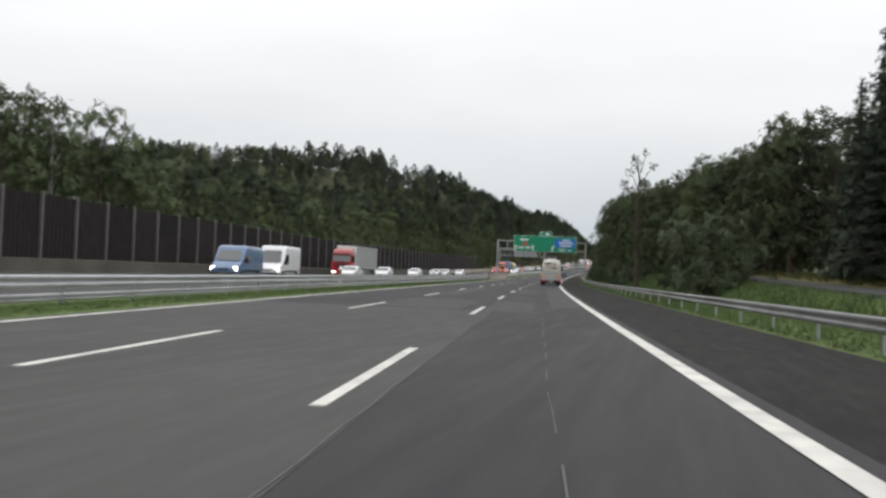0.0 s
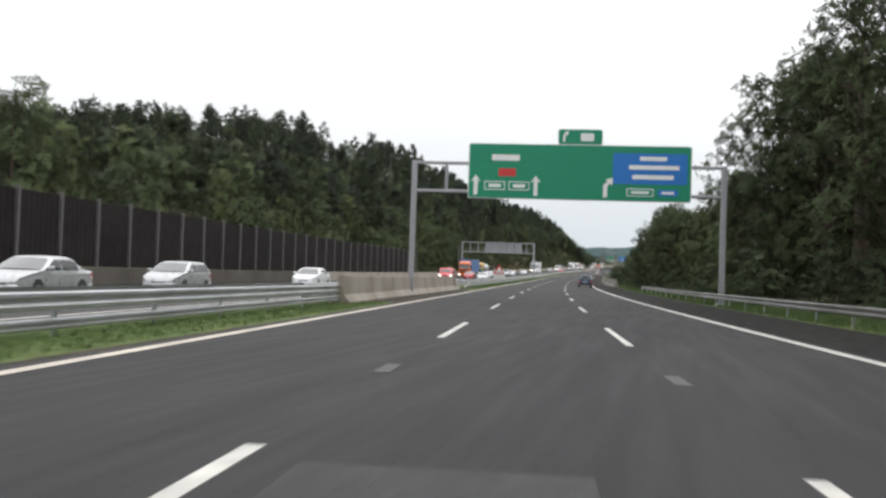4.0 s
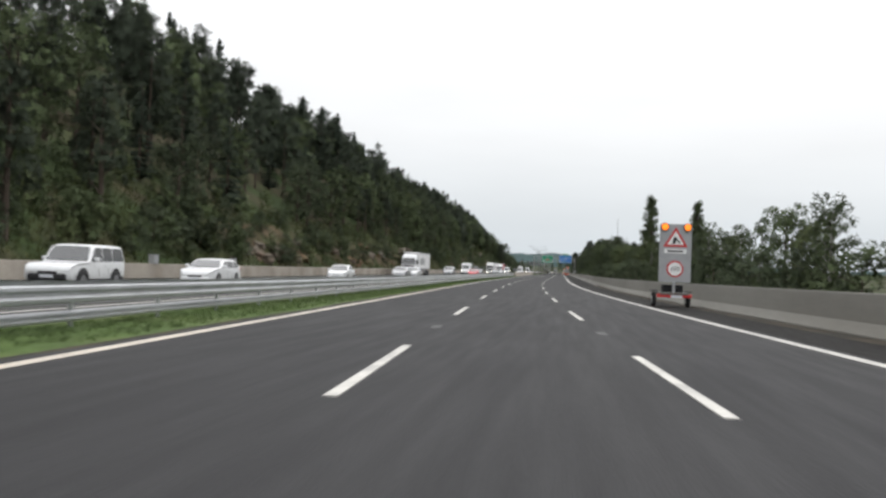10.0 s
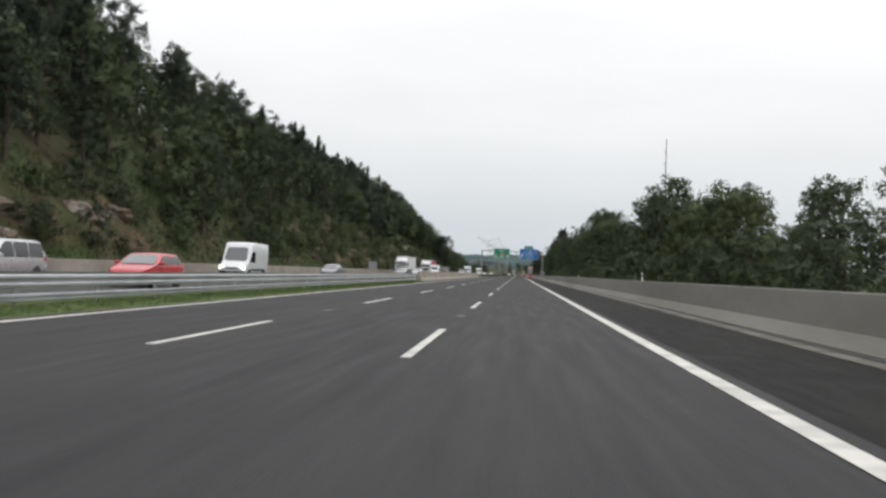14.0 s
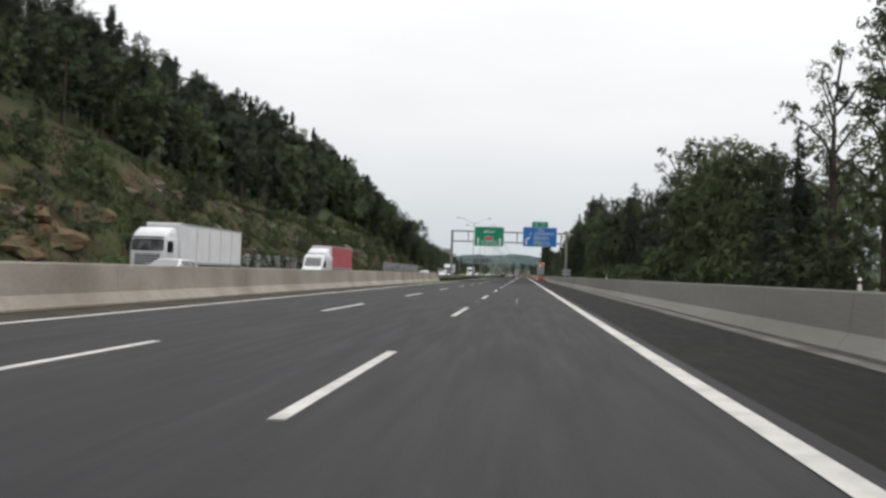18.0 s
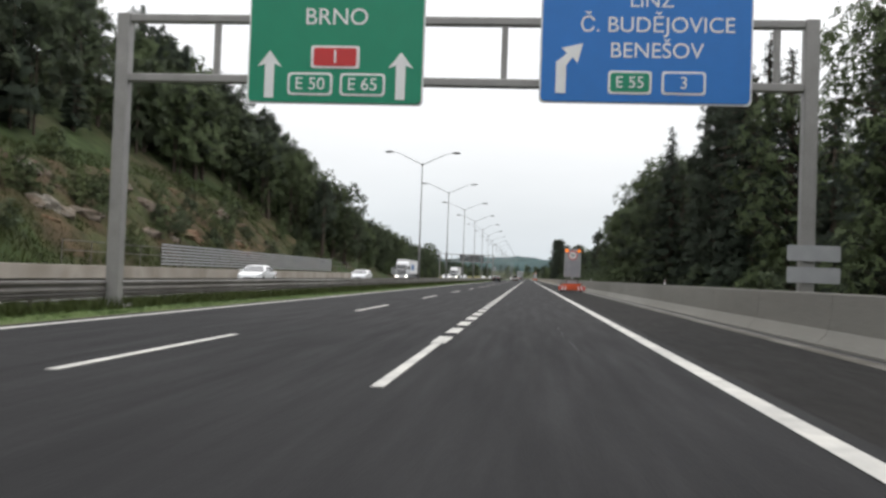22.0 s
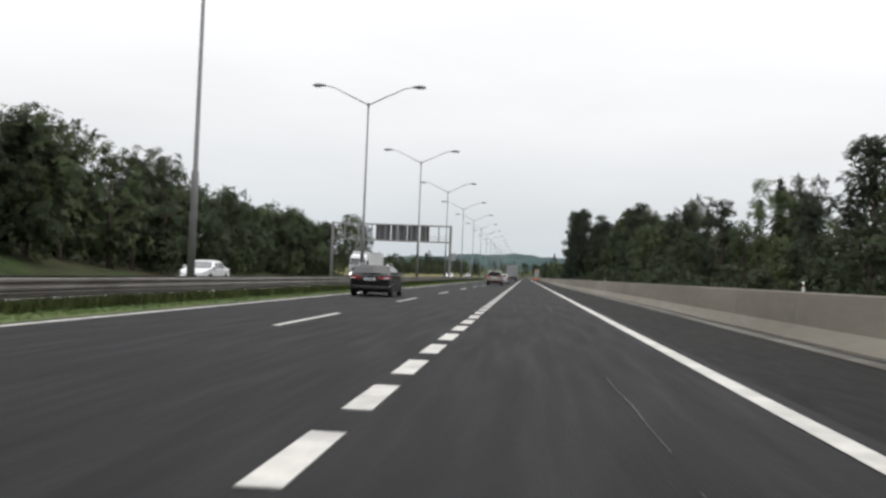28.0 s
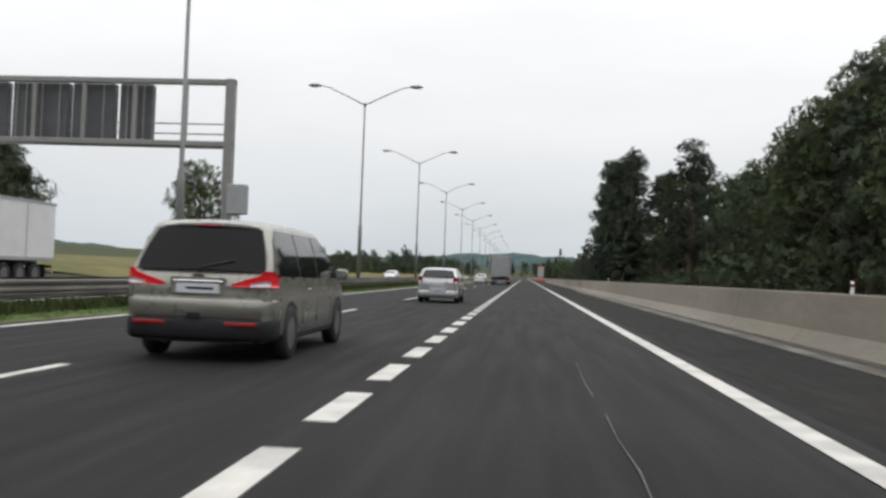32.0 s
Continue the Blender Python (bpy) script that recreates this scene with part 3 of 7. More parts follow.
# bridge joint across the lanes, slightly skewed
for k, (u0, u1, mat) in enumerate(((-11.4, -8.9, M_GHOST), (-8.85, -6.9, M_GHOST), (-6.85, -5.9, M_JOINT), (-5.85, -3.95, M_JOINT), (-3.9, -0.9, M_JOINT), (-0.85, 2.6, M_JOINT))):
    rings = []
    for u in (u0, u1):
        s = 334.87 + 0.343 * (u + 3.0)
        rings.append([(float(at_road(q, u)[0]), float(at_road(q, u)[1]), 0.008 + float(rise(q))) for q in (335.5 + (v - 335.5) / 3 if v > 335.5 else v for v in (s - 0.19, s + 0.19))])
    tagged(new("bridge_joint", Geo().loft(rings, None, False, False).mesh("bridge_joint", mat)), "pale expansion joint across the lanes", "joint", kind="structure")

# ---------- road markings ----------
def line(name, u, w, s0, s1, mat, label):
    return strip(name, u - w / 2, u + w / 2, s0, s1, mat, 0.010, label, "road marking")


line("edge_line", 0.0, 0.25, -300, S_END, M_PAINT, "solid white edge line beside the hard shoulder")
line("edge_line", -11.18, 0.20, -300, 150, M_PAINT, "solid white edge line beside the median")
line("edge_line", -11.18, 0.22, 150, 440, M_PAINT_DIRTY, "solid cream edge line dusty from the median")
line("edge_line", -11.18, 0.20, 440, S_END, M_PAINT, "solid white edge line beside the median")
line("edge_line", -16.4, 0.2, -300, S_END, M_PAINT, "solid white edge line of the opposite carriageway")
line("edge_line", -28.6, 0.2, -300, S_END, M_PAINT, "solid white outer edge line of the opposite carriageway")


def dash_mesh(w, length):
    g = Geo()
    g.box((0, length / 2, 0.006), (w, length, 0.010))
    return g.mesh("dash", M_PAINT)


def dashes(name, u, w, length, starts, label):
    root = thing(name, Matrix.Identity(4), label, "road marking", kind="structure")
    me = dash_mesh(w, length)
    for s in starts:
        part("dash", me, None, root, m=place(float(s), u))
    return root


dashes("lane_line", -3.83, 0.14, 6.3, [s - 0.9 if s < 30 else s for s in np.arange(-36, 757, 18.0)], "dashed white line between the right and middle lanes")
dashes("lane_line", -7.43, 0.14, 6.3, [s + 0.5 if s < 30 else s for s in np.arange(-35.8, 1500, 18)], "dashed white line between the middle and left lanes")
W_STARTS = np.concatenate([0.404 + 3.0 * np.arange(254, 300), np.arange(925.6 - 2.886 * 8, 1480, 2.886)])
dashes("exit_lane_line", -3.83, 0.26, 1.75, W_STARTS, "thick short white dashes beside the exit lane")
dashes("lane_line", -20.1, 0.14, 6.0, np.arange(-30, 1200, 18), "dashed white line on the opposite carriageway")
dashes("lane_line", -24.6, 0.14, 6.0, np.arange(-30, 1200, 18), "dashed white line on the opposite carriageway")
ghosts = thing("removed_line", Matrix.Identity(4), "faint grey traces of old dashes in the asphalt", "road marking", kind="structure")
gm = Geo().box((0, 0.6, 0.004), (0.2, 1.1, 0.006)).mesh("trace", M_GHOST)
for u, s0, s1 in ((-3.83, 79.8, 690), (-7.43, 79.8, 560)):
    for s in np.arange(s0, s1, 36):
        part("trace", gm, None, ghosts, m=place(float(s) + 3.2 + float(np.interp(s, [480, 640], [0.4, 1.8])), u))

# ---------- guardrails ----------
W_BEAM = [(0.0, 0.0), (0.05, 0.03), (0.055, 0.085), (0.01, 0.13), (0.01, 0.18), (0.055, 0.225), (0.05, 0.28), (0.0, 0.31), (-0.012, 0.31), (0.038, 0.28), (0.043, 0.225), (-0.004, 0.18), (-0.004, 0.13), (0.043, 0.085), (0.038, 0.03), (-0.012, 0.0)]
POST = Geo().box((0, 0, 0.31), (0.06, 0.10, 0.66), ch=0.006).mesh("post", M_STEEL)
POST_DARK = Geo().box((0, 0, 0.31), (0.06, 0.10, 0.66), ch=0.006).mesh("post", M_STEEL_DARK)


def guardrail(u, s0, s1, side, mat, post, label, z0=0.42, gap=4.0, lower=None, double=0.0):
    """side +1: the beam's face looks to the right."""
    root = thing("guardrail", Matrix.Identity(4), label, "guardrail", "guardrails")
    part("beam", ribbon("beam", [(u + side * (0.1 + x), z0 + z) for x, z in W_BEAM], s0, s1, mat, 8, True), None, root)
    if lower:
        part("beam", ribbon("beam", [(u + side * (0.1 + x), lower[0] + z * lower[1]) for x, z in W_BEAM], s0, s1, mat, 8, True), None, root)
    if double:
        part("beam", ribbon("beam", [(u - side * (double + x), z0 + 0.03 + z) for x, z in W_BEAM], s0, s1, mat, 8, True), None, root)
    for s in np.arange(s0 + 1, s1, gap):
        part("post", post, None, root, m=place(float(s), u, -0.02))
        if double:
            part("block", BLOCK, None, root, m=place(float(s), u - side * double * 0.5, 0.56))
    return root


BLOCK = Geo().box((0, 0, 0), (0.75, 0.07, 0.10), ch=0.006).mesh("block", M_STEEL)
guardrail(-13.55, -110, 183, 1, M_STEEL, POST, "double galvanised steel guardrail along the grassy median", lower=(0.10, 0.62), double=0.85)
guardrail(-13.55, 234.5, 592, 1, M_STEEL, POST, "double galvanised steel guardrail along the grassy median", lower=(0.10, 0.62), double=0.85)
guardrail(-13.75, 746, 1240, 1, M_STEEL_DARK, POST_DARK, "dark weathered steel guardrail along the median", z0=0.40, lower=(0.27, 0.40), double=0.6)
guardrail(-14.45, 178, 240, 1, M_STEEL, POST, "galvanised steel guardrail along the far side of the median", z0=0.46, lower=(0.22, 0.5))
guardrail(4.35, -110, 243, -1, M_STEEL_MID, POST, "galvanised steel guardrail on the grass verge", z0=0.38)
# the beams' sloping ends: the low beam in the median, the verge's only beam
for s, u, d, z0, z1 in ((234.5, -13.55, -1, 0.10, 0.29), (243, 4.35, 1, 0.40, 0.71)):
    root = thing("guardrail_end", place(s, u + (0.12 if u < 0 else -0.12)), "steel guardrail end sloping down into the ground", "guardrail", "guardrails")
    m = (z0 + z1) / 2
    part("beam", Geo().loft([[(0.03, d * y, z0 - k), (0.06, d * y, m - k), (0.03, d * y, z1 - k), (-0.01, d * y, z1 - k), (-0.01, d * y, z0 - k)] for y, k in ((0, 0), (0.7, 0.05), (2.5, z1 - 0.05))]), M_STEEL, root)
    part("post", POST, None, root, m=pose(-0.08, d * 0.6, z1 - 0.75))


# ---------- gantries ----------
def text_mesh(body, size, mat, align="CENTER"):
    cu = bpy.data.curves.new("text", "FONT")
    cu.body, cu.size, cu.align_x, cu.align_y, cu.extrude = body, size, align, "CENTER", 0.004
    ob = bpy.data.objects.new("text", cu)
    scene.collection.objects.link(ob)
    bpy.context.view_layer.update()
    me = bpy.data.meshes.new_from_object(ob.evaluated_get(bpy.context.evaluated_depsgraph_get()))
    bpy.data.objects.remove(ob)
    me.materials.clear()
    me.materials.append(mat)
    return me


def write(body, size, x, z, parent, mat=M_WHITE, y=-0.05, sx=1.0):
    """Raised letters on a board that faces -y."""
    return part("lettering", text_mesh(body, size, mat), None, parent, m=pose(x, y, z, 90) @ Matrix.Diagonal((sx, 1, 1, 1)))


def plate(name, x0, x1, z0, z1, mat, parent, y=0.0, thick=0.04, rim=None, label="", r=0.12):
    """A board with rounded corners that faces -y; rim: a slightly larger board behind it."""
    def outline(a, b, c, d, r):
        pts = []
        for cx, cz, t0 in ((b - r, d - r, 0), (a + r, d - r, 90), (a + r, c + r, 180), (b - r, c + r, 270)):
            pts += [(cx + r * math.cos(radians(t0 + k)), cz + r * math.sin(radians(t0 + k))) for k in (0, 30, 60, 90)]
        return pts
    r = min(r, (x1 - x0) * 0.4, (z1 - z0) * 0.4)
    ob = part(name, Geo().sheet(outline(x0, x1, z0, z1, r), thick), mat, parent, label, m=pose(0, y, 0))
    if rim:
        part("rim", Geo().sheet(outline(x0 - 0.05, x1 + 0.05, z0 - 0.05, z1 + 0.05, r), thick * 0.6), rim, ob, m=pose(0, thick * 0.4, 0))
    return ob


def arrow(x, z, h, parent, slant=False):
    w = h * 0.10
    if slant:
        poly = [(-w, 0), (w, 0), (w, h * 0.55), (h * 0.22, h * 0.72), (h * 0.32, h * 0.60), (h * 0.42, h), (0, h * 0.90), (h * 0.11, h * 0.80), (-w, h * 0.62)]
    else:
        poly = [(-w, 0), (w, 0), (w, h * 0.72), (w * 2.6, h * 0.66), (0, h), (-w * 2.6, h * 0.66), (-w, h * 0.72)]
    return part("arrow", Geo().sheet(poly, 0.012), M_WHITE, parent, m=pose(x, -0.045, z))


def gantry_frame(root, u0, u1, top, deep, mat, size=0.34, base=0.0, verts=(), walk_rail=False):
    """Two posts and two chords; the chords lie at the top and deep metres lower."""
    mid = (u0 + u1) / 2
    for u in (u0, u1):
        part("post", Geo().box((0, 0, (top + base) / 2), (size, size, top - base), ch=0.03), mat, root, m=pose(u - mid, 0.35, 0))
        part("base_plate", Geo().box((0, 0, 0.04), (size * 2.1, size * 2.1, 0.10), ch=0.02), mat, root, m=pose(u - mid, 0.35, base))
    for z in (top - size * 0.35, top - deep):
        part("beam", Geo().box((0, 0, 0), (u1 - u0 + size, size * 0.7, size * 0.62), ch=0.03), mat, root, m=pose(0, 0.35, z))
    for u in verts:
        part("strut", Geo().box((0, 0, 0), (0.16, 0.16, deep - 0.1), ch=0.02), mat, root, m=pose(u - mid, 0.35, top - deep / 2))
    return mid


# direction gantry ahead of the first exit
root = thing("sign_gantry", place(197.6, -4.4), "grey steel gantry with a wide green motorway direction sign", "sign gantry", "gantries")
gantry_frame(root, -13.2, 4.5, 7.9, 1.75, M_GANTRY, 0.30, verts=(-11.3,))
board = plate("sign_board", -5.6, 6.95, 5.8, 8.9, M_GREEN, root, rim=M_WHITE, label="wide green board with white border")
tab = plate("exit_tab", -0.5, 1.95, 8.98, 9.8, M_GREEN, root, rim=M_WHITE, label="small green exit number tab")
plate("blue_panel", 2.6, 6.75, 6.75, 8.5, M_BLUE, board, y=-0.045, thick=0.012, rim=None, r=0.1)
for x0, x1, z0, z1, mat in ((-4.3, -2.7, 7.95, 8.3, M_WHITE), (-3.9, -2.9, 7.05, 7.5, M_RED), (-4.7, -3.5, 6.25, 6.75, M_WHITE), (-3.3, -2.1, 6.25, 6.75, M_WHITE), (3.4, 4.9, 6.05, 6.5, M_WHITE), (0.75, 1.5, 9.15, 9.6, M_WHITE)):
    plate("number_field", x0, x1, z0, z1, mat, tab if z0 > 9 else board, y=-0.045, thick=0.012, r=0.06)
for x0, x1, z0, z1, inner in ((-4.7, -3.5, 6.25, 6.75, M_GREEN), (-3.3, -2.1, 6.25, 6.75, M_GREEN), (3.4, 4.9, 6.05, 6.5, M_GREEN), (5.1, 6.3, 6.05, 6.5, M_BLUE)):
    field = plate("number_field", x0 + 0.05, x1 - 0.05, z0 + 0.05, z1 - 0.05, inner, board, y=-0.060, thick=0.010, r=0.05)
    plate("text_bar", x0 + 0.25, x1 - 0.25, z0 + 0.15, z1 - 0.15, M_WHITE, field, y=-0.012, thick=0.006, r=0.03)
for x0, x1, z in ((4.1, 5.6, 8.2), (3.5, 6.3, 7.7), (3.7, 6.0, 7.15)):
    plate("text_bar", x0, x1, z - 0.12, z + 0.12, M_WHITE, board, y=-0.062, thick=0.012, r=0.04)
for x in (-5.2, -1.75):
    arrow(x, 5.95, 1.15, board)
arrow(2.2, 5.95, 1.15, board, True)
arrow(-0.2, 9.1, 0.6, tab, True)

# direction gantry at the exit lane
root = thing("sign_gantry", place(770.4, -4.4), "grey steel gantry carrying green and blue direction signs", "sign gantry", "gantries")
gantry_frame(root, -13.4, 4.75, 8.0, 1.75, M_GANTRY_DARK, 0.36, verts=(-10.8, -3.05, 3.9))
g1 = plate("sign_board", -5.45, -0.85, 5.6, 8.6, M_GREEN, root, rim=M_WHITE, label="green board with BRNO and two arrows")
g2 = plate("sign_board", 2.25, 7.5, 5.75, 8.75, M_BLUE, root, rim=M_WHITE, label="blue board with three town names")
g3 = plate("exit_tab", 3.6, 6.1, 8.82, 9.65, M_GREEN, root, rim=M_WHITE, label="small green exit number tab")
write("BRNO", 0.62, -3.15, 7.85, g1)
plate("number_field", -3.8, -2.5, 6.5, 7.1, M_WHITE, g1, y=-0.045, thick=0.012, r=0.08)
plate("number_field", -3.72, -2.58, 6.56, 7.04, M_RED, g1, y=-0.060, thick=0.012, r=0.07)
write("1", 0.5, -3.15, 6.8, g1, y=-0.078)
for x, word in ((-3.8, "E 50"), (-2.4, "E 65")):
    plate("number_field", x - 0.6, x + 0.6, 5.78, 6.38, M_WHITE, g1, y=-0.045, thick=0.012, r=0.1)
    plate("number_field", x - 0.54, x + 0.54, 5.84, 6.32, M_GREEN, g1, y=-0.060, thick=0.012, r=0.09)
    write(word, 0.46, x, 6.07, g1, y=-0.078)
arrow(-4.9, 5.7, 1.25, g1)
arrow(-1.4, 5.7, 1.25, g1)
write("LINZ", 0.52, 5.0, 8.35, g2)
write("Č. BUDĚJOVICE", 0.56, 5.15, 7.72, g2)
write("BENEŠOV", 0.56, 5.15, 7.06, g2)
plate("number_field", 3.95, 5.05, 5.95, 6.55, M_WHITE, g2, y=-0.045, thick=0.012, r=0.08)
plate("number_field", 4.01, 4.99, 6.01, 6.49, M_GREEN, g2, y=-0.060, thick=0.012, r=0.07)
write("E 55", 0.42, 4.5, 6.24, g2, y=-0.078)
plate("number_field", 5.3, 6.4, 5.95, 6.55, M_WHITE, g2, y=-0.045, thick=0.012, r=0.08)
plate("number_field", 5.36, 6.34, 6.01, 6.49, M_BLUE, g2, y=-0.060, thick=0.012, r=0.07)
write("3", 0.44, 5.85, 6.24, g2, y=-0.078)
arrow(2.75, 5.95, 1.3, g2, True)
write("21", 0.6, 5.4, 9.22, g3)
arrow(4.2, 8.95, 0.6, g3, True)
# small plates on the right post
for z in (2.05, 1.5):
    plate("location_plate", 8.55, 9.85, z - 0.2, z + 0.2, M_SIGNBACK, root, y=0.13, thick=0.03, r=0.04)


def message_gantry(s, u0, u1, top, deep, label, boards, mat, cab):
    root = thing("message_gantry", place(s, (u0 + u1) / 2), label, "sign gantry", "gantries")
    mid = gantry_frame(root, u0, u1, top, deep, mat, 0.36, verts=[u for u in np.linspace(u0 + 1.9, u1 - 1.8, 8)])
    for z in (top - deep + 0.45, top - deep + 0.85):
        part("hand_rail", Geo().tube([(u0 - mid, 0.8, z), (u1 - mid, 0.8, z)], 0.03, 6), mat, root)
    part("walkway", Geo().box((0, 0.75, top - deep - 0.06), (u1 - u0, 0.7, 0.06), ch=0.01), mat, root)
    for a, b in boards:
        bx = part("message_board", Geo().box(((a + b) / 2 - mid, 0.9, top - deep / 2 - 0.05), (b - a, 0.35, deep - 0.25), ch=0.04), M_SIGNBACK if s < 1000 else M_BOARD, root, "grey back of a message board")
        for k in (0.25, 0.75):
            part("rib", Geo().box((a + (b - a) * k - mid, 0.69, top - deep / 2 - 0.05), (0.07, 0.06, deep - 0.35), ch=0.01), mat, bx)
    part("control_cabinet", Geo().box((cab - mid, -0.05, 3.75), (0.75, 0.4, 1.15), ch=0.03), M_SIGNBACK, root, "grey control cabinet on the post")
    return root, mid


root, mid = message_gantry(363, -30.8, -13.5, 8.4, 2.45, "grey steel gantry with message boards over the opposite carriageway", ((-25.3, -23.75), (-23.65, -21.75), (-21.6, -20.2), (-20.1, -18.35), (-18.2, -16.5)), M_GANTRY, -13.4)
ladder = part("ladder", Geo().tube([(-31.9 - mid, 0.3, 3.4), (-31.9 - mid, 0.3, 7.2)], 0.03, 6).tube([(-31.45 - mid, 0.3, 3.4), (-31.45 - mid, 0.3, 7.2)], 0.03, 6), M_GANTRY, root, "caged access ladder beside the post")
for z in np.arange(3.5, 7.2, 0.3):
    part("rung", Geo().tube([(-31.9 - mid, 0.3, z), (-31.45 - mid, 0.3, z)], 0.018, 5), M_GANTRY, ladder)
message_gantry(1057, -32.0, -13.9, 8.45, 2.55, "grey steel gantry with dark message boards over the opposite carriageway", ((-25.4, -23.2), (-23.0, -22.2), (-22.1, -20.65), (-20.5, -18.75), (-18.55, -17.2)), M_GANTRY_DARK, -13.35)

# ---------- street lamps in the median ----------
def street_lamp():
    root = thing("street_lamp", place(847.0, -14.2), "tall grey steel street lamp with two outreach arms", "street lamp", "lamps in the median")
    part("mast", Geo().tube([(0, 0, -0.05), (0, 0, 4.4), (0, 0, 4.5), (0, 0, 13.2)], [0.14, 0.13, 0.085, 0.055], 10), M_LAMP_STEEL, root, smooth=True)
    part("collar", Geo().tube([(0, 0, 13.0), (0, 0, 13.3)], 0.09, 8), M_LAMP_STEEL, root)
    for d in (-1, 1):
        part("arm", Geo().tube([(0, 0, 13.15), (d * 1.3, 0, 13.78), (d * 2.6, 0, 14.38), (d * 3.3, 0, 14.52)], [0.05, 0.042, 0.036, 0.032], 6), M_LAMP_STEEL, root)
        head = part("lamp_head", Geo().loft([[(d * x, y, z) for y, z in ((-w, 0.0), (-w * 0.8, h), (w * 0.8, h), (w, 0.0), (w * 0.6, -0.05), (-w * 0.6, -0.05))] for x, w, h in ((3.2, 0.06, 0.06), (3.45, 0.15, 0.12), (3.9, 0.17, 0.13), (4.15, 0.08, 0.06))], pose(0, 0, 14.5)), M_LAMP_STEEL, root, "grey lamp head with glass bowl below")
        part("bowl", Geo().box((d * 3.75, 0, 14.43), (0.5, 0.22, 0.08), ch=0.03), M_HEAD, head)
    return root


lamp = street_lamp()
for i in range(1, 20):
    copy_thing(lamp, place(847.0 + 34.2 * i if i < 6 else 1018.5 + 34.8 * (i - 5), -14.2))


# ---------- concrete barriers ----------
def barrier_mesh(length, flip, name="barrier_segment", mat=None):
    prof = [(-0.02, 0.0), (-0.02, 0.06), (0.22, 0.35), (0.29, 1.07), (0.31, 1.10), (0.44, 1.10), (0.47, 1.07), (0.52, 0.36), (0.66, 0.07), (0.66, 0.0)]
    k = -1 if flip else 1
    rings = [[(k * x * f, y, z * (1 if f == 1 else 0.999)) for x, z in prof] for y, f in ((0.008, 0.985), (0.022, 1), (length - 0.022, 1), (length - 0.008, 0.985))]
    return Geo().loft(rings).mesh(name, mat or M_CONCRETE)


SEG_R, SEG_L = barrier_mesh(6.0, False), barrier_mesh(6.0, True, mat=M_CONCRETE_PALE)
M_CONCRETE_TAN = material("tan_grey_concrete", (0.265, 0.240, 0.200), 0.85, vary=0.10, scale=0.7, bump=0.35, bump_scale=18, second=(0.205, 0.185, 0.150), second_scale=0.25, spec=0.25, obj=0.04, stretch=(1, 0.2, 1))
SEG_T = barrier_mesh(6.0, False, mat=M_CONCRETE_TAN)
wall = thing("concrete_barrier", Matrix.Identity(4), "grey precast concrete safety barrier beside the hard shoulder", "concrete barrier", "concrete barriers")
for s in np.arange(286, 1120, 6.0):
    u = np.interp(s, [286, 300, 440, 490, 960, 1030], [3.3, 2.78, 2.85, 3.6, 3.55, 3.2])
    u2 = np.interp(s + 6, [286, 300, 440, 490, 960, 1030], [3.3, 2.78, 2.85, 3.6, 3.55, 3.2])
    part("barrier_segment", SEG_R if s < 930 else SEG_T, None, wall, m=place(float(s), float(u), -0.01, -math.degrees((u2 - u) / 6)))
# a short filler beside the bridge joint
part("barrier_segment", SEG_R, None, wall, m=place(337.05, float(np.interp(337, WALL_S, WALL_U)), -0.01) @ Matrix.Diagonal((1, 0.49, 1, 1)))
part("far_barrier", ribbon("far_barrier", [(3.2, 0), (3.37, 0.36), (3.44, 1.09), (3.66, 1.09), (3.72, 0.36), (3.84, 0)], 1120, S_END, M_CONCRETE_TAN, 25, True), None, wall)
for s0, s1 in ((180, 223), (594, 745)):
    wall = thing("concrete_barrier", Matrix.Identity(4), "pale stained concrete median barrier", "concrete barrier", "concrete barriers")
    for s in np.arange(s0, s1 - 5, 6.0):
        part("barrier_segment", SEG_L, None, wall, m=place(float(s), -13.0, -0.01))
    part("end_block", Geo().loft([[(-0.02, 0, 0), (-0.17, 0, 0.36), (-0.24, 0, 1.09), (-0.47, 0, 1.09), (-0.66, 0, 0)], [(-0.02, 3, 0), (-0.17, 3, 0.25), (-0.24, 3, 0.30), (-0.47, 3, 0.30), (-0.66, 3, 0)]]), M_CONCRETE_PALE, wall, m=place(s1 - 1, -13.0))
outer = thing("outer_wall", Matrix.Identity(4), "low pale concrete wall beyond the opposite carriageway", "concrete wall", kind="structure")
part("wall_run", ribbon("wall_run", [(-31.0, 0), (-31.03, 0.98), (-31.07, 1.0), (-31.3, 1.0), (-31.34, 0.98), (-31.36, -0.1)], 246, 899, M_CONCRETE_PALE, 12, True), None, outer)
part("wall_run", ribbon("wall_run", [(-31.0, 0), (-31.03, 0.98), (-31.07, 1.0), (-31.3, 1.0), (-31.34, 0.98), (-31.36, -0.1)], -250, 246, M_TAN_WALL, 12, True), None, outer)

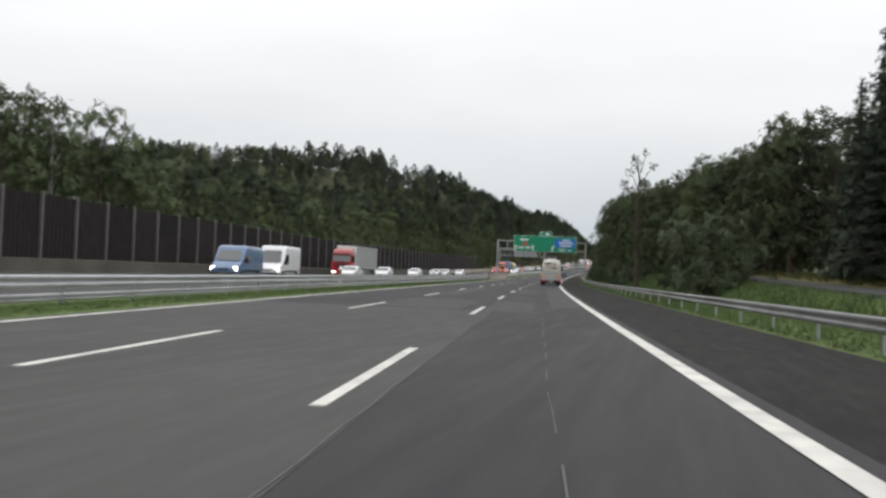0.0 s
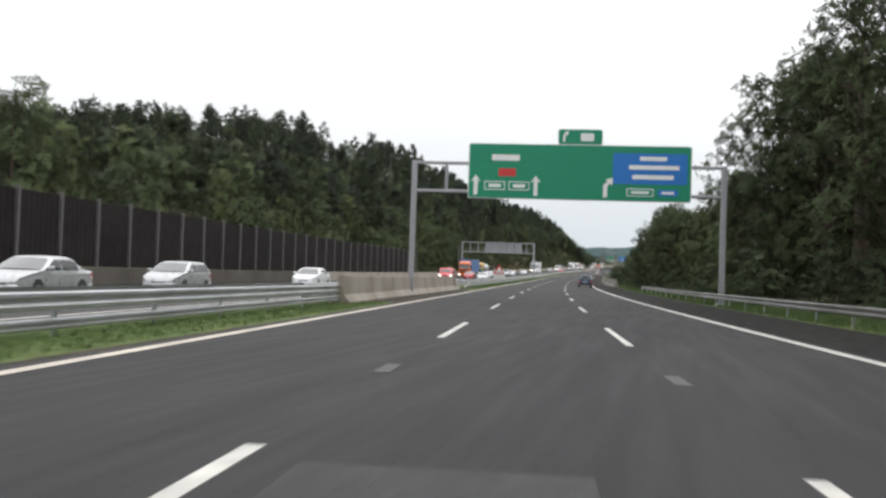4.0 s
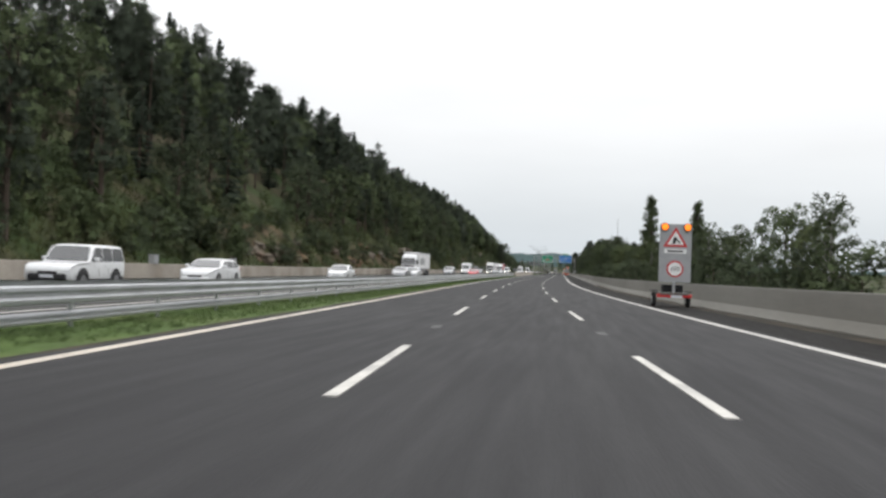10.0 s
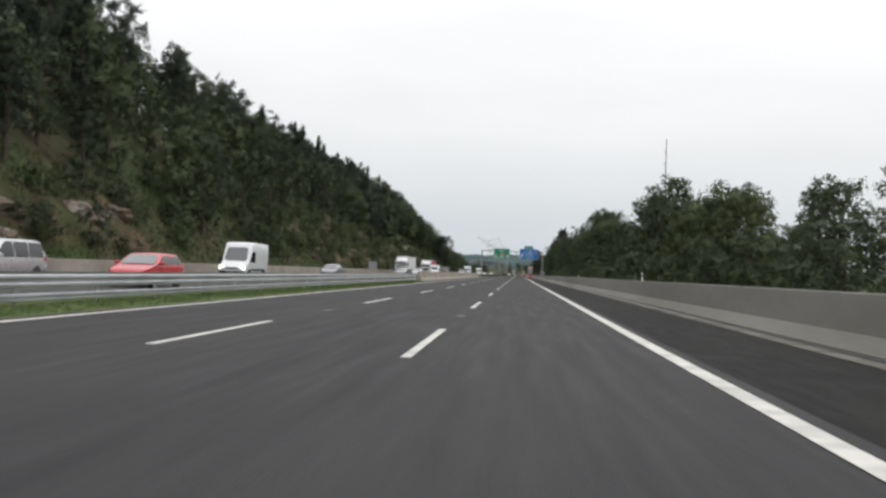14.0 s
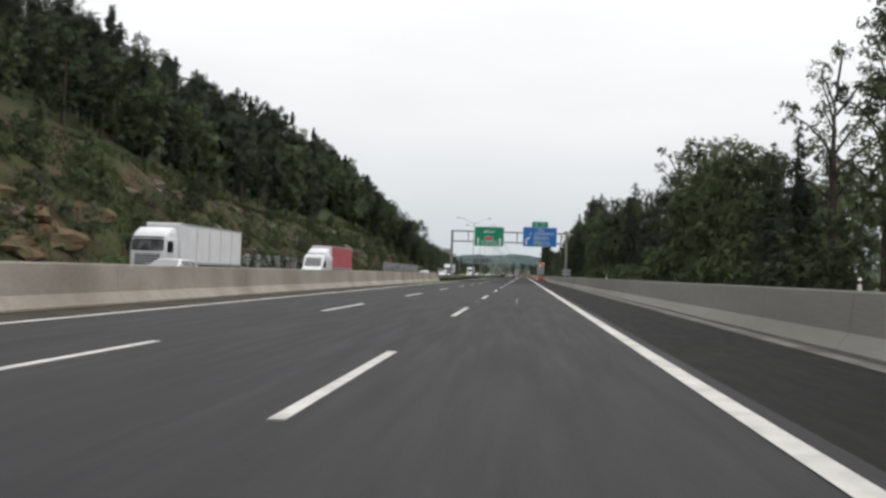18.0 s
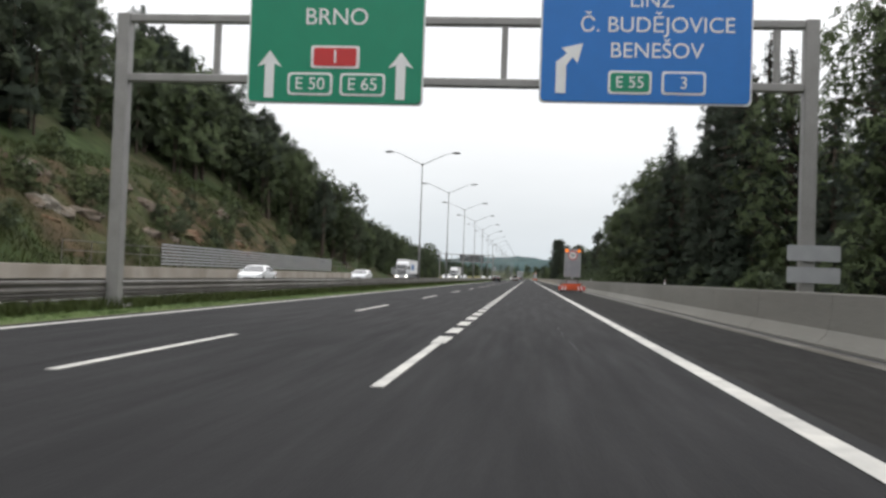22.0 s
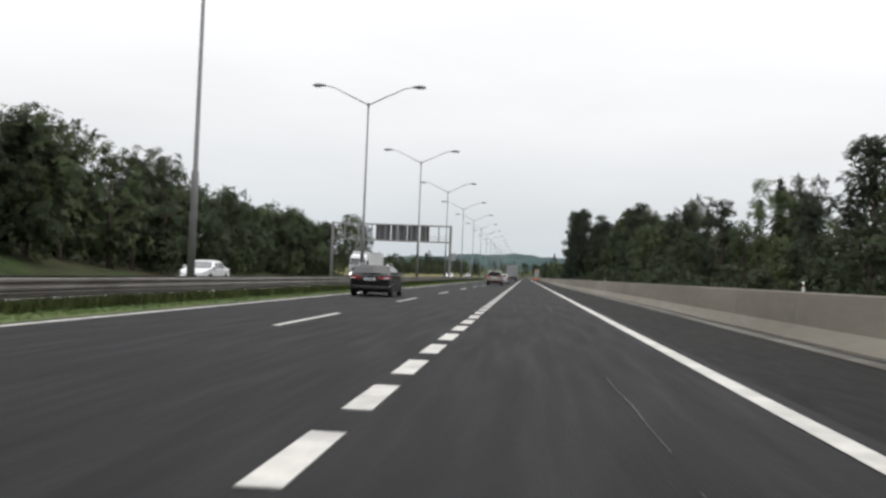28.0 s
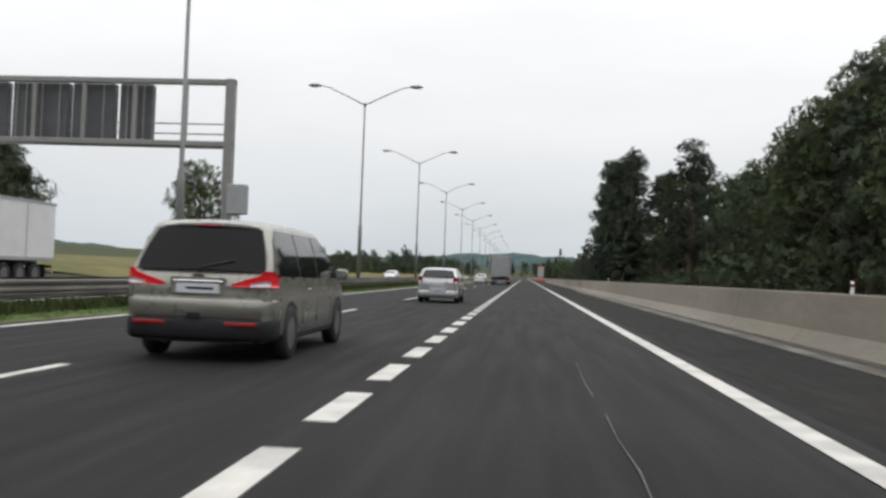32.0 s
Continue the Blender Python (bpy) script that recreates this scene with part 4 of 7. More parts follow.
# ---------- brown noise barrier ----------
noise_wall = thing("noise_barrier", Matrix.Identity(4), "tall dark brown noise barrier of ribbed panels between posts", "noise barrier")
NP = Geo()
wave = []
for k in range(16):
    y0, x = -2.0 + k * 0.25, (0.055 if k % 2 else 0.03)
    wave += [(x, y0 + 0.02), (x, y0 + 0.23)]
rib = wave + [(-x, y) for x, y in reversed(wave)]
NP.loft([[(x, y, z) for x, y in rib] for z in (-0.975, 0.975)])
NPM = NP.mesh("panel", M_NOISE)
NPOST = Geo().box((0, 0, 2.5), (0.22, 0.2, 5.2), ch=0.02).mesh("post", M_NOISE_POST)
for s in np.arange(-76, 316, 4.2):
    part("post", NPOST, None, noise_wall, m=place(float(s), -32.2))
    if s < 310:
        for z in (1.95, 3.9):
            part("panel", NPM, None, noise_wall, m=place(float(s) + 2.1, -32.25, z + 0.05))
# steel slat fence on the wall below the rock cut
for s0, s1, slats in ((803, 819, 0), (819, 884, 1), (884, 899, 0)):
    fence = thing("slat_fence", Matrix.Identity(4), "grey steel slat fence on top of the wall" if slats else "thin steel railing on top of the wall", "fence", "fences below the rock slope")
    for s in np.arange(s0, s1 + 0.1, 4):
        part("post", Geo().box((0, 0, 1.28), (0.06, 0.06, 2.7), ch=0.01), M_STEEL_DARK, fence, m=place(float(s), -31.9))
    for z in (np.arange(1.2, 2.8, 0.26) if slats else (1.9, 2.55)):
        part("slat", ribbon("slat", [(-31.84, z), (-31.84, z + (0.15 if slats else 0.06)), (-31.88, z + (0.15 if slats else 0.06)), (-31.88, z)], s0, s1, M_GANTRY if slats else M_STEEL_DARK, 8, True), None, fence)
# short angled slat screens behind the wall
for s in np.arange(713, 784, 4.3):
    sc = thing("slat_screen", place(float(s), -32.6, float(terrain(s, -32.6)) - 0.1, 35), "short grey steel slat screen behind the wall", "fence", "slat screens behind the wall")
    for x in (-0.7, 0.7):
        part("post", Geo().box((x, 0, 1.3), (0.08, 0.08, 2.9), ch=0.01), M_GANTRY, sc)
    for z in np.arange(1.1, 2.75, 0.24):
        part("slat", Geo().box((0, -0.05, z), (1.7, 0.03, 0.14), ch=0.008), M_SIGNBACK, sc)

# ---------- trees ----------
rng = np.random.default_rng(7)


def unit_rows(a):
    return a / np.maximum(np.linalg.norm(a, axis=1), 1e-6)[:, None]


def leaf_clumps(centres, size, outs, sizes, rg=rng):
    """One leaf clump at each centre, turned loosely outwards; returns corners, faces and each corner's outward direction."""
    n = len(centres)
    face = unit_rows(outs + 0.55 * rg.normal(size=(n, 3)))
    a = unit_rows(np.cross(face, rg.normal(size=(n, 3))))
    b = np.cross(face, a)
    sz = size * sizes[:, None] * rg.uniform(0.6, 1.35, (n, 1))
    a, b = a * sz * 0.5, b * sz * 0.5 * rg.uniform(0.5, 1.0, (n, 1))
    v = np.stack([centres - a * 1.05 - b * 0.75, centres + a * 1.15 - b * 0.65, centres + b * 1.2], 1).reshape(-1, 3)
    return v, np.arange(3 * n).reshape(n, 3), np.repeat(unit_rows(outs), 3, axis=0)


def crown_points(kind, h, spread, count, rg):
    """Where the leaves of a tree of that kind stand, its foot at the origin, and its limbs."""
    pts, outs, sizes, limbs = [], [], [], []
    if kind == "spruce":
        z, step = 0.08 * h, (0.055 if count == 0 else 0.085)
        while z < h * 0.985:
            r = spread * (1 - z / h) ** 0.85 + 0.12
            for k in range(int(4 + 4 * r)):
                t = rg.uniform(0, 6.283)
                rr = r * rg.uniform(0.6, 1.08)
                m = max(3, int(8 * rr))
                f = rg.uniform(0.15, 1, m)
                drop = -0.28 * rr * f + 0.10 * rr * f * f
                pts.append(np.stack([np.cos(t) * rr * f, np.sin(t) * rr * f, z + drop], 1) + rg.normal(0, 0.10, (m, 3)))
                outs.append(np.array([math.cos(t) * 0.75, math.sin(t) * 0.75, 0.6]) + rg.normal(0, 0.12, (m, 3)))
                sizes.append(np.full(m, 0.50 + 0.50 * (1 - z / h) ** 0.6))
                if k % 3 == 0:
                    limbs.append([(0, 0, z), (math.cos(t) * rr * 0.9, math.sin(t) * rr * 0.9, z - 0.2 * rr)])
            z += step * h * rg.uniform(0.55, 1.1) * (1.0 - 0.62 * z / h)
    else:
        if kind == "pine":
            lo, nc = 0.30, 30
        elif kind == "poplar":
            lo, nc = 0.06, 150
        elif kind == "bush":
            lo, nc = 0.05, 20
        elif kind == "sparse":
            lo, nc = 0.30, 20
        else:
            lo, nc = 0.16, 36
        for k in range(nc):
            f = lo + (1 - lo) * (k + rg.uniform(0, 1)) / nc
            g = (f - lo) / (1 - lo)
            if kind == "pine":
                w = spread * (0.95 - 0.75 * g ** 2.2)
            elif kind == "poplar":
                w = spread * (0.16 + 0.62 * math.sin(math.pi * (0.12 + 0.86 * g) ** 0.8))
            else:
                w = spread * (0.45 + 0.62 * math.sin(math.pi * min(g * 0.92 + 0.08, 1) ** 0.85))
            t = k * 2.399 + rg.uniform(-0.5, 0.5)
            d = w * rg.uniform(0.35, 1.0)
            c = np.array([math.cos(t) * d, math.sin(t) * d, f * h + rg.uniform(-0.04, 0.02) * h])
            if kind not in ("poplar", "bush"):
                c[2] -= 0.05 * d
            rad = (0.24 if kind == "sparse" else 0.36) * spread * rg.uniform(0.6, 1.25) * (0.75 if kind == "poplar" else 1)
            m = int(count / nc * (rad / (0.36 * spread)) ** 2) + 1
            q = rg.normal(size=(m, 3))
            q /= np.linalg.norm(q, axis=1)[:, None]
            q *= (rg.uniform(0.25, 1, (m, 1)) ** 0.5) * rad * np.array([1.0, 1.0, 0.62 if kind == "pine" else 0.8])
            pts.append(c + q)
            outs.append(0.75 * q / rad + np.array([math.cos(t) * d / spread * 0.5, math.sin(t) * d / spread * 0.5, 0.5 if kind == "pine" else 0.3]))
            sizes.append(np.full(m, 1.0))
            limbs.append([(0, 0, max(0.12, f - 0.16) * h), tuple(c * np.array([0.55, 0.55, 1]) - np.array([0, 0, 0.05 * h])), tuple(c)])
        if kind == "bush":
            pts.append(np.stack([rg.normal(0, spread * 0.55, 60), rg.normal(0, spread * 0.55, 60), rg.uniform(0.05, 0.4, 60) * h], 1))
            outs.append(pts[-1] / spread * np.array([1, 1, 0]) + np.array([0, 0, 0.5]))
            sizes.append(np.full(60, 1.0))
    return np.concatenate(pts), np.concatenate(outs), np.concatenate(sizes), limbs


def tree_meshes(kind, h, spread, count, size, leaf, bark, seed):
    rg = np.random.default_rng(seed)
    pts, outs, sizes, limbs = crown_points(kind, h, spread, count, rg)
    pts[:, 2] = np.maximum(pts[:, 2], 0.12)
    g = Geo()
    r0 = 0.018 * h if kind != "bush" else 0.05
    bend = rg.uniform(-0.02, 0.02, 2) * h
    top = 0.96 if kind in ("spruce", "pine", "poplar") else 0.8
    g.tube([(0, 0, -0.3), (bend[0] * 0.3, bend[1] * 0.3, 0.25 * h), (bend[0], bend[1], 0.55 * h), (bend[0] * 0.6, bend[1] * 0.6, top * h)], [r0 * 1.35, r0, r0 * 0.62, r0 * 0.15], 7)
    for l in limbs[::1 if size < 0.56 and kind != "bush" and bark != M_BARK_PALE else 3]:
        g.tube(l, list(np.linspace(r0 * 0.34, r0 * 0.08, len(l))), 3, caps=False)
    v, q, o = leaf_clumps(pts, size, outs, sizes, rg)
    return g.mesh("trunk", bark), numpy_mesh("crown", v, q, leaf, puff=o), h, kind


def plant(model, name, s, u, scale, turn, label, group, lean=1.0):
    trunk, crown, h, kind = model
    z = float(terrain(s, u))
    root = thing(name, place(float(s), float(u), z - 0.05, turn) @ Matrix.Diagonal((scale * lean, scale * lean, scale, 1)), label, "tree" if kind != "bush" else "bush", group)
    part("trunk", trunk, None, root)
    part("crown", crown, None, root)
    return root


FINE = {
    "broad": [tree_meshes("broad", 12, 3.6, 2500, 0.54, M_LEAF[i % 2], M_BARK, 11 + i) for i in range(3)],
    "fresh": [tree_meshes("broad", 9, 3.0, 2100, 0.50, M_LEAF[2 - 2 * (i % 2)], M_BARK, 21 + i) for i in range(2)],
    "pine": [tree_meshes("pine", 15, 2.9, 2200, 0.54, M_LEAF[3], M_BARK, 31 + i) for i in range(2)],
    "spruce": [tree_meshes("spruce", 16, 3.2, 0, 0.55, M_LEAF[4], M_BARK, 41 + i) for i in range(2)],
    "birch": [tree_meshes("broad", 12, 2.4, 1900, 0.42, M_LEAF[0], M_BARK_PALE, 51)],
    "poplar": [tree_meshes("poplar", 16, 1.9, 6500, 0.5, M_LEAF[0], M_BARK, 61)],
    "sparse": [tree_meshes("sparse", 15, 3.2, 1900, 0.40, M_LEAF[1], M_BARK, 71)],
    "bush": [tree_meshes("bush", 3.2, 2.2, 520, 0.46, M_LEAF[(0, 1, 1)[i]], M_BARK, 81 + i) for i in range(3)],
}
PLAIN = {
    "broad": [tree_meshes("broad", 12, 3.6, 620, 0.9, M_LEAF[i % 2], M_BARK, 211 + i) for i in range(3)],
    "fresh": [tree_meshes("broad", 9, 3.0, 540, 0.84, M_LEAF[2 - 2 * (i % 2)], M_BARK, 221 + i) for i in range(2)],
    "pine": [tree_meshes("pine", 15, 2.9, 590, 0.88, M_LEAF[3], M_BARK, 231 + i) for i in range(2)],
    "spruce": [tree_meshes("spruce", 16, 3.2, 1, 0.7, M_LEAF[4], M_BARK, 241)],
    "birch": [tree_meshes("broad", 12, 2.4, 700, 0.65, M_LEAF[0], M_BARK_PALE, 251)],
    "sparse": [tree_meshes("sparse", 15, 3.2, 700, 0.62, M_LEAF[1], M_BARK, 271)],
}
WORDS = {"broad": "leafy dark green broadleaf tree", "fresh": "bright green young broadleaf tree", "pine": "tall dark pine with a bare lower trunk", "spruce": "dark green conical spruce", "birch": "slender birch with pale trunk", "poplar": "narrow columnar poplar", "sparse": "tall thinly leaved tree with gaps in its crown", "bush": "dense rounded green bush"}
HEIGHT = {"broad": 12, "fresh": 9, "pine": 15, "spruce": 16, "birch": 12, "poplar": 16, "sparse": 15, "bush": 3.2}


def grow(kind, s, u, h, where, group, wide=1.0, plain=False):
    models = PLAIN[kind] if plain else FINE[kind]
    return plant(models[int(rng.integers(len(models)))], kind + "_tree" if kind not in ("bush",) else "bush", s, u, h / HEIGHT[kind], float(rng.uniform(0, 360)), WORDS[kind] + where, group, wide)


# right side, by stretches: from, to, metres between trees, u range, height range, kinds
RIGHT = [
    (54, 64, 3.5, (15.8, 19), (14, 17), ("spruce", "pine", "spruce")),
    (74, 94, 3.2, (15.5, 20), (10.3, 12), ("broad", "broad", "broad")),
    (94, 115, 4.0, (13.5, 18), (10, 12), ("broad", "fresh", "broad")),
    (115, 150, 4.2, (11, 19), (10.6, 12.4), ("broad", "fresh", "pine", "fresh")),
    (150, 188, 4.0, (10, 17), (12, 14), ("broad", "broad", "birch", "broad")),
    (188, 212, 4.0, (10, 17), (14, 16.5), ("broad", "broad", "sparse")),
    (212, 258, 4.4, (9.5, 17), (8.5, 10.5), ("broad", "broad", "fresh", "broad")),
    (258, 282, 3.6, (8.5, 13), (9.4, 11.0), ("broad", "broad", "broad")),
    (282, 291, 3.2, (8.2, 12), (8.2, 9.3), ("broad", "broad")),
    (291, 305, 3.8, (8.2, 12), (4.4, 5.2), ("broad", "fresh")),
    (305, 345, 4.6, (8.5, 15), (5.5, 7.5), ("broad", "fresh", "broad")),
    (345, 440, 5.2, (9, 20), (4.5, 7), ("fresh", "broad", "birch", "pine")),
    (440, 480, 5.2, (10, 20), (6, 8), ("broad", "birch", "broad", "pine")),
    (480, 555, 4.8, (11, 20), (5.0, 7.2), ("broad", "birch", "fresh", "broad")),
    (555, 578, 4.2, (11.5, 19), (7, 8.6), ("broad", "birch", "broad", "fresh")),
    (578, 604, 4.2, (11.5, 19), (9.6, 11.8), ("broad", "birch", "broad", "sparse")),
    (604, 625, 5.0, (11.5, 19), (7, 8.5), ("broad", "birch", "broad")),
    (625, 640, 4.4, (11, 16), (9.6, 10.8), ("broad", "broad", "fresh")),
    (640, 652, 4.0, (11, 15), (11.5, 12.8), ("broad", "broad", "birch")),
    (652, 667, 4.0, (11.5, 15), (12.6, 13.8), ("birch", "sparse", "birch")),
    (667, 698, 3.8, (10.5, 15), (8.8, 10.4), ("spruce", "broad", "pine", "broad")),
    (698, 706, 3.6, (11, 15), (12.6, 14), ("birch", "sparse", "birch")),
    (706, 730, 4.0, (11, 18), (9.2, 11.5), ("spruce", "broad", "pine", "spruce")),
    (730, 745, 4.0, (11, 18), (11, 13.4), ("spruce", "spruce", "pine")),
    (745, 780, 3.3, (10.5, 18), (11, 13.6), ("spruce", "pine", "spruce", "broad")),
    (780, 802, 5.0, (10.5, 17), (11.5, 14.5), ("spruce", "pine", "spruce", "broad")),
    (802, 834, 3.6, (10, 16), (15, 18.5), ("spruce", "pine", "spruce")),
    (834, 858, 3.6, (10.5, 16), (13, 14.8), ("broad", "pine", "broad")),
    (858, 872, 4.0, (10.5, 16), (11, 12.8), ("broad", "pine", "broad")),
    (872, 896, 3.6, (10.8, 14), (11.5, 13.5), ("birch", "sparse", "broad", "pine")),
    (905, 1010, 5.0, (11.5, 20), (5.2, 7.2), ("pine", "fresh", "broad", "broad")),
    (1010, 1035, 4.6, (12, 18), (7.5, 9), ("broad", "pine", "broad")),
    (1035, 1053, 4.0, (13, 18), (8.6, 9.8), ("broad", "broad", "pine")),
    (1053, 1058, 4.0, (13, 18), (10.8, 11.8), ("broad", "pine")),
    (1058, 1073, 3.6, (13.5, 17), (12.8, 13.9), ("pine", "broad", "broad")),
    (1073, 1085, 4.0, (13.5, 18), (11, 12.2), ("broad", "broad", "pine")),
    (1085, 1110, 4.2, (13.5, 18), (9.6, 11), ("broad", "pine", "broad")),
    (1110, 1140, 4.2, (12.5, 18), (13, 15), ("spruce", "pine", "broad")),
    (1140, 1190, 4.2, (10, 15), (16.5, 20), ("spruce", "pine", "spruce")),
    (1190, 1260, 7.0, (14, 26), (8, 13), ("spruce", "pine", "broad")),
]
for s0, s1, gap, (ua, ub), (ha, hb), kinds in RIGHT:
    s = s0
    while s < s1:
        kind = kinds[int(rng.integers(len(kinds)))]
        grow(kind, s, rng.uniform(ua, ua + 0.45 * (ub - ua)), rng.uniform(ha, hb), " beside the road", "trees beside the road")
        s += gap * rng.uniform(0.7, 1.3)
# undergrowth along the right side
for s0, s1, gap, u in ((116, 262, 4.0, 8.8), (262, 440, 5.0, 7.5), (440, 740, 6.5, 8.2), (740, 1120, 7.5, 9.5)):
    for s in np.arange(s0, s1, gap):
        grow("bush", s + rng.uniform(-1, 1), u + rng.uniform(-1.2, 2.2), rng.uniform(1.6, 3.6), " below the trees", "bushes below the trees", rng.uniform(0.9, 1.4))
for s, u, h in ((64.5, 7.6, 4.4), (67, 8.6, 4.8), (70.5, 8.4, 4.2)):
    grow("bush", s, u, h, " beside the guardrail", "bushes below the trees", 0.95)
for k in range(17):
    grow("bush", 713 + 4.3 * k - 2.1 + rng.uniform(-0.5, 0.5), -32.4, rng.uniform(2.5, 3.1), " between the slat screens", "bushes between the screens", 0.72)
grow("bush", 749.0, -13.0, 0.6, " at the barrier's end", "bushes in the median", 2.0)
# single trees that stand out
for s, u, h in ((59.5, 16.2, 16.5), (62.5, 17.2, 15.0), (65.5, 16.4, 12.5)):
    grow("spruce", s, u, h, " beside the road", "trees beside the road")
grow("sparse", 106, 7.6, 14.5, " above its neighbours", "trees beside the road", 0.8)
grow("poplar", 458, 13.2, 10.4, " among the low wood", "trees beside the road", 1.1)
for s, u, h in ((514, 17.5, 8.6), (519, 18.5, 8.0), (525, 18.0, 8.2), (531, 21, 8.2)):
    grow("broad", s, u, h, " above the low wood", "trees beside the road")
grow("poplar", 518, 14.1, 16.0, " rising above the low wood", "trees beside the road", 1.22)
grow("sparse", 297, 10.2, 11.0, " above its neighbours", "trees beside the road", 0.8)
grow("pine", 943.5, 12.4, 12.2, " and open crown", "trees beside the road", 1.0)
grow("pine", 958.6, 12.2, 8.5, " and open crown", "trees beside the road", 1.3)
grow("pine", 991.0, 12.4, 8.2, " and open crown", "trees beside the road", 1.2)
for s, u, h in ((147, 7.9, 2.6), (152, 8.6, 3.2), (158, 8.2, 2.8)):
    grow("fresh", s, u, h, " beside the guardrail", "trees beside the road", 1.4)
grow("spruce", 808, 13.0, 18.5, " beside the road", "trees beside the road")
for s, u, h, w in ((756, 13.6, 15.6, 1.15), (765, 14.2, 14.2, 1.2), (781, 13.4, 15.4, 1.2), (742, 14.6, 13.4, 1.2)):
    plant(FINE["spruce"][s % 2], "spruce_tree", s, u, h / 16, 40.0 * (s % 9), "dark green spruce above the roadside trees", "trees beside the road", w)
for s, u, h in ((1136.5, -43.8, 14.3), (1139, -41.5, 12.0), (1139.5, -46.2, 12.5)):
    grow("broad", s, u, h, " at the field's edge", "trees beyond the opposite carriageway", 0.8)
for s, u, h in ((1105, -53, 10.5), (1112, -58, 11.5), (1118, -56, 10), (1124, -63, 12.5), (1130, -69, 13), (1100, -57, 10)):
    grow("broad", s, u, h, " beyond the field's edge", "trees beyond the opposite carriageway")
# bare dead trunks
for s, u, h in ((589, 12.4, 16.4), (586, 14.0, 11), (593, 15, 12), (596, 16, 10.5), (600, 15.5, 10), (498, 16, 9)):
    snag = thing("dead_tree", place(s, u, float(terrain(s, u))), "bare grey dead trunk above the bushes", "tree", "dead trunks")
    part("trunk", Geo().tube([(0, 0, -0.3), (0.1, 0, h * 0.5), (0.05, 0.05, h)], [0.16, 0.09, 0.03], 6), M_BARK, snag)
    for k in range(6):
        z, t = h * (0.55 + 0.07 * k), k * 2.1
        part("branch", Geo().tube([(0.08, 0, z), (0.08 + math.cos(t) * 0.5, math.sin(t) * 0.5, z + 0.5)], [0.03, 0.01], 4), M_BARK, snag)

# left side: nearest trees of the hillside one by one
LEFT = [
    (-30, 90, 5.5, (-36, -46), (10, 13), ("broad", "fresh", "birch", "broad")),
    (90, 125, 5.0, (-36, -46), (7.5, 9), ("broad", "fresh", "broad")),
    (125, 312, 6.0, (-36, -50), (5, 8.5), ("broad", "fresh", "broad", "fresh")),
    (312, 345, 4.5, (-34.5, -46), (5, 7.5), ("broad", "fresh", "broad", "broad")),
    (345, 400, 4.5, (-34.5, -46), (7, 10), ("broad", "fresh", "broad", "broad")),
    (400, 450, 4.2, (-36, -50), (8, 12), ("pine", "broad", "spruce", "broad")),
    (450, 530, 4.0, (-41, -52), (8, 12), ("pine", "broad", "spruce", "pine", "broad")),
    (530, 578, 2.8, (-40, -49), (8, 11), ("pine", "broad", "pine")),
    (578, 636, 3.8, (-37.5, -50), (8, 11.5), ("pine", "broad", "broad", "pine", "fresh")),
    (636, 700, 4.0, (-43, -53), (8, 11.5), ("pine", "broad", "spruce", "spruce", "broad")),
    (700, 795, 4.5, (-47, -55), (9, 12.5), ("pine", "broad", "pine", "spruce", "broad")),
    (795, 868, 4.2, (-48, -56), (10, 13), ("pine", "broad", "spruce", "broad")),
    (868, 882, 4.0, (-46, -56), (12.5, 15.5), ("pine", "broad", "spruce", "broad")),
    (882, 893, 3.2, (-44.5, -54), (10.5, 12.5), ("pine", "broad", "pine")),
    (893, 916, 2.4, (-35.5, -47), (12, 14.6), ("broad", "broad", "pine")),
    (916, 928, 3.2, (-37, -50), (10.8, 13.2), ("pine", "broad", "pine")),
    (928, 966, 4.0, (-36, -48), (7.5, 10.5), ("pine", "broad", "pine")),
    (966, 1002, 3.4, (-36, -42), (9.6, 11.3), ("broad", "broad", "pine")),
    (1002, 1010, 4.0, (-36, -42), (9.5, 11.5), ("broad", "pine")),
    (1010, 1085, 4.5, (-37, -44), (8.5, 10.5), ("broad", "broad", "broad")),
]
for s0, s1, gap, (ua, ub), (ha, hb), kinds in LEFT:
    s = s0
    while s < s1:
        grow(kinds[int(rng.integers(len(kinds)))], s, rng.uniform(ub, ua), rng.uniform(ha, hb), " on the hillside", "trees of the hillside", plain=True)
        s += gap * rng.uniform(0.6, 1.4)
for s0, s1, gap in ((300, 400, 4.0), (400, 700, 3.6), (700, 885, 7.0)):
    for s in np.arange(s0, s1, gap):
        grow("bush", s + rng.uniform(-2, 2), rng.uniform(-40, -33.8), rng.uniform(1.0, 2.8), " on the rocky slope", "bushes on the rocky slope", rng.uniform(0.9, 1.5))

# the rest of the wood as one mass of small trees
COARSE = []
for i, (kind, h, w, n, sz, li) in enumerate((("pine", 14, 2.8, 150, 1.6, 3), ("pine", 13, 2.6, 140, 1.6, 3), ("broad", 12, 3.6, 170, 1.8, 1), ("broad", 11, 3.4, 170, 1.7, 0), ("spruce", 15, 3.0, 1, 1.3, 4), ("broad", 10, 3.2, 160, 1.65, 2))):
    rg = np.random.default_rng(100 + i)
    p, o, z, _ = crown_points(kind, h, w, n, rg)
    if kind == "spruce":
        few = (rg.uniform(size=len(p)) < 0.22) | (p[:, 2] > 0.8 * h)
        p, o, z = p[few], o[few], z[few]
    COARSE.append((*leaf_clumps(p, sz, o, z, rg), li, h))
masses = {}
TRUNKS = Geo()


